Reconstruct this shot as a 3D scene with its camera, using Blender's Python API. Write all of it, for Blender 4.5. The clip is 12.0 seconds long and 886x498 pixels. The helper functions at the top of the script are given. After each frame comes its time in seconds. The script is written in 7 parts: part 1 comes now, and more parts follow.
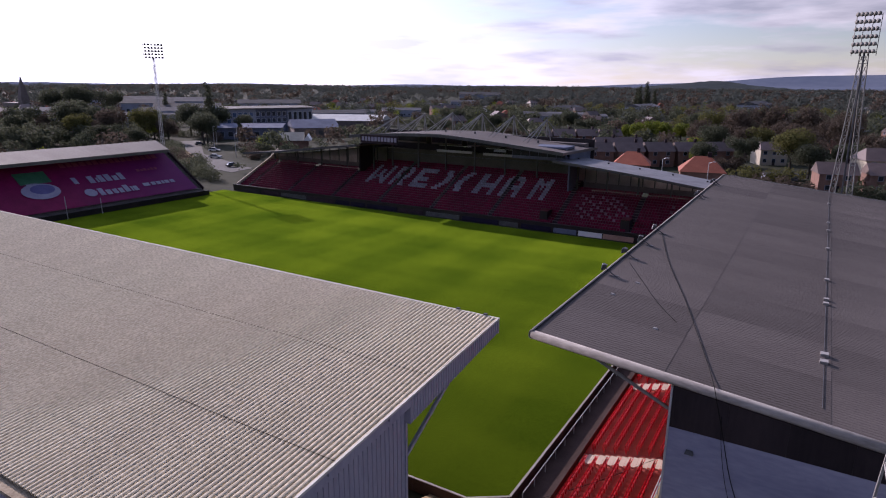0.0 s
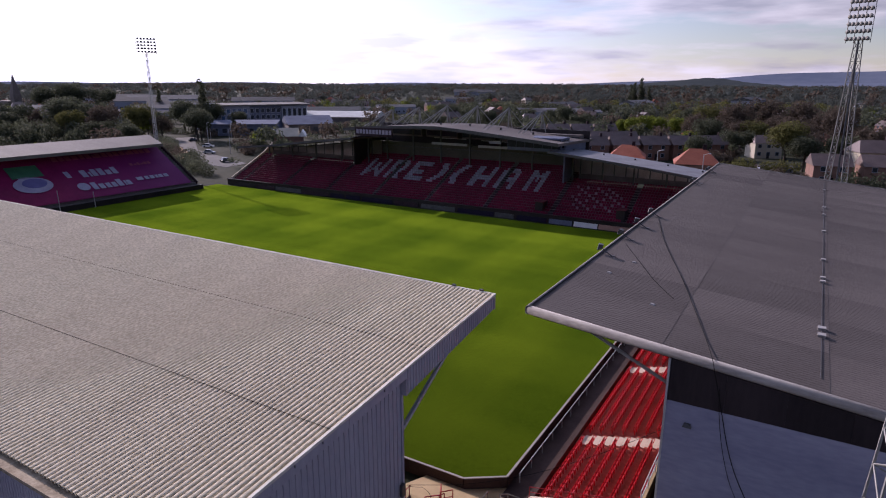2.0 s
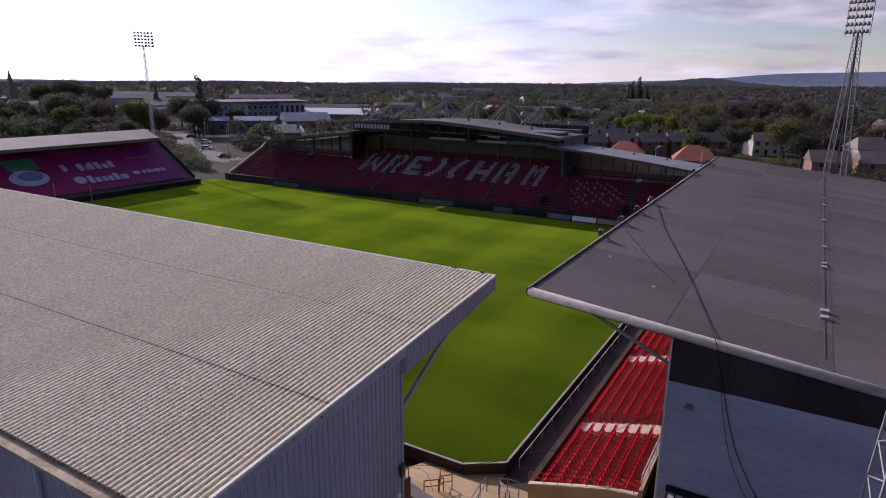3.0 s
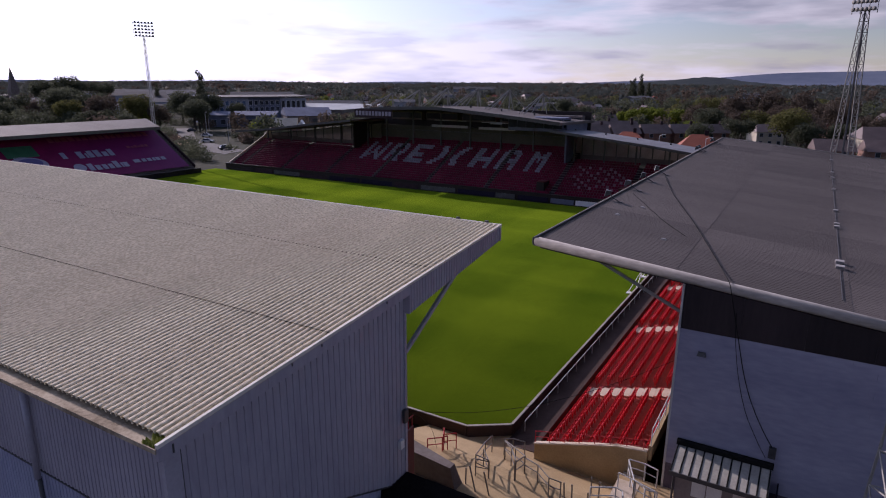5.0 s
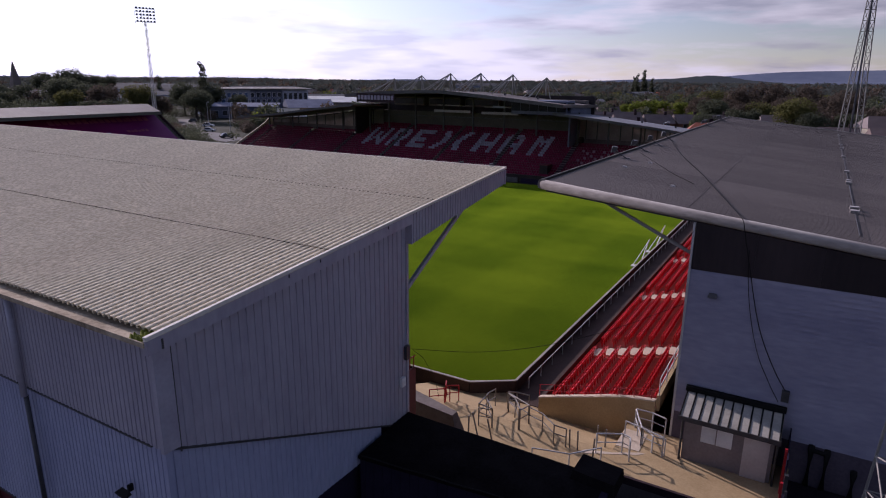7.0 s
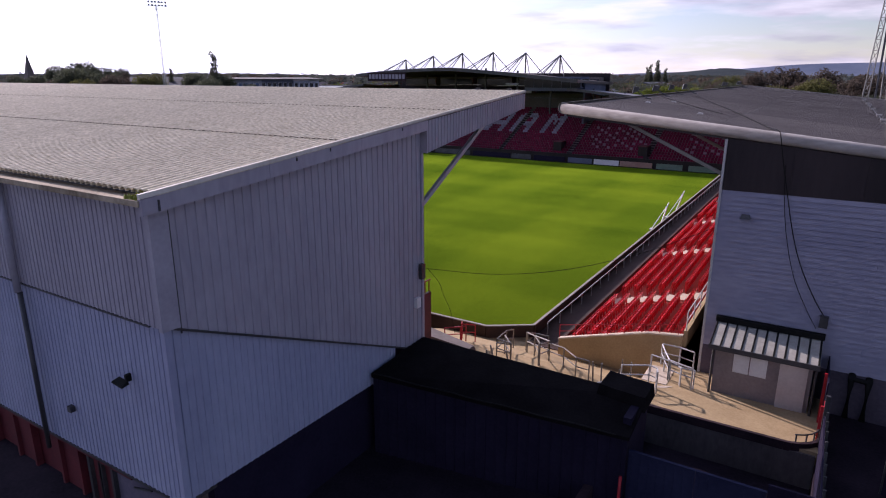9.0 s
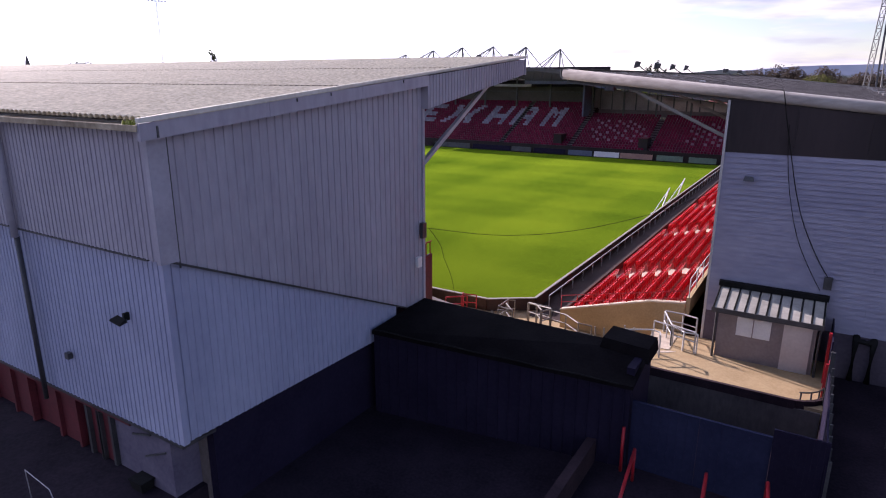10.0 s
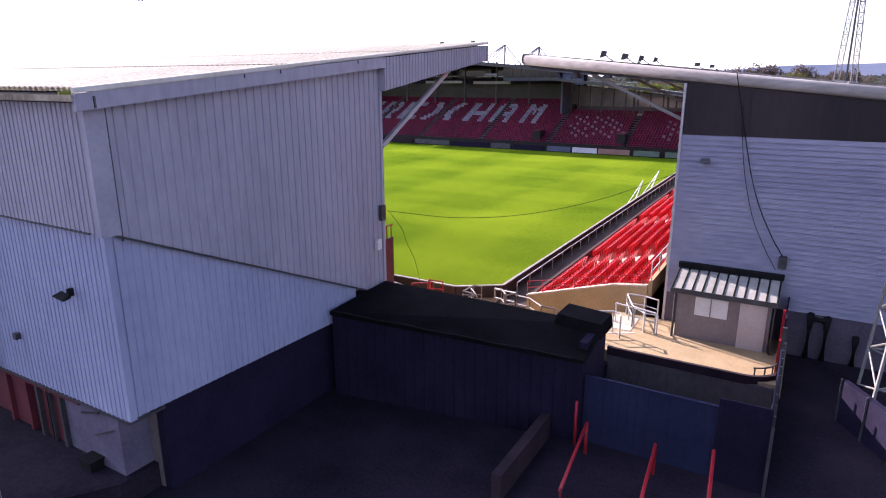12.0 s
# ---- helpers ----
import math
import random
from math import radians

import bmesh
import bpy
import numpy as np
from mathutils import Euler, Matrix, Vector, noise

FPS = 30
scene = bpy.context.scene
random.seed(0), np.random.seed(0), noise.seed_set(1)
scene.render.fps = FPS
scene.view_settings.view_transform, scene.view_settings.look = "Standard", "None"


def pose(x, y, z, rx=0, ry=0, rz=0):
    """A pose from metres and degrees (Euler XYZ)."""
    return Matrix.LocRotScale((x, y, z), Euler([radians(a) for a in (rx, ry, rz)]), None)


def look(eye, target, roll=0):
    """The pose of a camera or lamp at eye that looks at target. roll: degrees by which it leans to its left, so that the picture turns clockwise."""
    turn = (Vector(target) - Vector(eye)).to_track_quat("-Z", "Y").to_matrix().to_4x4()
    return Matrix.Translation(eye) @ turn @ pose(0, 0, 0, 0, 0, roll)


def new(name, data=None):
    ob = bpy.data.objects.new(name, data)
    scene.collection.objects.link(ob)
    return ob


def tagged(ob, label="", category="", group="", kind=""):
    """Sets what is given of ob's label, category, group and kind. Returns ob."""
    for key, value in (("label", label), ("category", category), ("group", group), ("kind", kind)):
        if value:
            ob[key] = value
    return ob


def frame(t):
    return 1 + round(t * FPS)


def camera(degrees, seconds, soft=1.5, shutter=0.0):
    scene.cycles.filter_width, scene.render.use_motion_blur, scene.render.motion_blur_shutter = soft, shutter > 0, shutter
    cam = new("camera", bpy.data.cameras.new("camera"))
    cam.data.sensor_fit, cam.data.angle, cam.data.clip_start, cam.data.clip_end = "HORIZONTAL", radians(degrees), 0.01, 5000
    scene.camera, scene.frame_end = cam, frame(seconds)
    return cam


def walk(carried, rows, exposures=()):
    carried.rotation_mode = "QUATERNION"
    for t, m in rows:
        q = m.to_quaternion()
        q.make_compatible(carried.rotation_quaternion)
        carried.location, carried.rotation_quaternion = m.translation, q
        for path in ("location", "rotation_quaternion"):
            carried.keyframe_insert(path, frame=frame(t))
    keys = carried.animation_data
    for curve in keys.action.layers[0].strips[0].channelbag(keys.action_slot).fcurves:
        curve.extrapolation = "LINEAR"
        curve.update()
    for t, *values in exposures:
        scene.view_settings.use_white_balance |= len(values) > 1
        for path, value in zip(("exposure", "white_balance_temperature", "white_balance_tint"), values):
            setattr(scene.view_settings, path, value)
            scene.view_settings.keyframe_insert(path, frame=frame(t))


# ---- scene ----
cam = camera(71.0, 12.0, 1.1)
PATH = [
    (0, (0.169, -0.451, 25.997), (-0.828, 1.205, 25.484), 0.4),
    (0.5, (0.192, -0.519, 25.874), (-0.799, 1.141, 25.359), 0.4),
    (1, (0.212, -0.573, 25.536), (-0.773, 1.09, 25.022), 0.4),
    (1.5, (0.205, -0.597, 25.181), (-0.779, 1.067, 24.665), 0.5),
    (2, (0.194, -0.466, 24.745), (-0.79, 1.196, 24.227), 0.2),
    (2.5, (0.126, -0.498, 24.299), (-0.852, 1.168, 23.781), 0.4),
    (3, (0.051, -0.472, 23.718), (-0.926, 1.194, 23.198), 0.4),
    (5, (-0.142, -0.366, 20.94), (-1.123, 1.298, 20.421), 0.3),
    (5.5, (-0.209, -0.353, 20.258), (-1.193, 1.309, 19.737), 0.4),
    (6, (-0.26, -0.313, 19.576), (-1.244, 1.348, 19.054), 0.4),
    (6.5, (-0.235, -0.328, 18.852), (-1.219, 1.333, 18.329), 0.5),
    (8.5, (-0.442, -0.067, 15.487), (-1.44, 1.582, 14.953), 0.2),
    (9, (-0.631, -0.017, 14.615), (-1.645, 1.621, 14.078), 0.1),
    (9.5, (-0.711, -0.093, 13.796), (-1.726, 1.545, 13.26), 0.1),
    (10, (-0.547, -0.266, 12.961), (-1.561, 1.374, 12.43), 0.1),
    (10.5, (-0.231, -0.421, 12.528), (-1.244, 1.22, 12.0), -0.0),
    (11, (0.072, -0.375, 12.363), (-0.933, 1.272, 11.834), -0.1),
    (11.5, (0.332, -0.183, 12.294), (-0.657, 1.474, 11.768), -0.1),
    (12, (0.488, 0.012, 12.279), (-0.488, 1.676, 11.751), -0.1),
]
EXPOSURES = [(0, -0.08, 6250, 34), (3, -0.2, 6250, 34), (5.5, -0.45, 6200, 34), (6.5, -0.48, 6200, 34), (8.5, 0.0, 6200, 34), (9.5, 0.4, 6250, 34), (10.5, 0.9, 6250, 34), (12, 1.36, 6250, 34)]
walk(cam, [(t, look(eye, target, roll)) for t, eye, target, roll in PATH], EXPOSURES)

# ---- world, sun and exposure ----
SUN_TO = Vector((-0.865, 0.27, 0.42)).normalized()
world = bpy.data.worlds.new("sky")
scene.world = world
world.use_nodes = True
wn, wl = world.node_tree.nodes, world.node_tree.links
wn.clear()
w_out = wn.new("ShaderNodeOutputWorld")
w_bg = wn.new("ShaderNodeBackground")
w_sky = wn.new("ShaderNodeTexSky")
w_sky.sky_type = "NISHITA"
w_sky.sun_disc = False
w_sky.sun_elevation = math.asin(SUN_TO.z)
w_sky.sun_rotation = math.atan2(SUN_TO.x, SUN_TO.y)
w_sky.air_density, w_sky.dust_density, w_sky.ozone_density = 1.1, 0.25, 3.0
w_bg.inputs["Strength"].default_value = 0.085
w_tc = wn.new("ShaderNodeTexCoord")
w_sep = wn.new("ShaderNodeSeparateXYZ")
wl.new(w_tc.outputs["Generated"], w_sep.inputs[0])
w_max = wn.new("ShaderNodeMath")
w_max.operation = "MAXIMUM"
w_max.inputs[1].default_value = 0.0
wl.new(w_sep.outputs["Z"], w_max.inputs[0])
w_map = wn.new("ShaderNodeMapping")
w_map.inputs["Scale"].default_value = (1.0, 1.0, 6.0)
w_map.inputs["Location"].default_value = (0.35, 0.1, 0.62)
wl.new(w_tc.outputs["Generated"], w_map.inputs[0])
w_noise = wn.new("ShaderNodeTexNoise")
w_noise.inputs["Scale"].default_value = 3.4
w_noise.inputs["Detail"].default_value = 5.0
w_noise.inputs["Roughness"].default_value = 0.56
wl.new(w_map.outputs[0], w_noise.inputs["Vector"])
w_ramp = wn.new("ShaderNodeValToRGB")
w_ramp.color_ramp.elements[0].position = 0.40
w_ramp.color_ramp.elements[1].position = 0.53
wl.new(w_noise.outputs["Fac"], w_ramp.inputs[0])
w_noise2 = wn.new("ShaderNodeTexNoise")
w_noise2.inputs["Scale"].default_value = 6.0
w_noise2.inputs["Detail"].default_value = 5.0
wl.new(w_map.outputs[0], w_noise2.inputs["Vector"])
w_shade = wn.new("ShaderNodeValToRGB")
w_shade.color_ramp.elements[0].position, w_shade.color_ramp.elements[0].color = 0.40, (3.5, 3.5, 4.0, 1)
w_shade.color_ramp.elements[1].position, w_shade.color_ramp.elements[1].color = 0.60, (8.3, 8.2, 8.5, 1)
wl.new(w_noise2.outputs["Fac"], w_shade.inputs[0])
w_mix = wn.new("ShaderNodeMix")
w_mix.data_type = "RGBA"


def w_math(op, a, b):
    n = wn.new("ShaderNodeMath")
    n.operation = op
    for k, v in enumerate((a, b)):
        if isinstance(v, (int, float)):
            n.inputs[k].default_value = v
        else:
            wl.new(v, n.inputs[k])
    return n.outputs[0]


# cloud cover thins out towards the zenith
w_low = w_math("POWER", w_math("SUBTRACT", 1.0, w_max.outputs[0]), 2.5)
wl.new(w_math("MULTIPLY", w_math("MULTIPLY", w_ramp.outputs["Color"], 0.95), w_low), w_mix.inputs["Factor"])
wl.new(w_sky.outputs[0], w_mix.inputs["A"])
wl.new(w_shade.outputs["Color"], w_mix.inputs["B"])
# thin bright veil round the sun
w_dot = wn.new("ShaderNodeVectorMath")
w_dot.operation = "DOT_PRODUCT"
wl.new(w_tc.outputs["Generated"], w_dot.inputs[0])
w_dot.inputs[1].default_value = tuple(SUN_TO)
w_veil = w_math("MULTIPLY", w_math("POWER", w_math("MAXIMUM", w_dot.outputs["Value"], 0.0), 3.0), 17.0)
w_tint = wn.new("ShaderNodeVectorMath")
w_tint.operation = "SCALE"
w_tint.inputs[0].default_value = (0.86, 0.97, 1.17)
w_haze = w_math("MULTIPLY", w_math("POWER", w_math("SUBTRACT", 1.0, w_max.outputs[0]), 11.0), 1.7)
wl.new(w_math("ADD", w_veil, w_haze), w_tint.inputs["Scale"])
w_sum = wn.new("ShaderNodeVectorMath")
w_sum.operation = "ADD"
wl.new(w_mix.outputs["Result"], w_sum.inputs[0])
wl.new(w_tint.outputs[0], w_sum.inputs[1])
wl.new(w_sum.outputs[0], w_bg.inputs["Color"])
wl.new(w_bg.outputs[0], w_out.inputs["Surface"])

sun_data = bpy.data.lights.new("sun", "SUN")
sun_data.energy, sun_data.angle, sun_data.color = 4.9, radians(0.6), (1.0, 0.93, 0.83)
sun = new("sun", sun_data)
sun.matrix_world = look(SUN_TO * 200, (0, 0, 0))


# ---- mesh helpers ----
class Geo:
    """Collects the vertices and faces of one mesh."""

    def __init__(self):
        self.v, self.f, self.m = [], [], []

    def faces(self, pts, idx, mat=0):
        n = len(self.v)
        self.v.extend(tuple(p) for p in pts)
        self.f.extend(tuple(n + i for i in face) for face in idx)
        self.m.extend([mat] * len(idx))
        return self

    def hexa(self, p, mat=0):
        """Eight corners: four below, four above, both counter-clockwise."""
        return self.faces(p, [(3, 2, 1, 0), (4, 5, 6, 7), (0, 1, 5, 4), (1, 2, 6, 5), (2, 3, 7, 6), (3, 0, 4, 7)], mat)

    def box(self, x0, y0, z0, x1, y1, z1, mat=0):
        return self.hexa([(x0, y0, z0), (x1, y0, z0), (x1, y1, z0), (x0, y1, z0), (x0, y0, z1), (x1, y0, z1), (x1, y1, z1), (x0, y1, z1)], mat)

    def beam(self, p, q, w, h, mat=0, up=(0, 0, 1)):
        p, q = Vector(p), Vector(q)
        d = (q - p).normalized()
        s = d.cross(Vector(up))
        if s.length < 1e-4:
            s = d.cross(Vector((1, 0, 0)))
        s.normalize()
        u = s.cross(d)
        s, u = s * w / 2, u * h / 2
        return self.hexa([p - s - u, p + s - u, q + s - u, q - s - u, p - s + u, p + s + u, q + s + u, q - s + u], mat)

    def tube(self, pts, r, n=6, mat=0, r2=None):
        pts = [Vector(p) for p in pts]
        rings = []
        for i, p in enumerate(pts):
            d = (pts[min(i + 1, len(pts) - 1)] - pts[max(i - 1, 0)]).normalized()
            a = d.cross(Vector((0, 0, 1)))
            if a.length < 1e-3:
                a = d.cross(Vector((0, 1, 0)))
            a.normalize()
            b = d.cross(a)
            rr = r if r2 is None else r + (r2 - r) * i / (len(pts) - 1)
            rings.append([p + (a * math.cos(k * math.tau / n) + b * math.sin(k * math.tau / n)) * rr for k in range(n)])
        idx = []
        for i in range(len(pts) - 1):
            for k in range(n):
                idx.append((i * n + k, i * n + (k + 1) % n, (i + 1) * n + (k + 1) % n, (i + 1) * n + k))
        idx.append(tuple(range(n - 1, -1, -1)))
        idx.append(tuple((len(pts) - 1) * n + k for k in range(n)))
        return self.faces([p for ring in rings for p in ring], idx, mat)

    def slab(self, pts, off, mat=0):
        """A flat outline, thickened by the vector off."""
        n, off = len(pts), Vector(off)
        pts = [Vector(p) for p in pts]
        idx = [tuple(range(n - 1, -1, -1)), tuple(range(n, 2 * n))] + [(i, (i + 1) % n, n + (i + 1) % n, n + i) for i in range(n)]
        return self.faces(pts + [p + off for p in pts], idx, mat)

    def strip(self, lower, upper, thick, mat=0):
        """A folded sheet between two lines of points, with thickness along the vector thick."""
        n, thick = len(lower), Vector(thick)
        a, b = [Vector(p) for p in lower], [Vector(p) for p in upper]
        pts = a + b + [p - thick for p in a] + [p - thick for p in b]
        idx = []
        for i in range(n - 1):
            idx.append((i, i + 1, n + i + 1, n + i))
            idx.append((2 * n + i, 3 * n + i, 3 * n + i + 1, 2 * n + i + 1))
            idx.append((i, 2 * n + i, 2 * n + i + 1, i + 1))
            idx.append((n + i, n + i + 1, 3 * n + i + 1, 3 * n + i))
        idx += [(0, n, 3 * n, 2 * n), (n - 1, 3 * n - 1, 4 * n - 1, 2 * n - 1)]
        return self.faces(pts, idx, mat)

    def mesh(self, name, mats, smooth=False):
        me = bpy.data.meshes.new(name)
        me.from_pydata([tuple(p) for p in self.v], [], self.f)
        for m in mats if isinstance(mats, (list, tuple)) else [mats]:
            me.materials.append(m)
        if any(self.m):
            me.polygons.foreach_set("material_index", self.m)
        if smooth:
            me.polygons.foreach_set("use_smooth", [True] * len(me.polygons))
        bm = bmesh.new()
        bm.from_mesh(me)
        bmesh.ops.recalc_face_normals(bm, faces=bm.faces)
        bm.to_mesh(me)
        bm.free()
        me.update()
        return me


def thing(name, x, y, z, label, category, group="", kind=""):
    ob = new(name)
    ob.empty_display_size = 0.5
    ob.location = (x, y, z)
    return tagged(ob, label, category, group, kind)


def part(name, g, mats, parent, label="", smooth=False):
    """One mesh under a thing or part, from a Geo (in the place's own metres) or from a mesh that is shared."""
    ob = new(name, g.mesh(name, mats, smooth) if isinstance(g, Geo) else g)
    ob.parent = parent
    ob.matrix_parent_inverse = Matrix.Translation(-parent.location)
    return tagged(ob, label)


def single(name, g, mats, label, category, group="", kind="", smooth=False):
    return tagged(new(name, g.mesh(name, mats, smooth)), label, category, group, kind)


def ribs(length, pitch, rib, height, slope=0.35):
    """The folds of a box-profiled sheet: pairs of distance along the sheet and height."""
    out, s = [(0.0, 0.0)], 0.0
    side = height * slope
    while s + pitch <= length + 1e-6:
        a = s + pitch - rib - 2 * side
        out += [(a, 0.0), (a + side, height), (a + side + rib, height), (s + pitch, 0.0)]
        s += pitch
    if length - s > 0.01:
        out.append((length, 0.0))
    return out


# ---- materials ----
def mat(name, c1, c2, rough=0.7, metal=0.0, big=0.3, fine=9.0, bump=0.15, stretch=(1, 1, 1), spec=0.5, rand=0.0, island=0.0, mid=0.5, width=0.3, fine_mix=0.35):
    m = bpy.data.materials.new(name)
    m.use_nodes = True
    n, l = m.node_tree.nodes, m.node_tree.links
    b = n["Principled BSDF"]
    tc = n.new("ShaderNodeTexCoord")
    mp = n.new("ShaderNodeMapping")
    mp.inputs["Scale"].default_value = stretch
    l.new(tc.outputs["Object"], mp.inputs[0])
    n1 = n.new("ShaderNodeTexNoise")
    n1.inputs["Scale"].default_value, n1.inputs["Detail"].default_value, n1.inputs["Roughness"].default_value = big, 6.0, 0.6
    n2 = n.new("ShaderNodeTexNoise")
    n2.inputs["Scale"].default_value, n2.inputs["Detail"].default_value = fine, 4.0
    l.new(mp.outputs[0], n1.inputs["Vector"])
    l.new(mp.outputs[0], n2.inputs["Vector"])
    mix = n.new("ShaderNodeMix")
    mix.inputs[0].default_value = fine_mix
    l.new(n1.outputs["Fac"], mix.inputs[2])
    l.new(n2.outputs["Fac"], mix.inputs[3])
    ramp = n.new("ShaderNodeValToRGB")
    ramp.color_ramp.elements[0].position, ramp.color_ramp.elements[0].color = mid - width / 2, (*c1, 1)
    ramp.color_ramp.elements[1].position, ramp.color_ramp.elements[1].color = mid + width / 2, (*c2, 1)
    l.new(mix.outputs[0], ramp.inputs[0])
    colour = ramp.outputs["Color"]
    if rand or island:
        hsv = n.new("ShaderNodeHueSaturation")
        mr = n.new("ShaderNodeMapRange")
        amount = rand or island
        mr.inputs["To Min"].default_value, mr.inputs["To Max"].default_value = 1 - amount, 1 + amount
        if rand:
            info = n.new("ShaderNodeObjectInfo")
            l.new(info.outputs["Random"], mr.inputs["Value"])
        else:
            info = n.new("ShaderNodeNewGeometry")
            l.new(info.outputs["Random Per Island"], mr.inputs["Value"])
        l.new(mr.outputs[0], hsv.inputs["Value"])
        l.new(colour, hsv.inputs["Color"])
        colour = hsv.outputs["Color"]
    l.new(colour, b.inputs["Base Color"])
    b.inputs["Roughness"].default_value, b.inputs["Metallic"].default_value = rough, metal
    b.inputs["Specular IOR Level"].default_value = spec
    if bump:
        bp = n.new("ShaderNodeBump")
        bp.inputs["Strength"].default_value, bp.inputs["Distance"].default_value = bump, 0.03
        l.new(n2.outputs["Fac"], bp.inputs["Height"])
        l.new(bp.outputs[0], b.inputs["Normal"])
    return m


ROOF_SHEET = mat("weathered_corrugated_sheet", (0.45, 0.395, 0.29), (0.74, 0.66, 0.51), 0.9, 0.0, 0.11, 16.0, 0.12, (1, 0.35, 1), spec=0.05, fine_mix=0.72, width=0.24)
ROOF_TRIM = mat("weathered_roof_trim", (0.60, 0.56, 0.48), (0.80, 0.76, 0.68), 0.85, 0.0, 0.8, 9.0, 0.08, spec=0.1)
WING_ROOF = mat("grey_wing_roof_sheet", (0.15, 0.155, 0.175), (0.24, 0.245, 0.265), 0.8, 0.0, 0.3, 6.0, 0.05, spec=0.1)
GUTTER = mat("dirty_beige_gutter", (0.20, 0.155, 0.105), (0.50, 0.42, 0.31), 0.9, 0.0, 1.2, 9.0, 0.15, spec=0.1)
ROOF_DARK = mat("dark_roof_sheet", (0.068, 0.056, 0.051), (0.146, 0.124, 0.115), 0.75, 0.0, 0.055, 14.0, 0.05, (0.7, 1, 1), mid=0.5, width=0.26, spec=0.2, rand=0.18, fine_mix=0.3)
GALV = mat("galvanised_trim", (0.42, 0.42, 0.42), (0.62, 0.61, 0.60), 0.5, 0.1, 0.8, 14.0, 0.06)
CLAD_GREY = mat("grey_wall_cladding", (0.315, 0.296, 0.355), (0.435, 0.412, 0.475), 0.55, 0.0, 0.35, 6.0, 0.06, (1, 1, 0.3), spec=0.3)
CLAD_PALE = mat("pale_blue_wall_cladding", (0.30, 0.322, 0.455), (0.41, 0.435, 0.575), 0.55, 0.0, 0.35, 6.0, 0.06, (1, 1, 0.3), spec=0.3)
CLAD_FLAT = mat("grey_flashing", (0.33, 0.315, 0.375), (0.43, 0.415, 0.48), 0.55, 0.0, 0.6, 9.0, 0.04, spec=0.3)
SIDING = mat("grey_board_siding", (0.225, 0.225, 0.315), (0.365, 0.36, 0.455), 0.65, 0.0, 0.4, 5.0, 0.08, (0.3, 1, 1), spec=0.2)
DARK_PANEL = mat("dark_brown_panel", (0.012, 0.009, 0.012), (0.036, 0.026, 0.029), 0.55, 0.0, 0.35, 5.0, 0.08, (1, 1, 0.2), spec=0.3, rand=0.3, width=0.34)
FASCIA = mat("weathered_grey_fascia", (0.19, 0.175, 0.165), (0.40, 0.372, 0.345), 0.85, 0.0, 0.7, 8.0, 0.12, (0.3, 1, 1), spec=0.1)
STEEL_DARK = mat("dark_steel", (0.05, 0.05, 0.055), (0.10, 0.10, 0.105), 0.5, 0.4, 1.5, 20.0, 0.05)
STEEL_PALE = mat("painted_pale_steel", (0.42, 0.42, 0.43), (0.58, 0.58, 0.58), 0.5, 0.2, 1.5, 20.0, 0.05)
MAST_PALE = mat("pale_brace_paint", (0.34, 0.33, 0.35), (0.48, 0.47, 0.49), 0.7, 0.0, 1.5, 20.0, 0.05, spec=0.2)
MAST_GREY = mat("weathered_mast_paint", (0.20, 0.195, 0.18), (0.32, 0.31, 0.29), 0.7, 0.0, 1.5, 20.0, 0.05, spec=0.2)
WHITE_PAINT = mat("white_paint", (0.66, 0.66, 0.66), (0.80, 0.80, 0.79), 0.45, 0.0, 1.5, 15.0, 0.04)
RED_PAINT = mat("red_paint", (0.34, 0.010, 0.018), (0.50, 0.02, 0.03), 0.5, 0.0, 1.5, 15.0, 0.05)
# Serves paint that is dull red itself and red paint toned into shade.
DULL_RED = mat("dull_red_paint", (0.085, 0.012, 0.018), (0.15, 0.02, 0.028), 0.6, 0.0, 1.5, 12.0, 0.08)
TERRACE_RED = mat("red_brown_terrace", (0.26, 0.052, 0.040), (0.40, 0.105, 0.078), 0.85, 0.0, 0.6, 7.0, 0.2, spec=0.2)
HUT_ROOF = mat("grey_beige_roof_sheet", (0.28, 0.27, 0.24), (0.46, 0.44, 0.39), 0.7, 0.0, 0.9, 9.0, 0.1, spec=0.2)
WALL_GREY = mat("stained_grey_concrete", (0.10, 0.088, 0.085), (0.19, 0.165, 0.155), 0.85, 0.0, 0.6, 8.0, 0.15, (1, 1, 0.4), spec=0.2)
BASE_GREY = mat("grey_painted_blockwork", (0.075, 0.062, 0.085), (0.135, 0.115, 0.145), 0.85, 0.0, 0.5, 7.0, 0.2, spec=0.2)
OLD_ROOF = mat("old_grey_roof_sheet", (0.10, 0.092, 0.086), (0.175, 0.162, 0.152), 0.8, 0.0, 0.15, 4.0, 0.1, (0.3, 1, 1), spec=0.2)
COPING = mat("grey_coping", (0.27, 0.25, 0.225), (0.42, 0.39, 0.355), 0.85, 0.0, 0.8, 9.0, 0.15, spec=0.1)
SEAT_RED = mat("red_seat_plastic", (0.54, 0.014, 0.02), (0.70, 0.03, 0.035), 0.35, 0.0, 1.2, 12.0, 0.03, rand=0.15)
# Far seat colours are shaded copies, dimmed for the roof overhead.
SEAT_RED_SHADED = mat("red_seat_plastic_rows", (0.098, 0.005, 0.024), (0.158, 0.009, 0.036), 0.6, 0.0, 0.12, 3.0, 0.0, island=0.3, spec=0.15)
SEAT_WHITE_SHADED = mat("white_seat_plastic", (0.19, 0.18, 0.235), (0.275, 0.265, 0.32), 0.5, 0.0, 0.5, 5.0, 0.0, island=0.2, spec=0.3)
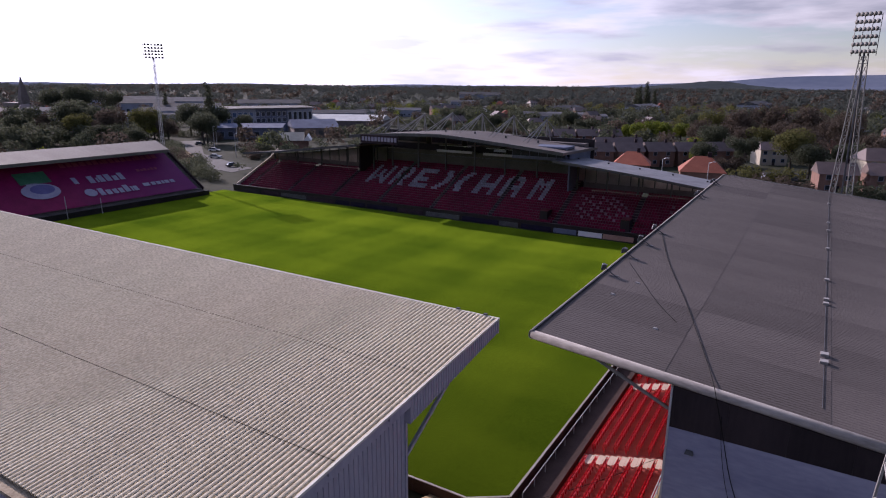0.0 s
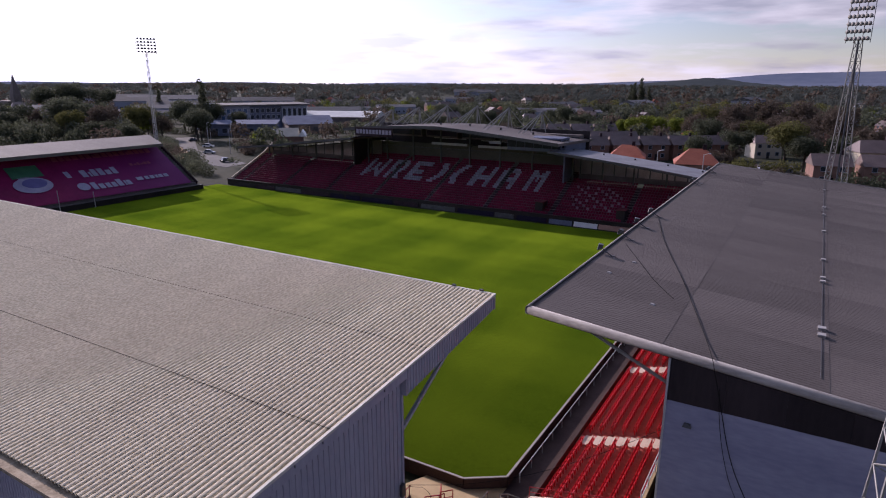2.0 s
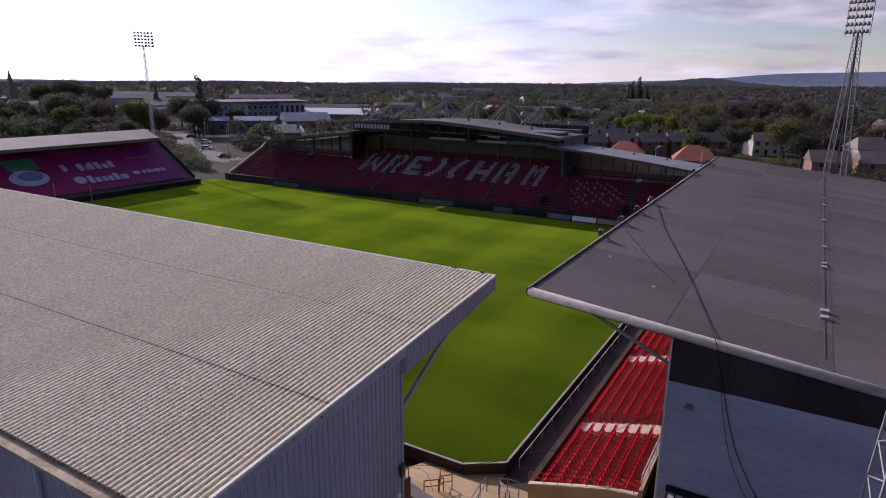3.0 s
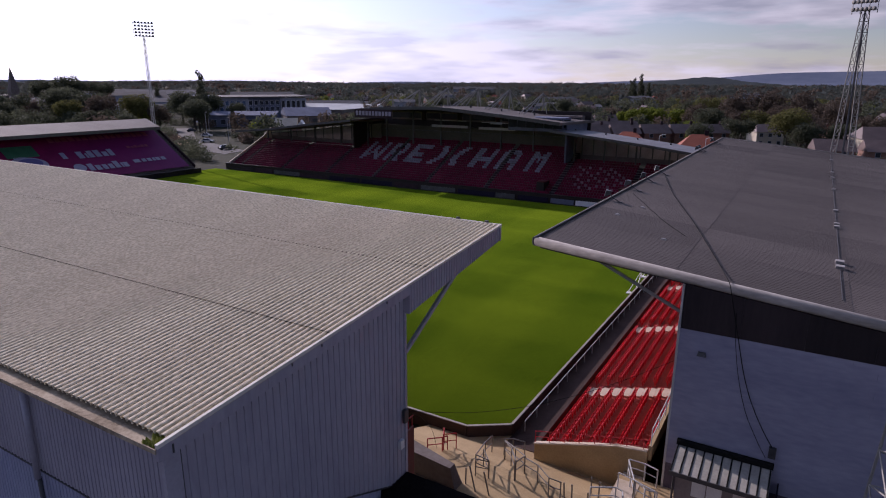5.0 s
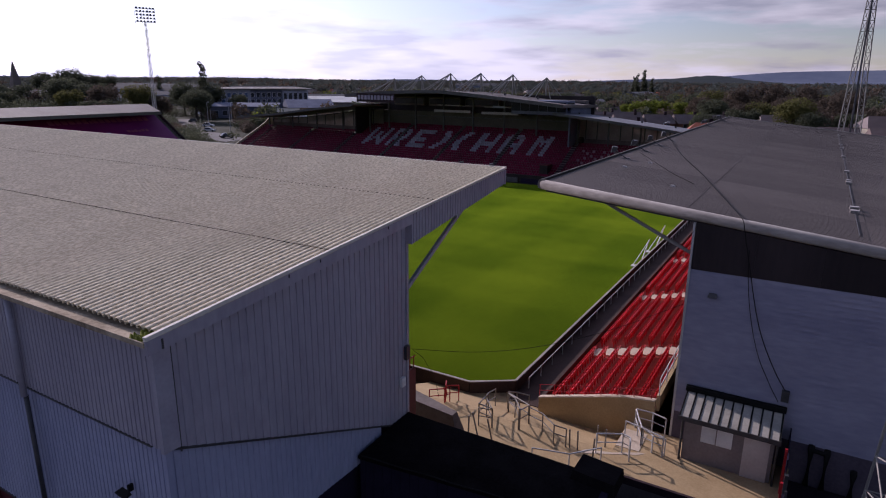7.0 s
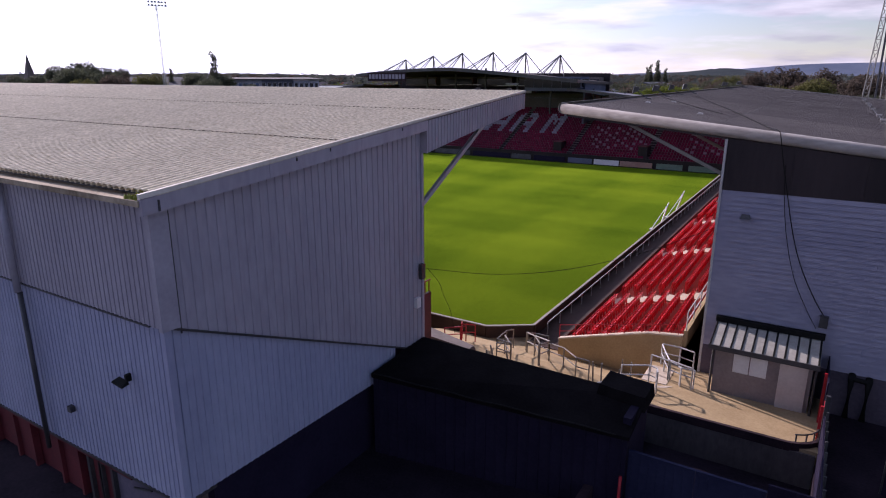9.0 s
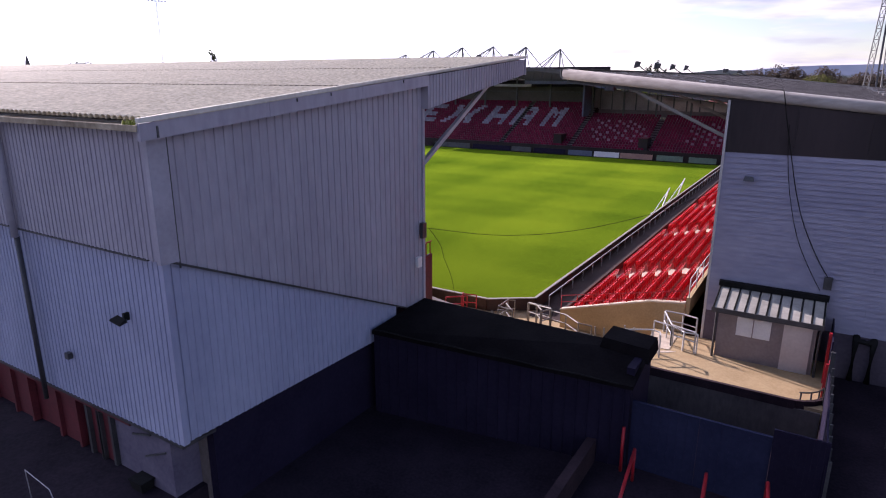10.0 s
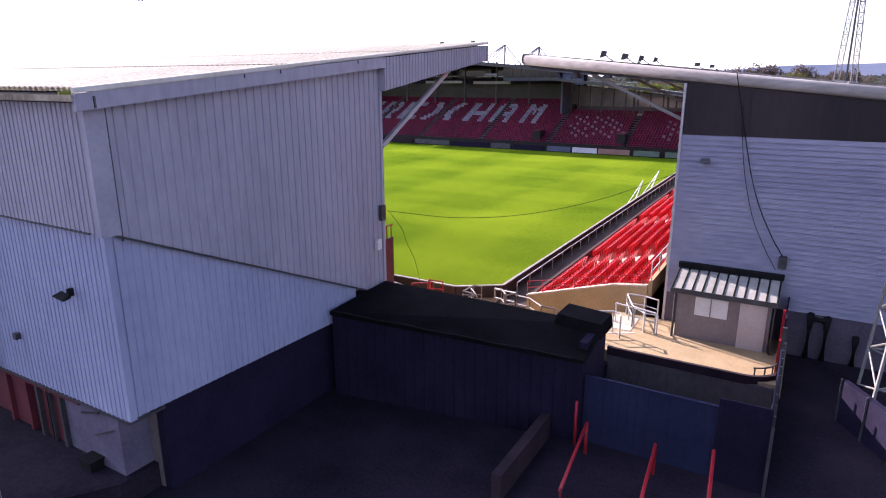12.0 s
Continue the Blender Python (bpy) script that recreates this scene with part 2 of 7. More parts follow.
CONCRETE = mat("worn_concrete", (0.33, 0.232, 0.122), (0.52, 0.385, 0.22), 0.88, 0.0, 0.35, 11.0, 0.12, spec=0.2, width=0.34)
SEAT_PALE = mat("faded_pink_seat_plastic", (0.19, 0.12, 0.15), (0.28, 0.19, 0.22), 0.6, 0.0, 0.5, 5.0, 0.0, island=0.2, spec=0.2)
CONCRETE_PALE = mat("pale_concrete", (0.46, 0.37, 0.28), (0.62, 0.52, 0.41), 0.85, 0.0, 0.8, 9.0, 0.2)
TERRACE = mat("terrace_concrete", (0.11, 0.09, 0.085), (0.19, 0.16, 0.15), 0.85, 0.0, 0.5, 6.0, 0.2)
PATH_DARK = mat("dark_asphalt", (0.042, 0.025, 0.022), (0.085, 0.054, 0.046), 0.85, 0.0, 0.5, 12.0, 0.2, spec=0.2)
# Kept darker than true asphalt; the yard's shade is in the colour.
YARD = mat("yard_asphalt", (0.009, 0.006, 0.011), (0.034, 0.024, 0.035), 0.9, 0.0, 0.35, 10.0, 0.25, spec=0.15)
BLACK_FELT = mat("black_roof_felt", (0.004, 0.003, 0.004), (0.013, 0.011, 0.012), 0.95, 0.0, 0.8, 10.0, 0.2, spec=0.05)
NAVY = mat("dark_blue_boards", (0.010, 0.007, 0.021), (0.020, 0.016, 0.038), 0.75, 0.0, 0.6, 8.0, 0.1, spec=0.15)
PLINTH = mat("grey_plinth_render", (0.105, 0.092, 0.135), (0.17, 0.15, 0.20), 0.85, 0.0, 0.8, 9.0, 0.15, spec=0.2)
NAVY_GATE = mat("blue_gate_paint", (0.014, 0.016, 0.043), (0.025, 0.029, 0.066), 0.7, 0.0, 0.6, 8.0, 0.1, spec=0.15)
BRICK_DARK = mat("dark_brick", (0.022, 0.014, 0.019), (0.050, 0.030, 0.036), 0.9, 0.0, 1.0, 12.0, 0.2, rand=0.2, spec=0.2)
HUT_WALL = mat("hut_render", (0.20, 0.165, 0.165), (0.29, 0.245, 0.24), 0.8, 0.0, 0.8, 9.0, 0.12)
HUT_DOOR = mat("hut_door_paint", (0.52, 0.46, 0.43), (0.64, 0.58, 0.54), 0.6, 0.0, 1.0, 9.0, 0.06)
BANNER = mat("crimson_banner_cloth", (0.165, 0.005, 0.050), (0.25, 0.010, 0.075), 0.7, 0.0, 0.3, 3.0, 0.1, spec=0.2)
BANNER_WHITE = mat("white_banner_print", (0.24, 0.21, 0.31), (0.36, 0.33, 0.42), 0.6, 0.0, 0.5, 5.0, 0.0)
BANNER_DULL = mat("dull_red_banner_print", (0.24, 0.035, 0.075), (0.32, 0.055, 0.10), 0.7, 0.0, 0.5, 5.0, 0.0)
BANNER_BLUE = mat("blue_banner_print", (0.09, 0.08, 0.22), (0.15, 0.13, 0.30), 0.7, 0.0, 0.5, 5.0, 0.0)
BANNER_GREEN = mat("green_banner_print", (0.02, 0.10, 0.05), (0.05, 0.18, 0.09), 0.6, 0.0, 0.5, 5.0, 0.0)


def leafy(m, share=0.45, own=1.0):
    """Lets light shine through the leaves; own is how far each leaf keeps its own slope against the lie of the crown."""
    n, l = m.node_tree.nodes, m.node_tree.links
    b, out = n["Principled BSDF"], n["Material Output"]
    t, mx = n.new("ShaderNodeBsdfTranslucent"), n.new("ShaderNodeMixShader")
    l.new(b.inputs["Base Color"].links[0].from_socket, t.inputs["Color"])
    if own < 1.0:
        geo, scaled, lift, unit = n.new("ShaderNodeNewGeometry"), n.new("ShaderNodeVectorMath"), n.new("ShaderNodeVectorMath"), n.new("ShaderNodeVectorMath")
        scaled.operation, lift.operation, unit.operation = "SCALE", "ADD", "NORMALIZE"
        l.new(geo.outputs["Normal"], scaled.inputs[0])
        scaled.inputs["Scale"].default_value = own
        l.new(scaled.outputs[0], lift.inputs[0])
        lift.inputs[1].default_value = (0.0, 0.0, 1.0 - own)
        l.new(lift.outputs[0], unit.inputs[0])
        l.new(unit.outputs[0], b.inputs["Normal"])
    mx.inputs[0].default_value = share
    l.new(b.outputs[0], mx.inputs[1])
    l.new(t.outputs[0], mx.inputs[2])
    l.new(mx.outputs[0], out.inputs["Surface"])
    return m


def banner_dye(m):
    """The cloth is dyed from crimson to purple along its length."""
    n, l = m.node_tree.nodes, m.node_tree.links
    b = n["Principled BSDF"]
    src = b.inputs["Base Color"].links[0].from_socket
    tc, sep, mr, mx = n.new("ShaderNodeTexCoord"), n.new("ShaderNodeSeparateXYZ"), n.new("ShaderNodeMapRange"), n.new("ShaderNodeMix")
    l.new(tc.outputs["Object"], sep.inputs[0])
    mr.inputs["From Min"].default_value, mr.inputs["From Max"].default_value = 66.0, 96.0
    mr.inputs["To Max"].default_value = 0.75
    l.new(sep.outputs["Y"], mr.inputs["Value"])
    mx.data_type = "RGBA"
    l.new(mr.outputs[0], mx.inputs["Factor"])
    l.new(src, mx.inputs["A"])
    mx.inputs["B"].default_value = (0.15, 0.018, 0.135, 1)
    l.new(mx.outputs["Result"], b.inputs["Base Color"])


banner_dye(BANNER)
RUBBER = mat("black_cable", (0.008, 0.008, 0.008), (0.02, 0.02, 0.02), 0.8, 0.0, 1.0, 9.0, 0.0, spec=0.1)
SEAM = mat("dark_lap_seam", (0.03, 0.025, 0.02), (0.09, 0.075, 0.06), 1.0, 0.0, 0.6, 6.0, 0.0, spec=0.0)
MOSS = mat("green_moss", (0.12, 0.15, 0.015), (0.26, 0.27, 0.04), 0.95, 0.0, 3.0, 30.0, 0.4)
LAMP_GLASS = mat("lamp_glass", (0.55, 0.55, 0.55), (0.72, 0.72, 0.72), 0.15, 0.0, 2.0, 9.0, 0.0)


def grass_material():
    """Mown turf: soft bands across the pitch, patches and fine grain."""
    m = bpy.data.materials.new("mown_turf")
    m.use_nodes = True
    n, l = m.node_tree.nodes, m.node_tree.links
    b = n["Principled BSDF"]
    tc = n.new("ShaderNodeTexCoord")
    sep = n.new("ShaderNodeSeparateXYZ")
    l.new(tc.outputs["Object"], sep.inputs[0])

    def wave(axis, period):
        k = n.new("ShaderNodeMath")
        k.operation = "MULTIPLY"
        k.inputs[1].default_value = math.tau / period
        l.new(sep.outputs[axis], k.inputs[0])
        s = n.new("ShaderNodeMath")
        s.operation = "SINE"
        l.new(k.outputs[0], s.inputs[0])
        r = n.new("ShaderNodeMapRange")
        r.interpolation_type = "SMOOTHSTEP"
        r.inputs["From Min"].default_value, r.inputs["From Max"].default_value = -0.5, 0.5
        l.new(s.outputs[0], r.inputs["Value"])
        return r.outputs[0]

    a, c = wave("X", 13.0), wave("Y", 15.0)
    mul = n.new("ShaderNodeMath")
    mul.operation = "ADD"
    l.new(a, mul.inputs[0])
    l.new(c, mul.inputs[1])
    n1 = n.new("ShaderNodeTexNoise")
    n1.inputs["Scale"].default_value, n1.inputs["Detail"].default_value = 0.07, 5.0
    n2 = n.new("ShaderNodeTexNoise")
    n2.inputs["Scale"].default_value, n2.inputs["Detail"].default_value = 3.0, 6.0
    l.new(tc.outputs["Object"], n1.inputs["Vector"])
    l.new(tc.outputs["Object"], n2.inputs["Vector"])
    s1 = n.new("ShaderNodeMath")
    s1.operation = "MULTIPLY_ADD"
    s1.inputs[1].default_value = 0.115
    l.new(mul.outputs[0], s1.inputs[0])
    l.new(n1.outputs["Fac"], s1.inputs[2])
    s2 = n.new("ShaderNodeMath")
    s2.operation = "MULTIPLY_ADD"
    s2.inputs[1].default_value = 0.25
    l.new(n2.outputs["Fac"], s2.inputs[0])
    l.new(s1.outputs[0], s2.inputs[2])
    ramp = n.new("ShaderNodeValToRGB")
    ramp.color_ramp.elements[0].position, ramp.color_ramp.elements[0].color = 0.45, (0.0114, 0.0238, 0.0012, 1)
    ramp.color_ramp.elements[1].position, ramp.color_ramp.elements[1].color = 1.05, (0.0322, 0.0515, 0.0024, 1)
    l.new(s2.outputs[0], ramp.inputs[0])
    l.new(ramp.outputs["Color"], b.inputs["Base Color"])
    b.inputs["Roughness"].default_value = 0.9
    b.inputs["Specular IOR Level"].default_value = 0.0
    b.inputs["Sheen Weight"].default_value, b.inputs["Sheen Roughness"].default_value = 0.52, 0.42
    tint = n.new("ShaderNodeVectorMath")
    tint.operation = "MULTIPLY"
    tint.inputs[1].default_value = (17.6, 16.4, 18.6)
    l.new(ramp.outputs["Color"], tint.inputs[0])
    l.new(tint.outputs[0], b.inputs["Sheen Tint"])
    bp = n.new("ShaderNodeBump")
    bp.inputs["Strength"].default_value, bp.inputs["Distance"].default_value = 0.4, 0.03
    n3 = n.new("ShaderNodeTexNoise")
    n3.inputs["Scale"].default_value, n3.inputs["Detail"].default_value = 30.0, 3.0
    l.new(tc.outputs["Object"], n3.inputs["Vector"])
    l.new(n3.outputs["Fac"], bp.inputs["Height"])
    l.new(bp.outputs[0], b.inputs["Normal"])
    return m


TURF = grass_material()
TOWN_GROUND = mat("town_ground", (0.018, 0.023, 0.012), (0.044, 0.046, 0.030), 0.95, 0.0, 0.03, 0.4, 0.0, mid=0.52, width=0.2, spec=0.1)
# The hills' blue-grey is distance haze painted into their colour.
HILL_HAZED = mat("far_hills", (0.115, 0.138, 0.195), (0.16, 0.183, 0.24), 1.0, 0.0, 0.002, 0.02, 0.0, spec=0.0)
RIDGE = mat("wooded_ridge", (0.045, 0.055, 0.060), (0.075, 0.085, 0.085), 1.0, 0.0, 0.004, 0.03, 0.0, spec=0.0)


LEAF = leafy(mat("leaves", (0.054, 0.064, 0.042), (0.112, 0.122, 0.076), 0.8, 0.0, 0.03, 0.6, 0.0, island=0.1, spec=0.1), 0.45, 0.6)
LEAF_OLIVE = leafy(mat("olive_leaves", (0.085, 0.088, 0.030), (0.150, 0.145, 0.052), 0.8, 0.0, 0.08, 0.8, 0.0, island=0.2, spec=0.1), 0.45, 0.6)
# Paler, greyer leaf for distant trees: haze put into the base colour.
LEAF_HAZED = leafy(mat("grey_green_leaves", (0.075, 0.088, 0.078), (0.120, 0.132, 0.118), 0.85, 0.0, 0.008, 0.2, 0.0, island=0.06, spec=0.05), 0.3, 0.3)
LEAF_BRIGHT = leafy(mat("yellow_green_leaves", (0.10, 0.135, 0.016), (0.20, 0.23, 0.035), 0.7, 0.0, 0.2, 1.5, 0.0, island=0.3, spec=0.2))
LEAF_BROWN = leafy(mat("autumn_leaves", (0.074, 0.058, 0.046), (0.130, 0.102, 0.078), 0.8, 0.0, 0.03, 0.6, 0.0, island=0.1, spec=0.1), 0.4, 0.6)
BARK = mat("bark", (0.03, 0.024, 0.02), (0.07, 0.056, 0.045), 0.9, 0.0, 1.0, 8.0, 0.3)
TILE_BROWN = mat("brown_roof_tiles", (0.090, 0.062, 0.056), (0.155, 0.110, 0.098), 0.6, 0.0, 0.4, 4.0, 0.2, rand=0.2)
TILE_RED = mat("red_roof_tiles", (0.26, 0.065, 0.035), (0.38, 0.11, 0.06), 0.8, 0.0, 0.4, 4.0, 0.2, rand=0.15)
BRICK_FAR = mat("house_brick", (0.17, 0.085, 0.065), (0.27, 0.15, 0.11), 0.85, 0.0, 0.5, 5.0, 0.1, rand=0.2)
RENDER_CREAM = mat("cream_render", (0.40, 0.35, 0.27), (0.54, 0.48, 0.38), 0.85, 0.0, 0.5, 5.0, 0.05)
PANE_BLUE = mat("blue_window_glass", (0.05, 0.09, 0.20), (0.09, 0.15, 0.28), 0.2, 0.0, 0.3, 3.0, 0.0)
OFFICE_WHITE = mat("white_cladding", (0.20, 0.225, 0.30), (0.33, 0.36, 0.44), 0.6, 0.0, 0.3, 3.0, 0.04)
OFFICE_BLUE = mat("blue_grey_roof_sheet", (0.095, 0.11, 0.165), (0.155, 0.18, 0.25), 0.85, 0.0, 0.2, 3.0, 0.05, spec=0.1)
SHED_ROOF = mat("grey_metal_shed_roof", (0.060, 0.062, 0.072), (0.125, 0.128, 0.14), 0.85, 0.0, 0.1, 3.0, 0.03, rand=0.35, spec=0.15)
GLASS_DARK = mat("dark_window_glass", (0.015, 0.020, 0.030), (0.035, 0.042, 0.055), 0.12, 0.0, 0.3, 3.0, 0.0)

# ---- ground, pitch, walls and yard ----
def ground_sheet():
    """One sheet that reaches the horizon, flat at the ground and swelling gently far off."""
    g = Geo()
    ring = [0, 60, 130, 220, 340, 500, 750, 1100, 1600, 2300, 3200, 4300]
    n = 48
    pts = [(0, 60, -0.06)]
    for r in ring[1:]:
        for k in range(n):
            a = k * math.tau / n
            x, y = r * math.cos(a), 60 + r * math.sin(a)
            z = -0.06
            if r > 400:
                z += (noise.noise((x * 0.0011, y * 0.0011, 3.1)) + 0.25) * min(1.0, (r - 400) / 1500) * 14
            pts.append((x, y, z))
    idx = [(0, 1 + k, 1 + (k + 1) % n) for k in range(n)]
    for i in range(len(ring) - 2):
        for k in range(n):
            a, b = 1 + i * n, 1 + (i + 1) * n
            idx.append((a + k, b + k, b + (k + 1) % n, a + (k + 1) % n))
    g.faces(pts, idx)
    return single("ground", g, TOWN_GROUND, "dull green and grey town ground reaching the horizon", "ground", kind="structure", smooth=True)


ground_sheet()

GOAL_X, NEAR_Y, FAR_Y, KOP_X = -13.55, 29.15, 103.6, -124.0
g = Geo().slab([(KOP_X, NEAR_Y + 0.1, -0.04), (-15.8, NEAR_Y + 0.1, -0.04), (GOAL_X, 30.7, -0.04), (GOAL_X, FAR_Y, -0.04), (KOP_X - 3, FAR_Y, -0.04), (KOP_X - 3, 97, -0.04), (KOP_X, 96, -0.04)], (0, 0, 0.04))
single("pitch", g, TURF, "sunlit mown green football pitch with soft mowing patches", "pitch", kind="structure")

# low wall round the pitch, with a pale coping
wall = thing("perimeter_wall", GOAL_X, 31, 0, "low grey concrete pitch wall with pale coping", "wall", kind="structure")
RUNS = [((GOAL_X, 101.5), (GOAL_X, 30.7)), ((GOAL_X, 30.7), (-15.8, NEAR_Y)), ((-15.8, NEAR_Y), (-112, NEAR_Y))]
for (ax, ay), (bx, by) in RUNS:
    length = math.hypot(bx - ax, by - ay)
    count = max(1, round(length / 4.0))
    for i in range(count):
        p = Vector((ax + (bx - ax) * i / count, ay + (by - ay) * i / count, 0.46))
        q = Vector((ax + (bx - ax) * (i + 1) / count, ay + (by - ay) * (i + 1) / count, 0.46))
        d = (q - p).normalized() * 0.012
        part("wall_panel", Geo().beam(p + d, q - d, 0.16, 0.92), PATH_DARK, wall)
        up = Vector((0, 0, 0.5))
        part("coping", Geo().beam(p + up + d * 0.4, q + up - d * 0.4, 0.15, 0.05), COPING, wall, "pale coping")

g = Geo().box(GOAL_X + 0.1, 29.6, 0.0, -11.45, 100, 0.3)
single("walkway", g, PATH_DARK, "dark worn walkway between pitch wall and seats", "walkway", kind="structure")
rail = thing("walkway_rail", -12.95, 31, 0.3, "pale steel handrail along the dark walkway", "rail")
for i in range(36):
    y = 31.4 + i * 1.9
    part("post", Geo().tube([(-12.98, y, 0.3), (-12.98, y, 0.98)], 0.03), STEEL_PALE, rail)
part("handrail", Geo().tube([(-12.98, 31.4, 1.0), (-12.98, 97.9, 1.0)], 0.035), STEEL_PALE, rail)

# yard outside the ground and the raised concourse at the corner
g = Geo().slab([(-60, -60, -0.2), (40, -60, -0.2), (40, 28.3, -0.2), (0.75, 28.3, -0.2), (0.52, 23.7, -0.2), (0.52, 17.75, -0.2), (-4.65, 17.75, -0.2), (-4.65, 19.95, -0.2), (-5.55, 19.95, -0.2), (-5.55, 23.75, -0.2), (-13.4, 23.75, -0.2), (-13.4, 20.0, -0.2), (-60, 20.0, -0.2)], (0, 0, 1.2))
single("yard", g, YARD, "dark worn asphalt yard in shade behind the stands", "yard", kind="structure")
g = Geo()
outline = [(-18.5, 20.0, 1.5), (-18.5, 25.6, 1.5), (-18.5, 28.9, 0.28), (-18.5, 29.06, 0.28)]
g.slab(outline + [(-18.5, 29.06, -0.1), (-18.5, 20.0, -0.1)], (12.1, 0, 0))
g.slab([(-6.4, 23.8, 0), (0.75, 23.8, 0), (0.75, 28.4, 0), (-6.4, 28.4, 0)], (0, 0, 1.5))
g.slab([(-13.45, 29.06, -0.1), (-11.3, 29.06, -0.1), (-11.3, 30.6, -0.1), (-13.45, 30.6, -0.1), (-15.7, 29.08, -0.1)], (0, 0, 0.36))
single("concourse", g, CONCRETE, "sunlit sandy concrete concourse sloping towards the pitch", "concourse", kind="structure")
g = Geo()
for i in range(5):
    g.box(-6.4 + 0.02, 26.2 + i * 0.34, 0, -5.3, 26.54 + i * 0.34, 1.52 - i * 0.0 + 0.004)
g.box(-6.38, 28.4, 0, -5.3, 28.95, 1.3)
single("steps", g, CONCRETE_PALE, "short pale concrete steps beside the handrails", "steps", kind="structure")
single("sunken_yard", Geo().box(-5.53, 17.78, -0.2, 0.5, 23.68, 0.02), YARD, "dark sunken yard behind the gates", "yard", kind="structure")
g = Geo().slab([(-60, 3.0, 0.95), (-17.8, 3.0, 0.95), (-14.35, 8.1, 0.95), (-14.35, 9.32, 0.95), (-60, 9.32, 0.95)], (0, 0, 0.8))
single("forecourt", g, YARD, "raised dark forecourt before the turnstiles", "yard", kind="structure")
# kerb at the near edge of the concourse, wall below it
g = Geo()
arc = [(-5.6, 23.75), (-0.55, 23.75)] + [(-0.55 + 1.2 * math.sin(a), 24.95 - 1.2 * math.cos(a)) for a in np.linspace(0.2, math.pi / 2, 6)]
for (ax, ay), (bx, by) in zip(arc[:-1], arc[1:]):
    g.beam((ax, ay, 1.52), (bx, by, 1.52), 0.14, 0.34)
single("kerb", g, BRICK_DARK, "dark kerb round the edge of the concourse", "kerb", kind="structure")
g = Geo().box(-5.6, 23.7, -0.1, 0.5, 23.79, 1.38)
single("retaining_wall", g, WALL_GREY, "grey concrete retaining wall under the concourse", "wall", kind="structure")


# ---- the stand with the pale ribbed roof ----
LX, LY0, LY1, LZ0, LZ1 = -13.25, 7.95, 27.65, 12.02, 13.86
LEND = -113.25


def roof_z(y):
    return LZ0 + (LZ1 - LZ0) * (y - LY0) / (LY1 - LY0)


stand = thing("grandstand", -60, 18, 1, "large stand with a pale ribbed metal roof and grey cladding", "grandstand")
bay = 5.0
PITCH = bay / 21
round_rib = [(0.052 + (PITCH - 0.052) * (1 + u) / 2, 0.085 * (1 - abs(u) ** 2.6) ** (1 / 2.6)) for u in (-1, -0.97, -0.85, -0.5, 0.0, 0.5, 0.85, 0.97, 1)]
profile = [(0.0, 0.0)] + [(i * PITCH + d, h) for i in range(21) for d, h in round_rib]
rows = [(LY0 + 0.28, 14.6), (14.5, 21.2), (21.1, LY1)]
meshes = []
for k, (a, b) in enumerate(rows):
    lift = 0.012 * k
    g = Geo().strip([(s, a, roof_z(a) + h + lift) for s, h in profile], [(s, b, roof_z(b) + h + lift) for s, h in profile], (0, 0, 0.02))
    meshes.append(g.mesh("roof_sheet", ROOF_SHEET))
for i in range(20):
    for me in meshes:
        ob = part("roof_sheet", me, None, stand)
        ob.location = (LEND + i * bay, 0, 0)
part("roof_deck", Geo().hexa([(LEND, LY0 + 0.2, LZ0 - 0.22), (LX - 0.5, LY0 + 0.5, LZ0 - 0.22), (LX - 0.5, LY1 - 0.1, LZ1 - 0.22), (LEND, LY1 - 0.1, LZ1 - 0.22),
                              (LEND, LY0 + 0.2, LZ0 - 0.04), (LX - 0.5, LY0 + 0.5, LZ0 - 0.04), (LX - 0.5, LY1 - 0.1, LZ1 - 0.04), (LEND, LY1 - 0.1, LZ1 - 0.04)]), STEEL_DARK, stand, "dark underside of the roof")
for y in (14.55, 21.15):
    part("lap_seam", Geo().box(LEND, y - 0.012, roof_z(y) + 0.08, LX - 0.1, y + 0.012, roof_z(y) + 0.1), SEAM, stand, "dark seam over the sheet lap")
# verge and front edge trims
g = Geo().beam((LX - 0.05, LY0 - 0.12, roof_z(LY0 - 0.12) + 0.05), (LX - 0.05, LY1 + 0.03, LZ1 + 0.05), 0.10, 0.11)
part("verge_trim", g, ROOF_TRIM, stand, "thin pale edge trim")
g = Geo().beam((LEND, LY1 + 0.04, LZ1 + 0.05), (LX, LY1 + 0.04, LZ1 + 0.05), 0.10, 0.12)
part("front_trim", g, ROOF_TRIM, stand, "thin pale edge trim")
g = Geo().box(LEND, LY1 - 0.02, LZ1 - 0.75, LX, LY1 + 0.06, LZ1 - 0.06)
part("front_fascia", g, CLAD_GREY, stand)
# gutter with moss at the corner
g = Geo()
g.box(LEND, LY0 - 0.10, LZ0 - 0.14, LX - 0.1, LY0 + 0.5, LZ0 - 0.09)
part("gutter", g, GUTTER, stand, "dirty beige rain gutter along the eaves")
g = Geo().box(LEND, LY0 - 0.13, LZ0 - 0.2, LX - 0.1, LY0 - 0.10, LZ0 - 0.06)
part("gutter_lip", g, GUTTER, stand, "thin outer lip of the gutter")
g = Geo()
rng = random.Random(4)
for i in range(260):
    x, s = LX - 0.16 - abs(rng.gauss(0, 0.22)), rng.uniform(0.03, 0.09)
    y = LY0 + 0.16 + rng.uniform(-0.22, 0.2)
    g.faces([(x - s, y, LZ0 - 0.1), (x + s, y - s, LZ0 - 0.1), (x + s, y + s, LZ0 - 0.1), (x, y, LZ0 - 0.04 + s)], [(0, 1, 3), (1, 2, 3), (2, 0, 3)])
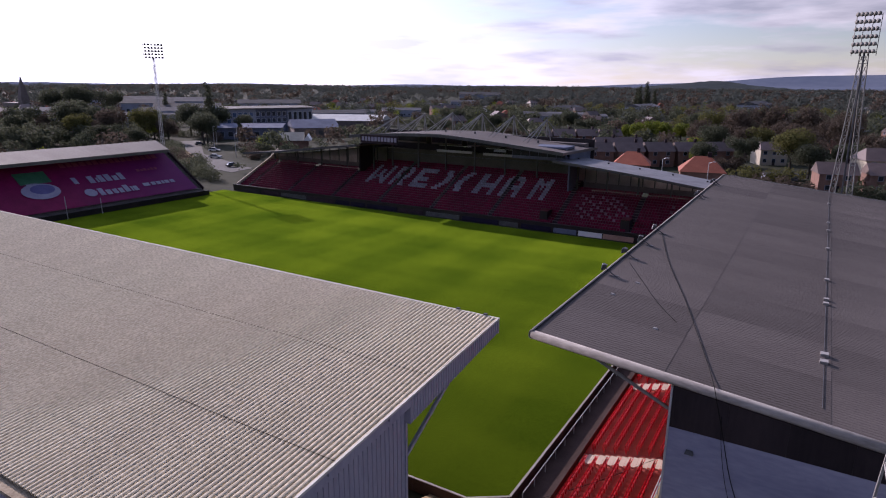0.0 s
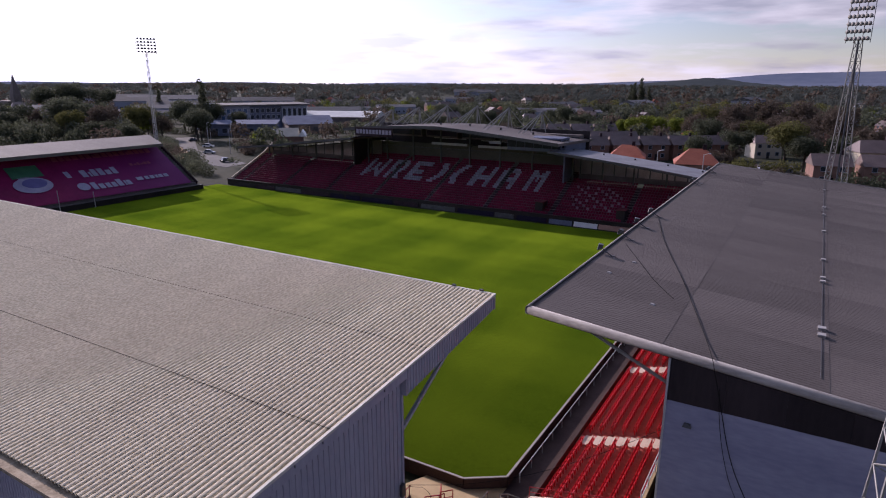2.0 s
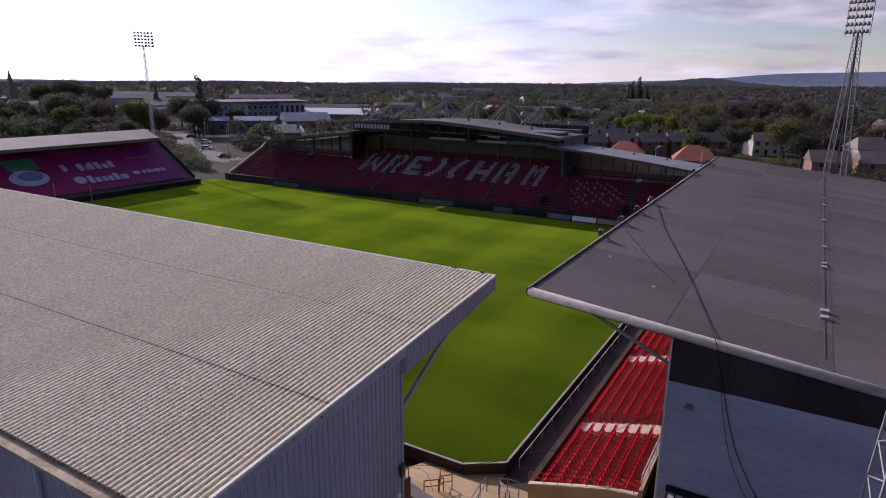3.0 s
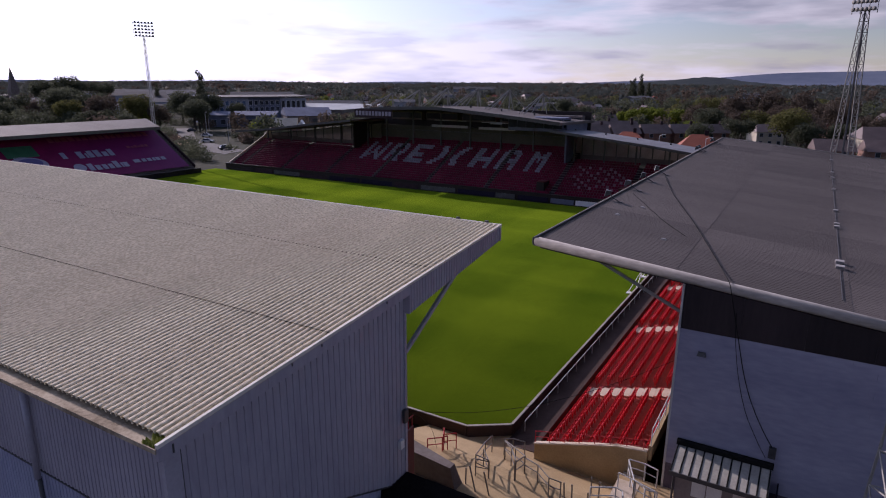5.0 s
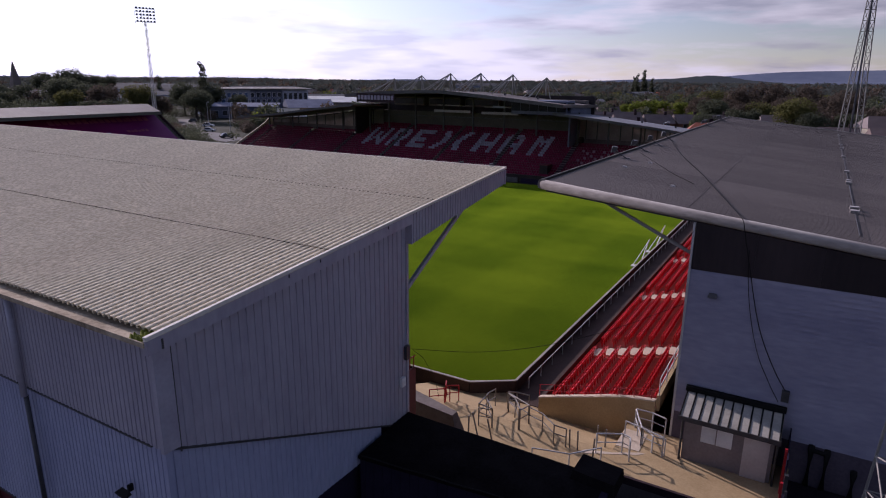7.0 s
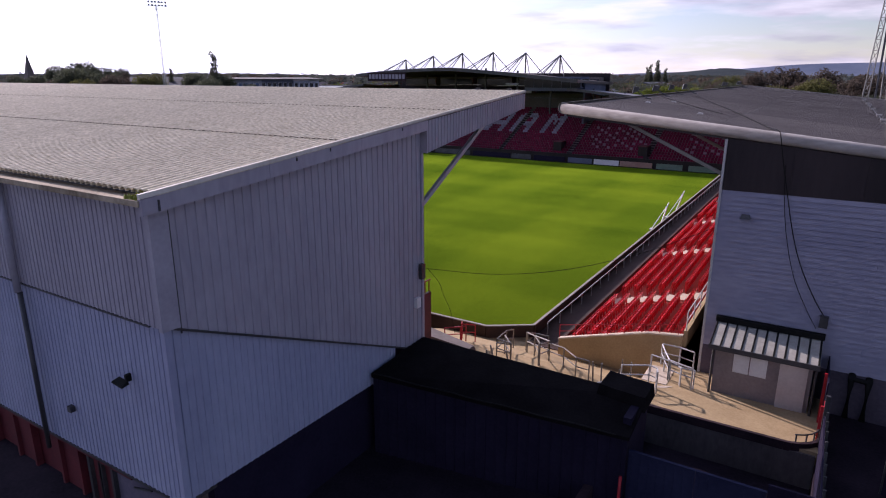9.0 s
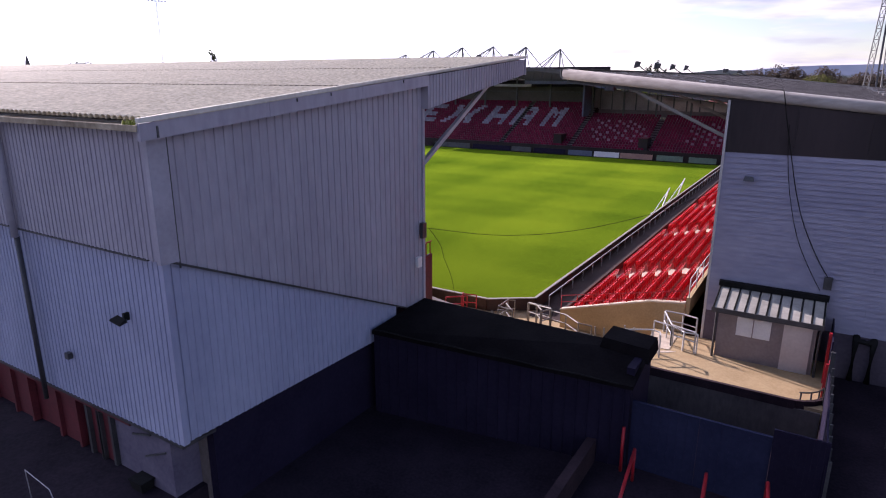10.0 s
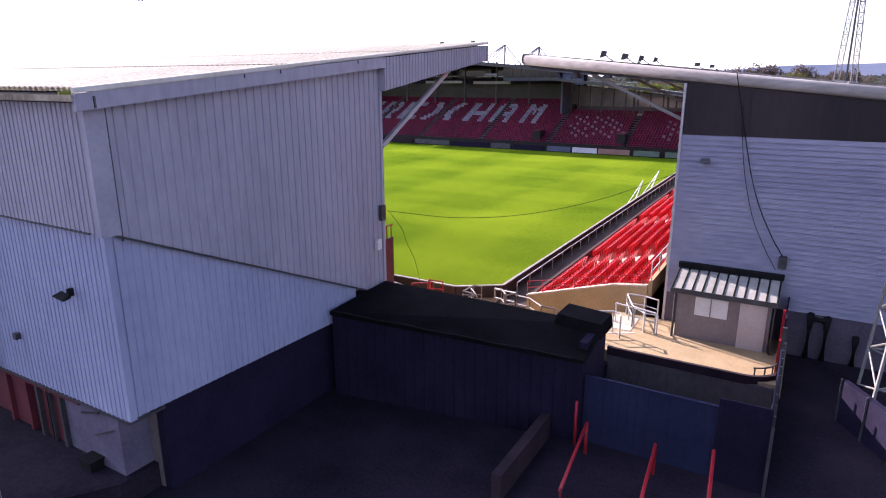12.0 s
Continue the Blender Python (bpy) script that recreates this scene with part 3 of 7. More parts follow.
part("moss", g, MOSS, stand, "green moss growing in the gutter corner")


def wall_clad(pts, normal, lo, hi, pitch=1.0 / 3, rib=0.1, depth=0.045):
    """Upright ribbed cladding between two heights, along a straight line."""
    a, b = Vector(pts[0]), Vector(pts[1])
    d, n = (b - a).normalized(), Vector(normal)
    prof = ribs((b - a).length, pitch, rib, depth)
    low = [a + d * s + n * h + Vector((0, 0, lo(s))) for s, h in prof]
    top = [a + d * s + n * h + Vector((0, 0, hi(s))) for s, h in prof]
    return Geo().strip(low, top, n * 0.02)


GX, BY = -13.6, 8.2
lap = lambda y: max(4.4, 8.86 - 0.4415 * (y - 8.1))
g = wall_clad([(GX, 8.4, 0), (GX, 19.3, 0)], (1, 0, 0), lambda s: lap(8.4 + s), lambda s: roof_z(8.4 + s) - 0.35, pitch=0.29, rib=0.11, depth=0.034)
part("gable_cladding", g, CLAD_GREY, stand, "grey ribbed metal cladding")
g = wall_clad([(GX - 0.09, 8.35, 0), (GX - 0.09, 17.6, 0)], (1, 0, 0), lambda s: 3.8 - 0.012 * s, lambda s: lap(8.35 + s) + 0.1, pitch=0.22, rib=0.08, depth=0.028)
part("gable_cladding", g, CLAD_PALE, stand, "pale blue ribbed metal cladding")
# Thin dark strips along the cladding lap stand in for its shadow.
g = Geo()
for y0, y1 in ((8.3, 12.4), (12.4, 15.9), (15.9, 18.1)):
    g.beam((GX + 0.0, y0, lap(y0) - 0.02), (GX + 0.0, y1, lap(y1) - 0.02), 0.11, 0.06)
part("lap_flashing", g, STEEL_DARK, stand, "dark strip standing for the shadow under the lap")
for y0, y1 in ((7.85, 11.6), (11.61, 15.5), (15.51, 19.3)):
    g = Geo().hexa([(LX - 0.14, y0, roof_z(y0) - 0.40), (LX - 0.02, y0, roof_z(y0) - 0.40), (LX - 0.02, y1, roof_z(y1) - 0.40), (LX - 0.14, y1, roof_z(y1) - 0.40),
            (LX - 0.14, y0, roof_z(y0) - 0.02), (LX - 0.02, y0, roof_z(y0) - 0.02), (LX - 0.02, y1, roof_z(y1) - 0.02), (LX - 0.14, y1, roof_z(y1) - 0.02)])
    part("verge_board", g, CLAD_GREY, stand)
part("bracket", Geo().box(LX - 0.02, 8.25, roof_z(8.3) - 0.38, LX + 0.01, 8.29, roof_z(8.3) - 0.12), STEEL_DARK, stand, "small dark bracket at the verge")
for y in (12.6, 14.0, 17.7):
    part("bracket", Geo().box(LX - 0.015, y, roof_z(y) - 0.14, LX + 0.01, y + 0.03, roof_z(y) - 0.04), STEEL_DARK, stand)
for x in (-15.8, -14.1):
    part("edge_light", Geo().box(x - 0.1, LY1 + 0.03, LZ1 + 0.1, x + 0.1, LY1 + 0.15, LZ1 + 0.2), STEEL_DARK, stand, "small dark fitting on the roof edge")


def angle_trim(z0, z1, x1, y0, leg_x, leg_y, t=0.05):
    """An upright L-shaped corner trim."""
    return Geo().slab([(x1, y0, z0), (x1, y0 + leg_y, z0), (x1 - t, y0 + leg_y, z0), (x1 - t, y0 + t, z0), (x1 - leg_x, y0 + t, z0), (x1 - leg_x, y0, z0)], (0, 0, z1 - z0))


part("corner_flashing", angle_trim(8.68, roof_z(8.1) - 0.3, GX + 0.07, BY - 0.07, 0.14, 0.5), CLAD_FLAT, stand, "smooth grey corner flashing")
# The shadow gap at the flashing's edge is drawn as a dark strip.
part("flashing_joint", Geo().box(GX + 0.02, 8.64, 8.5, GX + 0.055, 8.67, roof_z(8.65) - 0.42), STEEL_DARK, stand, "dark strip for the shadow gap beside the corner flashing")
part("corner_flashing", angle_trim(3.78, 8.75, GX - 0.02, BY + 0.02, 0.16, 0.18), CLAD_PALE, stand, "smooth pale corner flashing")
part("corner_post", Geo().box(GX - 0.5, BY + 0.12, 3.7, GX - 0.12, 8.8, 11.5), STEEL_DARK, stand)
part("overhang_return", Geo().box(GX - 0.1, 19.30, roof_z(19.3) - 1.22, LX - 0.03, 19.36, roof_z(19.3) - 0.05), CLAD_GREY, stand)
# overhang beyond the wall: ribbed fascia under the verge
prof = ribs(8.33, 0.22, 0.08, 0.035)
low = lambda s: roof_z(19.32 + s) - 1.22 + 0.058 * s
g = Geo().strip([(LX - 0.07 + h, 19.32 + s, low(s)) for s, h in prof], [(LX - 0.07 + h, 19.32 + s, roof_z(19.32 + s) - 0.05) for s, h in prof], (0.02, 0, 0))
part("overhang_fascia", g, CLAD_GREY, stand, "grey ribbed fascia of the roof overhang")
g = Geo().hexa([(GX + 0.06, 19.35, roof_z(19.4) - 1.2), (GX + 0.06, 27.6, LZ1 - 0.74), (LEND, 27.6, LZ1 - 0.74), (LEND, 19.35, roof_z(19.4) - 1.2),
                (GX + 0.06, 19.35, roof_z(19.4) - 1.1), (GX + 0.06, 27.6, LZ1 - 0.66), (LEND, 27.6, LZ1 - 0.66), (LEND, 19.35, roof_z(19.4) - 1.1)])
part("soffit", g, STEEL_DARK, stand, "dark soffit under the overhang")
for i in range(17):
    x = -14.0 - i * 6.1
    part("brace", Geo().beam((x, 20.0, 9.75), (x, 25.4, 12.75), 0.15, 0.17), MAST_PALE, stand, "pale steel roof brace")
    part("column", Geo().beam((x - 0.3, 19.6, 1.0), (x - 0.3, 19.6, 12.3), 0.25, 0.3), STEEL_DARK, stand)
part("edge_post", Geo().box(GX - 0.1, 19.28, 4.0, GX + 0.07, 19.42, roof_z(19.3) - 1.1), CLAD_FLAT, stand)
# back wall towards the yard
g = wall_clad([(-62.1, BY, 0), (-13.7, BY, 0)], (0, -1, 0), lambda s: 8.72, lambda s: LZ0 - 0.25, pitch=0.2, rib=0.075, depth=0.024)
part("back_cladding", g, CLAD_GREY, stand, "grey ribbed metal cladding")
g = wall_clad([(-62.1, BY + 0.09, 0), (-13.75, BY + 0.09, 0)], (0, -1, 0), lambda s: 3.66, lambda s: 8.8, pitch=0.2, rib=0.075, depth=0.024)
part("back_cladding", g, CLAD_PALE, stand, "pale blue ribbed metal cladding")
# The back wall's lap shadow is a dark strip too.
part("lap_flashing", Geo().beam((-62, BY, 8.72), (-14.1, BY, 8.72), 0.11, 0.04), STEEL_DARK, stand)
for x in (-20.25, -35.0, -50.0):
    g = Geo()
    g.tube([(x, BY - 0.16, LZ0 - 0.2), (x, BY - 0.16, 8.5)], 0.1, 8)
    part("downpipe", g, CLAD_FLAT, stand, "pale grey rainwater pipe", smooth=True)
    part("downpipe", Geo().tube([(x, BY - 0.12, 8.5), (x, BY - 0.12, 3.3)], 0.075, 8), STEEL_DARK, stand, "dark rainwater pipe", smooth=True)
# ground floor of the stand, set back under the cladding
part("base_wall", Geo().box(-62, 9.3, 1.0, -14.2, 9.6, 3.85), BRICK_DARK, stand, "dark brick ground floor wall")
part("base_wall", Geo().box(-14.2, 9.3, 1.0, -13.9, 19.3, 4.4), NAVY, stand, "dark blue boarded ground floor wall")
part("soffit", Geo().box(-62, BY + 0.05, 3.62, -13.75, 9.3, 3.7), STEEL_DARK, stand)
part("pillar", Geo().box(-16.15, 8.4, 1.75, -14.55, 9.3, 3.62), PLINTH, stand, "pale grey rendered corner pillar")
# Turnstile doors and their posts take the dull red as a shaded tone.
for x0, w, skin, label in ((-20.3, 1.0, DULL_RED, "red turnstile door, dulled for the shade on it"), (-18.55, 0.5, DULL_RED, "dull red panelled door"), (-17.95, 0.5, DULL_RED, "dull red panelled door"), (-23.2, 1.0, DULL_RED, "red turnstile door, dulled for the shade on it"), (-26.0, 1.0, DULL_RED, "red turnstile door, dulled for the shade on it")):
    door = part("turnstile_door", Geo().box(x0, 8.5, 1.75, x0 + w, 8.58, 3.45), skin, stand, label)
    for a in (x0 - 0.14, x0 + w):
        part("door_post", Geo().box(a, 8.38, 1.75, a + 0.12, 8.6, 3.6), DULL_RED if w > 0.9 else STEEL_DARK, door)
    part("lintel", Geo().box(x0 - 0.14, 8.36, 3.46, x0 + w + 0.14, 8.6, 3.6), DULL_RED, door)
part("wall_panel", Geo().box(-40.0, 8.62, 1.0, -17.35, 8.68, 3.5), DULL_RED, stand, "dull red wall between the turnstiles")
part("side_panel", Geo().box(-17.3, 8.5, 1.75, -16.25, 8.6, 3.5), PLINTH, stand, "grey panel beside the pillar")
part("soffit_beam", Geo().box(-40.0, 8.3, 3.5, -16.2, 8.5, 3.64), DULL_RED, stand, "dull red beam over the turnstiles")
part("brace", Geo().beam((-16.1, 8.3, 3.3), (-15.2, 8.28, 3.55), 0.05, 0.05), STEEL_DARK, stand)
part("brace", Geo().beam((-15.6, 8.3, 2.75), (-14.6, 8.28, 3.2), 0.05, 0.05), STEEL_DARK, stand)
# rear walls, seats and terrace inside
part("inner_wall", Geo().box(-112.5, 8.4, 3.72, -14.3, 8.6, 11.8), TERRACE, stand)
steps = [(20.3, 1.0)]
for i in range(24):
    steps += [(20.3 - i * 0.46, 3.4 + i * 0.21), (19.84 - i * 0.46, 3.4 + i * 0.21)]
g = Geo().slab([(LEND + 1, y, z) for y, z in steps + [(20.3 - 24 * 0.46, 1.0)]], (-15.2 - LEND, 0, 0))
part("terrace", g, TERRACE, stand, "stepped concrete terrace")
part("end_panel", Geo().box(-13.98, 19.44, 1.0, -13.88, 20.45, 6.0), DULL_RED, stand, "dull red end panel of the terrace")
g = Geo()
for i in range(4):
    g.tube([(-13.95, 19.5 + i * 0.3, 5.9), (-13.95, 19.5 + i * 0.3, 6.5)], 0.025)
g.tube([(-13.95, 19.4, 6.5), (-13.95, 20.5, 6.5)], 0.03)
part("guard_rail", g, RED_PAINT, stand)
part("end_wall", Geo().box(LEND, 8.4, 1.0, LEND + 0.3, 20.0, 12.0), CLAD_GREY, stand)

# floodlight unit on the back wall
lamp = thing("wall_light", -15.3, 8.1, 6.9, "dark metal wall floodlight on pale cladding", "light")
g = Geo()
g.hexa([(-15.53, 7.80, 6.99), (-15.07, 7.80, 6.93), (-15.07, 8.02, 6.97), (-15.49, 8.02, 7.03), (-15.51, 7.82, 7.03), (-15.09, 7.82, 6.97), (-15.11, 8.0, 7.06), (-15.45, 8.0, 7.10)])
part("housing", g, RUBBER, lamp)
part("bracket", Geo().box(-15.33, 8.05, 6.95, -15.25, 8.2, 7.15), RUBBER, lamp)
single("junction_box", Geo().box(-18.68, 8.08, 5.04, -18.5, 8.22, 5.22), STEEL_DARK, "small dark junction box on pale cladding", "box")

# ---- low black-roofed building between the stands ----
low = thing("turnstile_block", -9, 18, 1, "low dark blue building with a black felt roof", "building")
FRONT_L, FRONT_R = Vector((-13.55, 16.05, 0)), Vector((-4.7, 17.45, 0))
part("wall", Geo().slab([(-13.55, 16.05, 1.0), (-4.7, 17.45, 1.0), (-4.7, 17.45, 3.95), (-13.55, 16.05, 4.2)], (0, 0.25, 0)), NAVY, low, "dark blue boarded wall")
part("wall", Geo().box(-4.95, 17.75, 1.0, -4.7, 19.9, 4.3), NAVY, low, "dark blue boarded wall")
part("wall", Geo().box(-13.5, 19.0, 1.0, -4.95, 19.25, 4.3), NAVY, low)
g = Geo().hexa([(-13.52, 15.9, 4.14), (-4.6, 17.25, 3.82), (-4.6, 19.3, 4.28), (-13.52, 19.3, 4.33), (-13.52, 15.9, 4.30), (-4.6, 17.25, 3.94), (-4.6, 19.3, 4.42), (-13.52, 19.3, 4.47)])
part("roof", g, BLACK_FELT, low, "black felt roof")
part("rooftop_box", Geo().hexa([(-6.15, 18.6, 4.2), (-4.5, 18.6, 4.15), (-4.5, 19.95, 4.15), (-6.15, 19.95, 4.2), (-6.05, 18.7, 4.72), (-4.55, 18.7, 4.62), (-4.55, 19.85, 4.62), (-6.05, 19.85, 4.72)]), BLACK_FELT, low, "black box on the roof")
for i in range(24):
    p = FRONT_L.lerp(FRONT_R, (i + 0.5) / 24)
    part("batten", Geo().box(p.x, p.y - 0.04, 1.0, p.x + 0.05, p.y + 0.01, 4.1 - 0.01 * i), NAVY, low)
part("cable_run", Geo().tube([(-13.4 + i * 0.6, 15.9 + 0.0905 * i, 4.33 - 0.0245 * i + 0.02 * math.sin(i * 1.7)) for i in range(15)], 0.025, 5), RUBBER, low)

# blue gates, red rails and the fence at the alley
gate = thing("double_gate", -2.6, 17.6, 1, "tall dark blue painted metal double gate", "gate")
for x0, x1 in ((-4.64, -2.672), (-2.66, -0.76)):
    leaf = part("gate_leaf", Geo().box(x0, 17.56, 1.03, x1, 17.62, 3.28), NAVY_GATE, gate)
    for i in range(8):
        x = x0 + 0.1 + i * (x1 - x0 - 0.2) / 7
        part("rib", Geo().box(x - 0.02, 17.545, 1.1, x + 0.02, 17.56, 3.24), NAVY_GATE, leaf)
    part("top_rail", Geo().box(x0, 17.54, 3.28, x1, 17.64, 3.33), NAVY_GATE, leaf)
fence = thing("metal_fence", 0.3, 20, 1, "dark metal sheet fence beside the alley", "fence")
for i in range(10):
    y = 17.4 + i * 0.72
    part("panel", Geo().box(0.55, y, 1.0, 0.6, y + 0.69, 3.0 - 0.02 * i), NAVY, fence)
    part("post", Geo().box(0.6, y - 0.03, 1.0, 0.68, y + 0.03, 3.15), STEEL_DARK, fence)
part("panel", Geo().box(-0.75, 17.5, 1.0, 0.6, 17.56, 3.62), NAVY, fence)
for i in range(10):
    part("rib", Geo().box(-0.72 + i * 0.135, 17.475, 1.0, -0.68 + i * 0.135, 17.5, 3.6), NAVY, fence)
part("post", Geo().box(0.52, 24.2, 1.5, 0.66, 24.34, 3.6), STEEL_DARK, fence)
for i in range(9):
    part("rail_bar", Geo().box(0.56, 24.3 + i * 0.24, 1.5, 0.6, 24.34 + i * 0.24, 2.7), STEEL_DARK, fence)
# Two solid panels added to keep stray sun off the alley.
part("panel", Geo().box(0.55, 25.6, 1.0, 0.6, 28.36, 3.5), NAVY, fence)
part("panel", Geo().box(0.61, 24.25, 1.0, 0.65, 25.6, 2.7), NAVY, fence)
part("top_rail", Geo().box(0.55, 24.2, 2.7, 0.61, 26.4, 2.76), RED_PAINT, fence, "red top rail")
for y, z1 in ((24.75, 2.9), (26.2, 3.6)):
    part("red_post", Geo().box(0.44, y, 1.48, 0.54, y + 0.1, z1), RED_PAINT, fence, "red painted post")
kerb_rail = thing("guard_rail", 0.3, 24.2, 1.5, "dark curved guard rail at the concourse corner", "rail")
for i, a in enumerate((0.35, 0.7, 1.05, 1.4)):
    px, py = -0.55 + 1.08 * math.sin(a), 24.95 - 1.08 * math.cos(a)
    part("post", Geo().tube([(px, py, 1.0), (px, py, 1.95)], 0.03, 6), STEEL_DARK, kerb_rail)
part("handrail", Geo().tube([(-0.55 + 1.08 * math.sin(a), 24.95 - 1.08 * math.cos(a), 1.95) for a in (0.3, 0.6, 0.9, 1.2, 1.5)], 0.03, 6), STEEL_DARK, kerb_rail)

queue = thing("queue_rail", -4.2, 15, 1, "red painted tubular queue barrier in the yard", "barrier", group="queue barriers")
part("rail", Geo().tube([(-4.75, 17.2, 1.0), (-4.75, 17.2, 2.55)], 0.05, 8), RED_PAINT, queue, smooth=True)
part("rail", Geo().tube([(-4.3, 16.9, 2.1), (-3.95, 13.6, 1.95), (-3.95, 13.6, 1.0)], 0.05, 8), RED_PAINT, queue, smooth=True)
part("post", Geo().tube([(-4.3, 16.9, 1.0), (-4.3, 16.9, 2.1)], 0.05, 8), RED_PAINT, queue, smooth=True)
for k, (dx, top) in enumerate(((2.1, 2.0), (3.65, 2.3))):
    q = thing("queue_rail", -4.2 + dx, 15, 1, "red painted tubular queue barrier in the yard", "barrier", group="queue barriers")
    part("rail", Geo().tube([(-4.35 + dx, 16.9, 1.0), (-4.35 + dx, 16.9, top), (-4.05 + dx, 13.2, top - 0.1), (-4.05 + dx, 13.2, 1.0)], 0.05, 8), RED_PAINT, q, smooth=True)
g = Geo().box(-5.9, 13.5, 1.0, -5.6, 17.4, 1.8)
bin_box = thing("litter_bin", -15.75, 8.15, 1.75, "small dark bin beside the pillar", "bin")
part("body", Geo().hexa([(-16.0, 8.0, 1.75), (-15.5, 8.0, 1.75), (-15.5, 8.35, 1.75), (-16.0, 8.35, 1.75), (-16.03, 7.97, 2.02), (-15.47, 7.97, 2.02), (-15.47, 8.38, 2.02), (-16.03, 8.38, 2.02)]), RUBBER, bin_box)
part("lid", Geo().box(-16.05, 7.95, 2.02, -15.45, 8.39, 2.07), RUBBER, bin_box)
wire_rail = thing("guard_rail", -16.7, 6.0, 1.75, "thin pale bent guard rail on the forecourt", "rail")
part("rail", Geo().tube([(-17.45, 6.1, 1.7), (-17.4, 6.05, 2.98), (-16.1, 6.0, 2.92), (-15.95, 5.98, 2.75), (-15.95, 5.98, 1.7)], 0.012, 6), STEEL_PALE, wire_rail, smooth=True)
q = thing("queue_rail", -16.3, 5.9, 1.75, "short red painted queue post", "barrier", group="queue barriers")
part("post", Geo().box(-16.5, 5.8, 1.72, -16.2, 6.0, 2.3), RED_PAINT, q)
single("kerb_wall", g, BRICK_DARK, "grey low wall in the dark yard", "wall", kind="structure")


# ---- the stand with the dark roof and red seats ----
tech = thing("grandstand", -4, 64, 0, "stand with a dark ribbed roof and open rows of red seats", "grandstand")
RX0, RX1, RY0, RY1, RZ = -11.66, 16.0, 28.4, 99.5, 13.35


def tech_z(x):
    return RZ - 0.1 * (x + 11.85)


BAY = (RY1 - RY0) / 14
prof = ribs(BAY, BAY / 20, 0.10, 0.007)
cuts = [RX0, -4.9, 2.1, 9.1, RX1]
for k in range(4):
    a, b = cuts[k], cuts[k + 1] + (0.1 if k < 3 else 0)
    lift = -0.012 * k
    me = Geo().strip([(a, s, tech_z(a) + h + lift) for s, h in prof], [(b, s, tech_z(b) + h + lift) for s, h in prof], (0, 0, 0.02)).mesh("roof_sheet", ROOF_DARK)
    for i in range(14):
        ob = part("roof_sheet", me, None, tech)
        ob.location = (0, RY0 + i * BAY, 0)
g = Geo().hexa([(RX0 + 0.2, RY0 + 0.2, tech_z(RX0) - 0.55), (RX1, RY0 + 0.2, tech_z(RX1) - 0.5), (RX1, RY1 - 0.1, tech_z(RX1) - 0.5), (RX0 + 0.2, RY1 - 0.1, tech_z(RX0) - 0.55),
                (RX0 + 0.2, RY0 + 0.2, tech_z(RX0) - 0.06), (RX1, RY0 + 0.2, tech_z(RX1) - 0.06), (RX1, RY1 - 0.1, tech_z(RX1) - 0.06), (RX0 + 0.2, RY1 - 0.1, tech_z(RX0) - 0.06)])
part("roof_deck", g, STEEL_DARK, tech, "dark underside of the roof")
# rounded pale fascia along the gable and front edge
def fascia(a, b, out):
    g = Geo()
    a, b, out = Vector(a), Vector(b), Vector(out)
    shape = [(0.0, 0.06), (0.10, 0.07), (0.18, 0.03), (0.22, -0.05), (0.23, -0.26), (0.19, -0.36), (0.10, -0.41), (0.0, -0.41)]
    return g.strip([a + out * o + Vector((0, 0, h)) for o, h in shape], [b + out * o + Vector((0, 0, h)) for o, h in shape], out * 0.02)


part("gable_fascia", fascia((RX0 - 0.02, RY0 + 0.1, tech_z(RX0)), (RX1, RY0 + 0.1, tech_z(RX1)), (0, -1, 0)), FASCIA, tech, "weathered pale rounded fascia", smooth=True)
part("front_fascia", fascia((RX0 + 0.1, RY0 - 0.1, RZ), (RX0 + 0.1, RY1, RZ), (-1, 0, 0)), FASCIA, tech, "weathered pale rounded fascia", smooth=True)
part("far_fascia", Geo().beam((RX0, RY1 + 0.05, tech_z(RX0)), (RX1, RY1 + 0.05, tech_z(RX1)), 0.12, 0.16), FASCIA, tech)
# gable wall: siding below, dark panels above
WY, WX = 28.45, -4.3
siding = part("siding", Geo().box(WX, WY + 0.0, 2.9, 15.5, WY + 0.05, 9.96), SIDING, tech, "pale grey horizontal board siding")
for i in range(32):
    z = 2.9 + i * 0.222
    cut = (WX + (1.9, 3.7, 5.4, 2.8)[i % 4] + 4.0, 15.5)
    for a, c in ((WX, cut[0] - 0.006), cut):
        part("board", Geo().hexa([(a, WY - 0.055, z), (c, WY - 0.055, z), (c, WY, z), (a, WY, z), (a, WY - 0.014, z + 0.22), (c, WY - 0.014, z + 0.22), (c, WY, z + 0.22), (a, WY, z + 0.22)]), SIDING, siding)
for i in range(8):
    x0 = WX + 0.02 + i * 2.5
    part("dark_panel", Geo().hexa([(x0, WY - 0.04, 9.98), (x0 + 2.494, WY - 0.04, 9.98), (x0 + 2.494, WY + 0.06, 9.98), (x0, WY + 0.06, 9.98),
                                   (x0, WY - 0.04, tech_z(x0) - 0.45), (x0 + 2.494, WY - 0.04, tech_z(x0 + 2.494) - 0.45), (x0 + 2.494, WY + 0.06, tech_z(x0 + 2.494) - 0.45), (x0, WY + 0.06, tech_z(x0) - 0.45)]), DARK_PANEL, tech, "dark brown upper wall panel")
part("panel_backing", Geo().hexa([(WX, WY + 0.065, 9.9), (15.5, WY + 0.065, 9.9), (15.5, WY + 0.2, 9.9), (WX, WY + 0.2, 9.9),
                                  (WX, WY + 0.065, tech_z(WX) - 0.45), (15.5, WY + 0.065, tech_z(15.5) - 0.45), (15.5, WY + 0.2, tech_z(15.5) - 0.45), (WX, WY + 0.2, tech_z(WX) - 0.45)]), DARK_PANEL, tech)
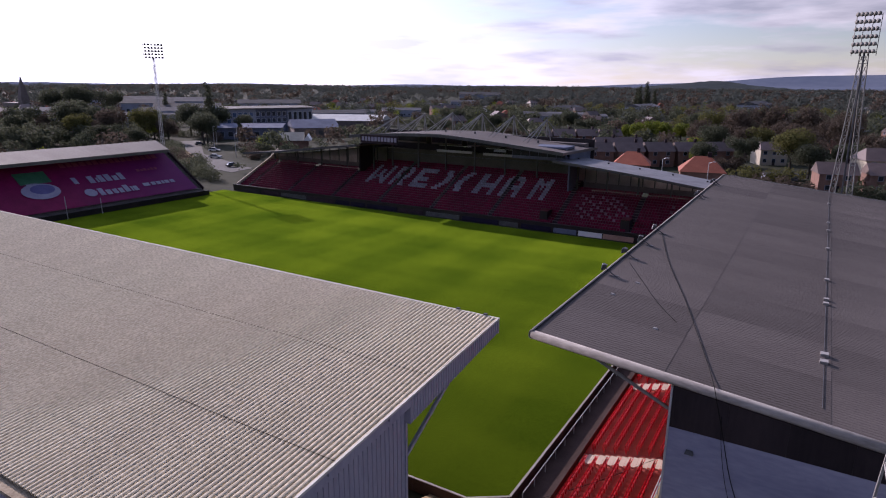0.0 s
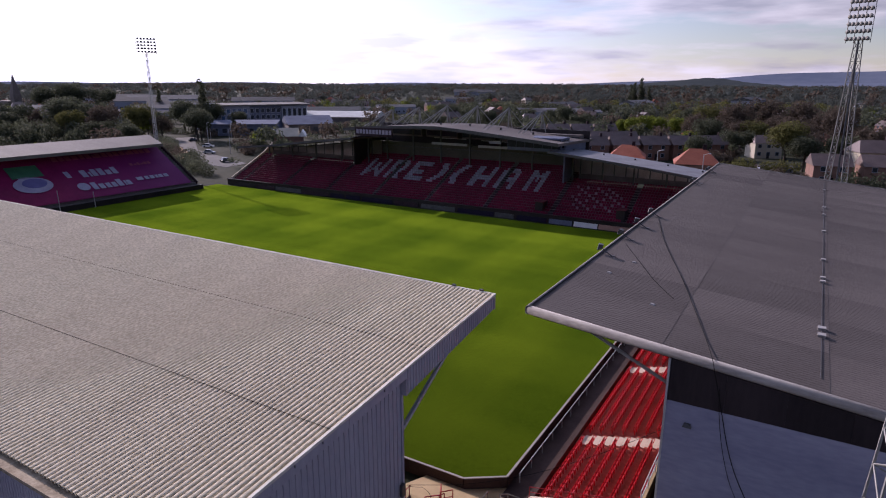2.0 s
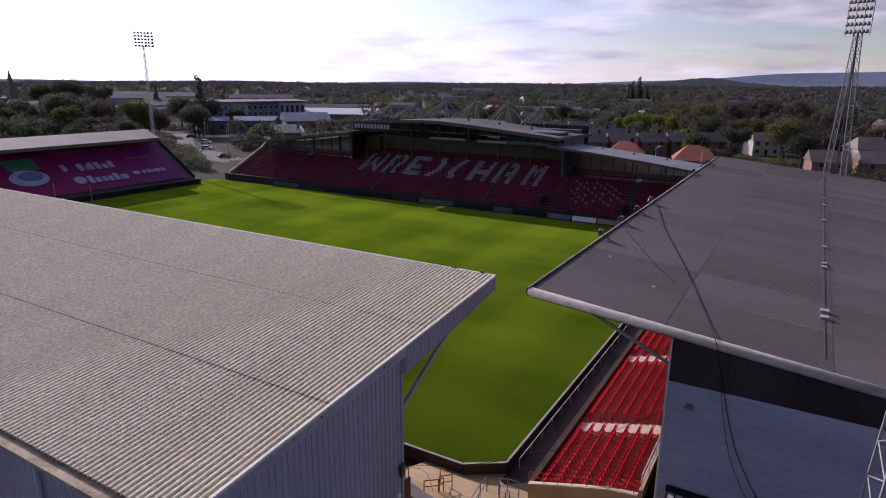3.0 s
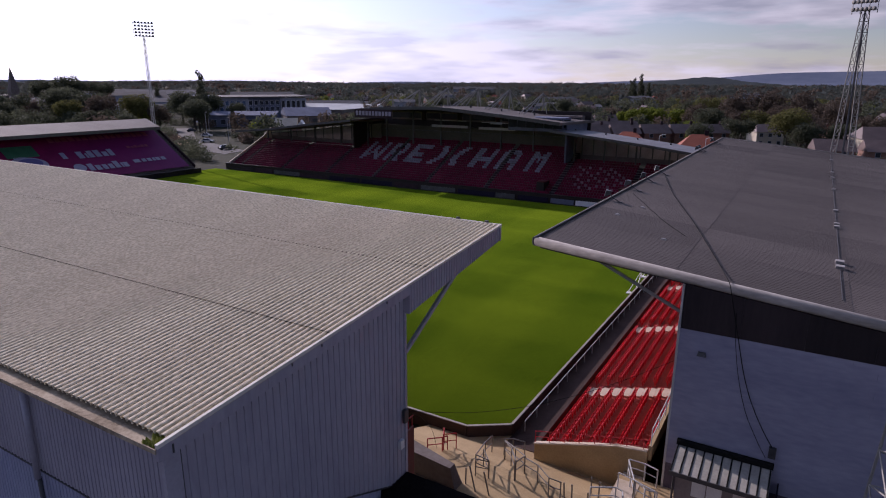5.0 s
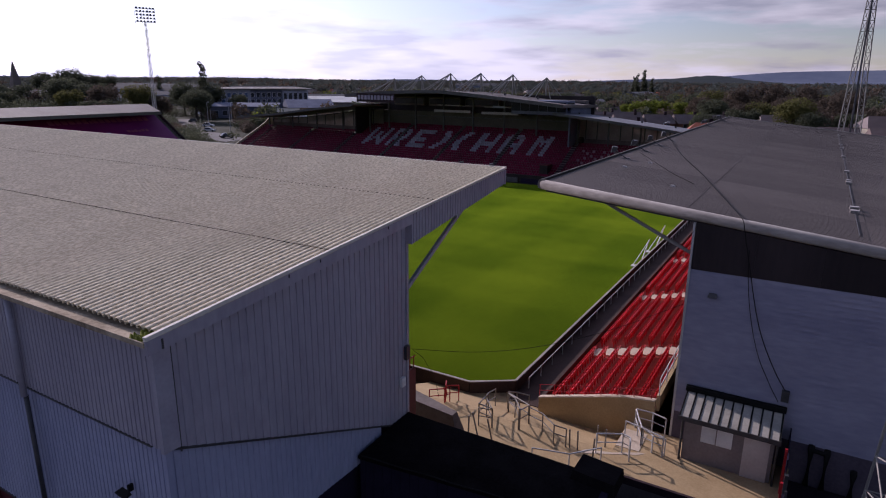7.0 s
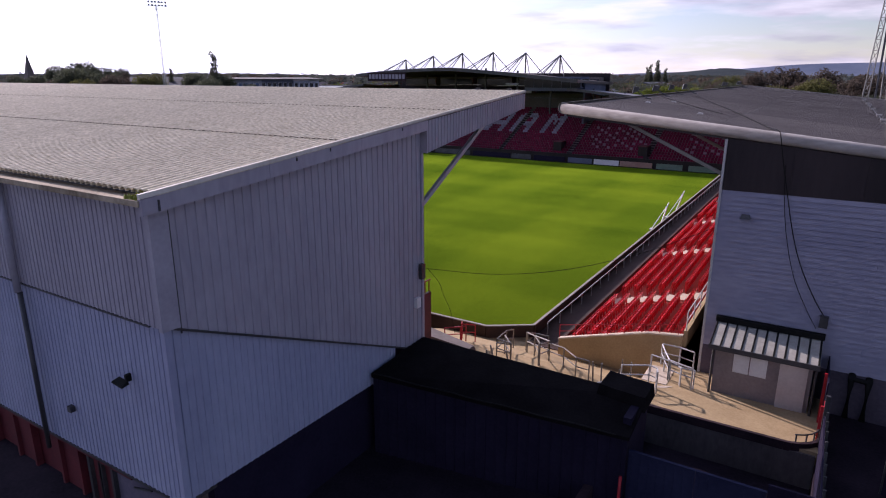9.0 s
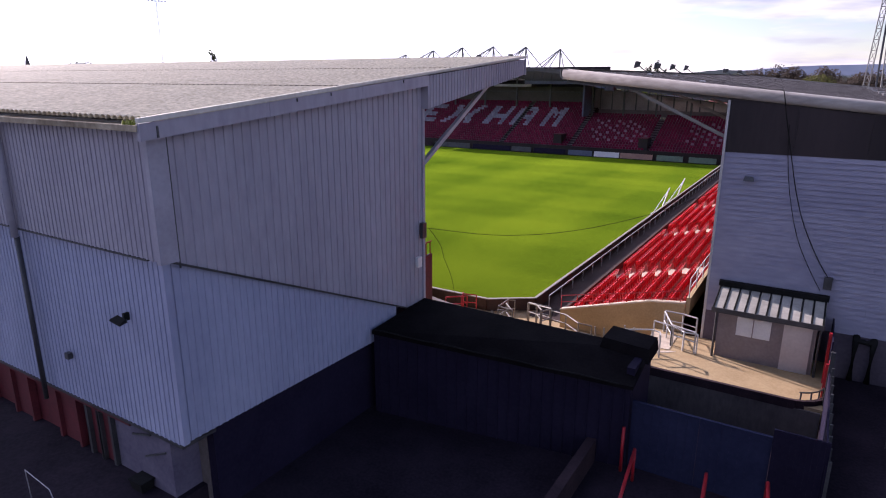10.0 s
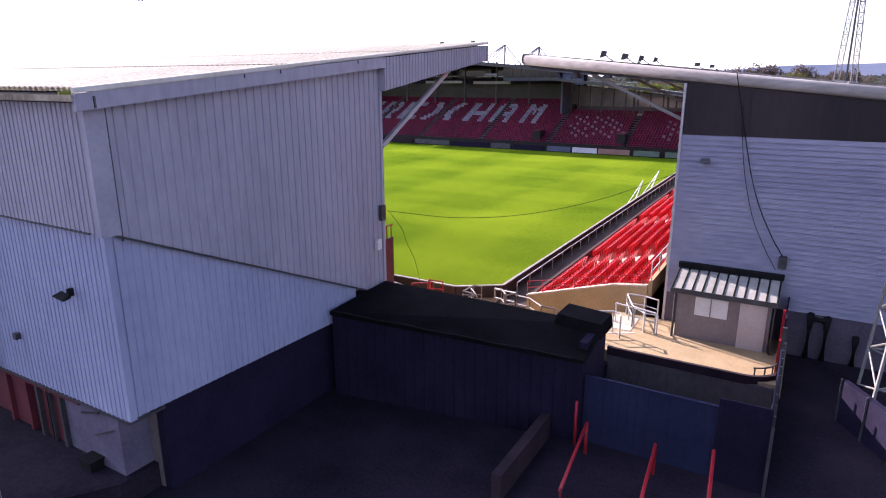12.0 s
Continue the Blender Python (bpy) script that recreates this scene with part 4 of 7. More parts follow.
part("edge_trim", Geo().box(WX - 0.1, WY - 0.08, 1.5, WX, WY + 0.1, tech_z(WX) - 0.5), GALV, tech, "pale corner trim")
part("base_wall", Geo().box(WX, WY - 0.02, 0.0, 15.5, WY + 0.25, 2.9), BASE_GREY, tech, "grey blockwork base wall")
for x, top in ((1.45, 2.9), (2.05, 2.85), (3.1, 2.2)):
    part("vent_pipe", Geo().tube([(x, WY - 0.16, 0.9), (x, WY - 0.16, top - 0.12), (x, WY - 0.02, top)], 0.13, 8), RUBBER, tech, "fat black vent pipe", smooth=True)
part("cross_pipe", Geo().tube([(1.45, WY - 0.16, 2.75), (2.05, WY - 0.16, 2.7)], 0.1, 7), RUBBER, tech, smooth=True)
part("side_wall", Geo().box(WX, WY + 0.1, 0.0, WX + 0.2, 31.0, 11.8), DARK_PANEL, tech)
part("back_wall", Geo().box(15.5, WY, 0, 15.8, RY1 - 1, 10.4), DARK_PANEL, tech)
part("far_wall", Geo().box(WX, RY1 - 1.0, 0, 15.5, RY1 - 0.7, 10.4), SIDING, tech)
for i in range(12):
    y = 29.0 + i * 6.2
    part("brace", Geo().beam((-8.9, y, 12.65), (-4.2, y, 10.45), 0.12, 0.14), MAST_GREY, tech, "weathered steel roof brace")
    part("column", Geo().box(-4.3, y - 0.12, 1.0, -4.05, y + 0.12, 11.9), STEEL_DARK, tech)
# terrace steps
AISLES = [37.4, 50.0, 62.8, 75.6, 88.4]
ROW0, DEPTH, TREAD0, RISE = -11.2, 0.76, 0.78, 0.2


def flight(a, z0, going, rise, n, sign=1, base=0.0):
    """The outline of a flight of n steps: pairs of distance and height."""
    out = [(a, base)]
    for i in range(n):
        out += [(a + sign * i * going, z0 + i * rise), (a + sign * (i + 1) * going, z0 + i * rise)]
    return out + [(a + sign * n * going, base)]


g = Geo().slab([(x, 29.25, z) for x, z in flight(ROW0, TREAD0, DEPTH, RISE, 8)], (0, RY1 - 1.2 - 29.25, 0))
part("terrace", g, TERRACE_RED, tech, "stepped red-brown seating terrace")
g = Geo().slab([(x, 38.2, z) for x, z in flight(ROW0 + 8 * DEPTH, TREAD0 + 8 * RISE, DEPTH, RISE, 14)], (0, RY1 - 1.2 - 38.2, 0))
part("terrace", g, TERRACE_RED, tech, "stepped red-brown seating terrace")
for y in AISLES:
    g = Geo().slab([(x, y - 0.6, z) for x, z in flight(ROW0 + 0.01, TREAD0 + 0.012, DEPTH / 2, RISE / 2, 16 if y < 38 else 40, base=0.05)], (0, 1.2, 0))
    part("aisle_stair", g, CONCRETE_PALE, tech, "pale concrete aisle stair")
g = Geo().slab([(ROW0 - 0.2, 29.02, 0.1), (-5.3, 29.02, 0.1), (-5.3, 29.02, 2.75), (-6.9, 29.02, 2.55), (ROW0 - 0.2, 29.02, 1.22)], (0, 0.2, 0))
part("end_wall", g, CONCRETE, tech, "sandy concrete end wall")
g = Geo().slab([(ROW0 - 0.22, 28.98, 1.22), (-6.9, 28.98, 2.55), (-5.3, 28.98, 2.75), (-5.3, 28.98, 2.82), (-6.9, 28.98, 2.62), (ROW0 - 0.22, 28.98, 1.29)], (0, 0.28, 0))
part("end_coping", g, CONCRETE_PALE, tech, "pale coping")
part("front_wall", Geo().box(ROW0 - 0.22, 29.2, 0.28, ROW0 - 0.04, RY1 - 1.2, 1.2), PATH_DARK, tech)
part("vomitory_wall", Geo().box(-5.3, 29.25, 0.3, -5.12, 38.2, 3.0), CONCRETE, tech)
# end guard rails
g = Geo()
for k in range(8):
    x = ROW0 - 0.2 + k * 0.84
    zt = 1.25 + 0.233 * (x - ROW0 + 0.2)
    g.tube([(x, 29.12, zt), (x, 29.12, zt + 0.75)], 0.022, 5)
for dz in (0.4, 0.75):
    g.tube([(ROW0 - 0.2, 29.12, 1.25 + dz), (-5.3, 29.12, 2.62 + dz)], 0.022, 5)
part("guard_rail", g, RED_PAINT, tech, "red tubular guard rail")
g = Geo()
for k in range(6):
    y = 29.3 + k * 1.75
    g.tube([(-5.2, y, 2.95), (-5.2, y, 3.95)], 0.03, 5)
for dz in (0.5, 1.0):
    g.tube([(-5.2, 29.3, 2.95 + dz), (-5.2, 38.1, 2.95 + dz)], 0.03, 5)
part("guard_rail", g, STEEL_PALE, tech, "pale steel guard rail")


def seat_geo(g, x, y, z, mat=0, face=-1, wide=0.39):
    """A tip-up seat on a terrace step: tipped-up pan, sloping back with a rolled top, bracket."""
    f, w = face, wide / 2
    def P(dx, dy, dz):
        return (x + f * dx, y + dy, z + dz)
    g.hexa([P(0.05, -w, 0.40), P(0.12, -w, 0.38), P(0.12, w, 0.38), P(0.05, w, 0.40), P(0.02, -w, 0.74), P(0.08, -w, 0.76), P(0.08, w, 0.76), P(0.02, w, 0.74)], mat)
    g.hexa([P(-0.01, -w, 0.40), P(0.04, -w, 0.40), P(0.04, w, 0.40), P(-0.01, w, 0.40), P(-0.13, -w * 0.92, 0.80), P(-0.07, -w * 0.92, 0.80), P(-0.07, w * 0.92, 0.80), P(-0.13, w * 0.92, 0.80)], mat)
    g.hexa([P(-0.02, -0.03, 0.0), P(0.05, -0.03, 0.0), P(0.05, 0.03, 0.0), P(-0.02, 0.03, 0.0), P(-0.02, -0.03, 0.4), P(0.12, -0.03, 0.4), P(0.12, 0.03, 0.4), P(-0.02, 0.03, 0.4)], mat)


g = Geo()
seat_geo(g, 0, 0, 0)
SEAT_MESH = g.mesh("seat", SEAT_RED)
rest, made = Geo(), 0
for y_i in range(136):
    y = 29.55 + y_i * 0.5
    if min(abs(y - a) for a in AISLES) < 0.82 or y > RY1 - 1.7:
        continue
    for i in range(8 if y < 38.3 else 11):
        x, z = ROW0 + i * DEPTH + 0.5, TREAD0 + i * RISE
        if made < 300:
            ob = part("seat", SEAT_MESH, None, tech)
            ob.location = (x, y, z)
            made += 1
        else:
            seat_geo(rest, x, y, z)
tagged(part("seating", rest, SEAT_RED, tech, "rows of red plastic seats"), kind="stuff")


# ---- the long far stand ----
FX0, FX1 = -124.5, -13.2
far = thing("grandstand", -68, 115, 0, "long stand with an arched roof and red seats lettered in white", "grandstand")
FRONT, F_Z0, F_SLOPE = 106.0, 1.3, 0.47
F_ROW, F_N = 0.76, 20


def wing_rows(x):
    """How many rows of seats stand at this place along the stand."""
    return F_N if -93 < x < -40 else 15


g = Geo().slab([(FX0, y, z) for y, z in flight(FRONT, F_Z0 - 0.45, F_ROW, F_ROW * F_SLOPE, 15)], (FX1 - FX0, 0, 0))
part("terrace", g, TERRACE, far, "stepped concrete seating terrace")
g = Geo().slab([(-93, y, z) for y, z in flight(FRONT + 15 * F_ROW, F_Z0 - 0.45 + 15 * F_ROW * F_SLOPE, F_ROW, F_ROW * F_SLOPE, 5)], (53, 0, 0))
part("terrace", g, TERRACE, far, "stepped concrete seating terrace")

LETTERS = {
    "W": ["XX......XX", "XX......XX", "XX..XX..XX", "XX..XX..XX", "XX..XX..XX", "XX.XXXX.XX", "XXXX..XXXX", "XXX....XXX", "XX......XX"],
    "R": ["XXXXXXX.", "XXXXXXXX", "XX....XX", "XX....XX", "XXXXXXXX", "XXXXXXX.", "XX.XXX..", "XX..XXX.", "XX...XXX"],
    "E": ["XXXXXXXX", "XXXXXXXX", "XXX.....", "XXX.....", "XXXXXXX.", "XXXXXXX.", "XXX.....", "XXXXXXXX", "XXXXXXXX"],
    ")": ["..XXX.", "..XXX.", "...XXX", "...XXX", "...XXX", "...XXX", "..XXX.", ".XXX..", "XXX..."],
    "(": ["...XXX", "..XXX.", ".XXX..", ".XXX..", "XXX...", "XXX...", "XXX...", ".XXX..", ".XXX.."],
    "H": ["XX....XX", "XX....XX", "XX....XX", "XX....XX", "XXXXXXXX", "XXXXXXXX", "XX....XX", "XX....XX", "XX....XX"],
    "A": [".XXXXXX.", "XXXXXXXX", "XX....XX", "XX....XX", "XXXXXXXX", "XXXXXXXX", "XX....XX", "XX....XX", "XX....XX"],
    "M": ["XX....XX", "XXX..XXX", "XXXXXXXX", "XX.XX.XX", "XX.XX.XX", "XX....XX", "XX....XX", "XX....XX", "XX....XX"],
}
# the sixth letter of the name's middle is split by a stair, so it is set as two halves
WORD = "WRE)(HAM"
WORD_X = (-88.9, -82.5, -77.3, -71.2, -66.0, -61.0, -55.0, -48.8)
WORD_W = (4.6, 4.0, 4.4, 3.0, 3.0, 4.4, 4.0, 3.8)


def white_seat(x, row):
    """True where the seat belongs to the white lettering or the white dots of the wing."""
    r = 16 - row
    if 0 <= r < 9:
        for k, c in enumerate(WORD):
            u = (x - WORD_X[k]) / WORD_W[k]
            if 0 <= u < 1:
                return LETTERS[c][r][int(u * len(LETTERS[c][0]))] == "X"
    if 3 <= row <= 11 and (-36.2 < x + 0.25 * row < -26.5 or -21.5 < x < -15.5):
        col = int((x + 125) / 0.5)
        return (col + 2 * row) % 4 == 0 and (row * 3 + col // 4) % 5 > 0
    return False


def far_seat(t, x, y, z):
    w = 0.215
    t.faces([(x - w, y + 0.30, z + 0.44), (x + w, y + 0.30, z + 0.44), (x + w, y + 0.62, z + 0.42), (x - w, y + 0.62, z + 0.42), (x - w, y + 0.70, z + 0.82), (x + w, y + 0.70, z + 0.82),
             (x - w, y + 0.74, z + 0.40), (x + w, y + 0.74, z + 0.40)], [(0, 1, 2, 3), (3, 2, 5, 4), (4, 5, 7, 6), (0, 3, 4, 6), (1, 7, 5, 2), (0, 6, 7, 1)])


white, red = {}, Geo()
for i in range(F_N):
    y, z = FRONT + i * F_ROW, F_Z0 - 0.45 + i * F_ROW * F_SLOPE
    for k in range(int((FX1 - FX0) / 0.5)):
        x = FX0 + 0.6 + k * 0.5
        if i >= wing_rows(x) or x > FX1 - 0.5 or abs((x + 67.1) % 13.4 - 6.7) > 6.2:
            continue
        if white_seat(x, i):
            far_seat(white.setdefault(sum(x > w for w in WORD_X) if x < -44 else 9, Geo()), x, y, z)
        else:
            far_seat(red, x, y, z)
# Seats below the far roof take the colours with shade mixed in.
tagged(part("seating", red, SEAT_RED_SHADED, far, "many red plastic tip-up seats, coloured dark for the roof's shade"), kind="stuff")
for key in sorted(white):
    tagged(part("seat_letter" if key < 9 else "seat_pattern", white[key], SEAT_WHITE_SHADED if key < 9 else SEAT_PALE, far, "white seats, dimmed for shade, forming one large letter" if key < 9 else "scattered white seats"), kind="stuff")
for a in range(-4, 5):
    x = -67.1 + a * 13.4
    n = wing_rows(x)
    g = Geo().slab([(x - 0.5, y, z) for y, z in flight(FRONT + 0.02, F_Z0 - 0.44, F_ROW / 2, F_ROW * F_SLOPE / 2, 2 * n - 1, base=0.2)], (1.0, 0, 0))
    part("aisle_stair", g, BRICK_DARK, far)
# front wall, boards; the dark colours include the stand's shadow
part("front_wall", Geo().box(FX0, 104.6, 0, FX1, 104.9, 1.5), DARK_PANEL, far, "dark front wall")
part("front_walk", Geo().box(FX0, 104.9, 0, FX1, FRONT, 0.3), TERRACE, far)
BOARD_WHITE = mat("white_board_print", (0.62, 0.62, 0.66), (0.75, 0.75, 0.78), 0.5, 0.0, 1.0, 6.0, 0.0)
BOARD_PINK = mat("faded_pink_board_print", (0.30, 0.16, 0.13), (0.40, 0.24, 0.19), 0.5, 0.0, 1.0, 6.0, 0.0)
BOARD_GREEN = mat("dull_green_board_print", (0.10, 0.16, 0.12), (0.16, 0.24, 0.18), 0.5, 0.0, 1.0, 6.0, 0.0)
rng = random.Random(11)
x = -121.0
while x < -18:
    w = rng.choice((4.0, 6.0, 8.0))
    tone = rng.choice((NAVY, STEEL_DARK, NAVY, BRICK_DARK, DARK_PANEL))
    if -42 < x < -17:
        tone, w = next(((k, q) for lim, k, q in ((-36.6, OFFICE_BLUE, 4.4), (-31.5, BOARD_WHITE, 4.4), (-24.5, BOARD_PINK, 5.4), (-10, BOARD_GREEN, 4.2)) if x < lim))
    b = thing("advertising_board", x + w / 2, 104.4, 0, "pale advertising board before the far stand" if tone in (BOARD_WHITE, BOARD_PINK, BOARD_GREEN, OFFICE_BLUE) else "dark advertising board before the far stand", "board", "pitch boards")
    part("panel", Geo().hexa([(x, 104.3, 0.05), (x + w - 0.1, 104.3, 0.05), (x + w - 0.1, 104.36, 0.05), (x, 104.36, 0.05), (x, 104.42, 0.9), (x + w - 0.1, 104.42, 0.9), (x + w - 0.1, 104.48, 0.9), (x, 104.48, 0.9)]), tone, b)
    part("stay", Geo().beam((x + 0.5, 104.42, 0.6), (x + 0.5, 104.58, 0.02), 0.05, 0.04), STEEL_DARK, b)
    part("stay", Geo().beam((x + w - 0.6, 104.42, 0.6), (x + w - 0.6, 104.58, 0.02), 0.05, 0.04), STEEL_DARK, b)
    x += w + rng.uniform(0.1, 0.8)

# central roof: an arched slab, back wall with boxes, columns
def arch(x):
    u = (x + 66.0) / 24.0
    return 16.1 - 1.95 * u ** 1.15 if u > 0 else 16.1 - 1.2 * u * u


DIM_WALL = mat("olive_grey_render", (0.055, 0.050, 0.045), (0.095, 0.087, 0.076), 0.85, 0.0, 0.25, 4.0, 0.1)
xs = [-90 + i * 3.0 for i in range(17)] + [-40.0]
g = Geo()
g.strip([(x, 108.5, arch(x)) for x in xs], [(x, 129.0, arch(x) - 0.5) for x in xs], (0, 0, 0.5))
part("arched_roof", g, ROOF_DARK, far, "dark arched sheet roof", smooth=False)
g = Geo().strip([(x, 108.4, arch(x) - 0.55) for x in xs], [(x, 108.4, arch(x) + 0.08) for x in xs], (0, -0.1, 0))
part("roof_fascia", g, STEEL_DARK, far)
part("back_wall", Geo().box(-92, 126.6, 0, -40, 127.0, 15.2), DARK_PANEL, far, "dark rear wall")
part("side_wall", Geo().box(-41, 114.5, 6, -40.7, 126.6, 13.4), OFFICE_BLUE, far, "blue grey end screen")
part("side_wall", Geo().box(-92.2, 114.5, 6, -91.9, 126.6, 12.6), DARK_PANEL, far)
for i in range(5):
    x = -88 + i * 9.6
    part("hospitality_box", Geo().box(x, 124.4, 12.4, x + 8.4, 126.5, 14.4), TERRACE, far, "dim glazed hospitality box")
    part("glazing", Geo().box(x + 0.2, 124.3, 12.8, x + 8.2, 124.36, 14.0), GLASS_DARK, far)
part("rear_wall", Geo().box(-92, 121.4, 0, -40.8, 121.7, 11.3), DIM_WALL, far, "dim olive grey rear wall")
part("wall_rail", Geo().box(-92, 121.2, 10.2, -40.8, 121.38, 10.4), STEEL_DARK, far)
for i in range(7):
    x = -86 + i * 7.3
    part("column", Geo().box(x, 119.0, 6.5, x + 0.3, 119.3, arch(x) + 0.2), STEEL_DARK, far)
for x0, x1, zz in ((-61.8, -53.4, 11.2), (-73.5, -64.5, 11.3)):
    gantry = part("press_gantry", Geo().box(x0, 119.0, zz, x1, 121.6, zz + 0.25), TERRACE, far, "dim press gantry")
    part("parapet", Geo().box(x0, 118.86, zz + 0.1, x1, 118.98, zz + 0.6), MAST_PALE, gantry, "pale gantry parapet")
    part("strip_light", Geo().box(x0 + 0.5, 119.2, zz + 1.5, x1 - 0.5, 119.35, zz + 1.6), LAMP_GLASS, gantry)
room = part("control_room", Geo().box(-52.4, 113.4, 11.9, -41.2, 118.0, 14.5), OFFICE_BLUE, far, "blue grey control room under the roof end")
for i in range(6):
    part("glazing", Geo().box(-52.3 + i * 1.85, 113.3, 12.5, -50.55 + i * 1.85, 113.36, 14.2), GLASS_DARK, room)
part("side_glazing", Geo().box(-41.18, 114.0, 12.7, -41.12, 117.4, 14.1), GLASS_DARK, room)
part("soffit_sign", Geo().box(-56.3, 113.0, 12.9, -53.6, 113.1, 13.3), OFFICE_WHITE, far, "small white sign under the roof")
# Stair openings are solid dark boxes, their inner shade put into the colour.
for x in (-27.4, -42.6):
    mouth = part("vomitory", Geo().box(x - 0.75, FRONT + 0.9, 0.9, x + 0.75, FRONT + 3.4, 3.2), DARK_PANEL, far, "dark box standing for the shaded stair opening")
    part("lintel", Geo().box(x - 0.8, FRONT + 0.85, 3.2, x + 0.8, FRONT + 3.5, 3.28), DULL_RED, mouth)
# sign on the fascia: pale panel with unreadable marks
sign = part("sign_board", Geo().box(-86.4, 108.0, 13.5, -76.6, 108.2, 15.3), BRICK_DARK, far, "dark red sign board")
for i in range(11):
    x = -86.0 + i * 0.86
    part("mark", Geo().box(x, 107.94, 14.0, x + 0.6, 108.0, 14.9), BANNER_WHITE, sign)

PLINTH_PALE = leafy(mat("clouded_rear_sheet", (0.24, 0.21, 0.20), (0.38, 0.34, 0.32), 0.6, 0.0, 0.5, 5.0, 0.05), 0.6)
# side wings with lower roofs falling away from the middle
WING_R = [(-42.0, 12.55), (-33.0, 11.7), (-24.0, 10.75), (-14.2, 9.55)]
WING_L = [(-124.5, 9.0), (-112.0, 10.1), (-100.0, 11.6), (-88.0, 12.9)]
for line, skin in ((WING_R, WING_ROOF), (WING_L, ROOF_DARK)):
    g = Geo().strip([(x, 108.5, z) for x, z in line], [(x, 121.5, z - (0.4 if skin is WING_ROOF else 0.5)) for x, z in line], (0, 0, 0.28))
    part("wing_roof", g, skin, far, "grey sheet wing roof" if skin is WING_ROOF else "dark sheet wing roof")
    g = Geo().strip([(x, 108.42, z - 0.4) for x, z in line], [(x, 108.42, z + 0.05) for x, z in line], (0, -0.08, 0))
    part("wing_fascia", g, STEEL_DARK, far)
    g = Geo().strip([(x, 120.6, 6.0) for x, z in line], [(x, 120.6, 7.2) for x, z in line], (0, -0.2, 0))
    part("wing_back_wall", g, TERRACE, far, "dim block rear wall")
    zs = lambda x: float(np.interp(x, [p[0] for p in line], [p[1] for p in line])) - 0.55
    for i in range(12):
        a = line[0][0] + 0.3 + i * (line[-1][0] - line[0][0] - 0.6) / 12
        b = line[0][0] + 0.3 + (i + 1) * (line[-1][0] - line[0][0] - 0.6) / 12
        part("rear_panel", Geo().hexa([(a + 0.12, 120.42, 7.2), (b - 0.12, 120.42, 7.2), (b - 0.12, 120.46, 7.2), (a + 0.12, 120.46, 7.2), (a + 0.12, 120.42, zs(a) - 0.7), (b - 0.12, 120.42, zs(b) - 0.7), (b - 0.12, 120.46, zs(b) - 0.7), (a + 0.12, 120.46, zs(a) - 0.7)]), PLINTH_PALE, far, "clouded translucent rear sheet")
        part("panel_post", Geo().box(a - 0.1, 120.3, 7.2, a + 0.1, 120.5, zs(a)), STEEL_DARK, far)
    part("panel_rail", Geo().strip([(x, 120.38, z - 1.35) for x, z in line], [(x, 120.38, z - 1.2) for x, z in line], (0, -0.12, 0)), STEEL_DARK, far)
    for i in range(5):
        x = line[0][0] + 2.0 + i * (line[-1][0] - line[0][0] - 4) / 4
        zt = np.interp(x, [p[0] for p in line], [p[1] for p in line])
        part("column", Geo().box(x - 0.15, 117.2, 5.6, x + 0.15, 117.5, float(zt) + (0.0 if skin is WING_ROOF else -0.4)), STEEL_DARK, far)
part("end_wall", Geo().slab([(FX0, 106, 0), (FX0, 120.6, 0), (FX0, 120.6, 9.2), (FX0, 117.5, 7.0), (FX0, 106, 1.6)], (-0.3, 0, 0)), CONCRETE_PALE, far, "pale sloping end wall")
# masts with cable stays over the middle roof
for k in range(6):
    x = -90.1 + k * 7.82
    top = Vector((x, 127.5, (18.35, 19.1, 19.6, 19.65, 19.4, 18.8)[k]))
    mast = part("roof_mast", Geo().tube([(x, 127.5, arch(x) - 0.6), top], 0.17, 7), MAST_GREY, far, "weathered grey mast with stays")
    for dx, yy in ((-0.5, 116.5), (0.5, 116.5), (-1.8, 123.0), (-0.6, 123.0), (1.6, 126.0), (3.6, 128.8)):
        part("stay", Geo().tube([top, (x + dx, yy, arch(x + dx) + 0.15 - (yy - 108.5) * 0.024)], 0.095, 5), MAST_GREY, mast)

# ---- the covered end terrace with the banner ----
kop = thing("end_terrace", -132, 60, 0, "covered end terrace draped with a crimson banner", "grandstand")
g = Geo().slab([(x, 16, z) for x, z in flight(-126.0, 0.9, 0.7, 0.455, 20, sign=-1)], (0, 81, 0))
part("terrace", g, TERRACE, kop, "stepped concrete terrace")
part("front_wall", Geo().box(-124.4, 16, 0, -124.1, 97, 1.1), DARK_PANEL, kop, "dark front wall")
part("front_walk", Geo().box(-126, 16, 0, -124.4, 97, 0.6), TERRACE, kop)
g = Geo().hexa([(-134, 14, 10.05), (-133.9, 94.2, 10.05), (-143.5, 97.5, 11.5), (-143.5, 14, 11.5), (-134, 14, 10.4), (-133.9, 94.2, 10.4), (-143.5, 97.5, 11.85), (-143.5, 14, 11.85)])
part("roof", g, OLD_ROOF, kop, "pale weathered sheet roof")
part("roof_fascia", Geo().box(-134.0, 14, 9.75, -133.85, 94.3, 10.45), OLD_ROOF, kop)
part("back_wall", Geo().box(-143.2, 14, 0, -142.9, 97, 11.4), DARK_PANEL, kop)
part("side_wall", Geo().slab([(-127, 97.02, 0), (-142.9, 97.02, 0), (-142.9, 97.02, 10.8), (-138.5, 97.02, 9.6), (-126.2, 97.02, 1.6)], (0, 0.2, 0)), BRICK_DARK, kop)
bn = lambda x, lift=0.0: 1.35 + (-126.0 - x) * 0.65 + lift
banner = thing("banner", -132, 60, 2, "huge crimson cloth banner with white print over the terrace", "banner")
g = Geo()
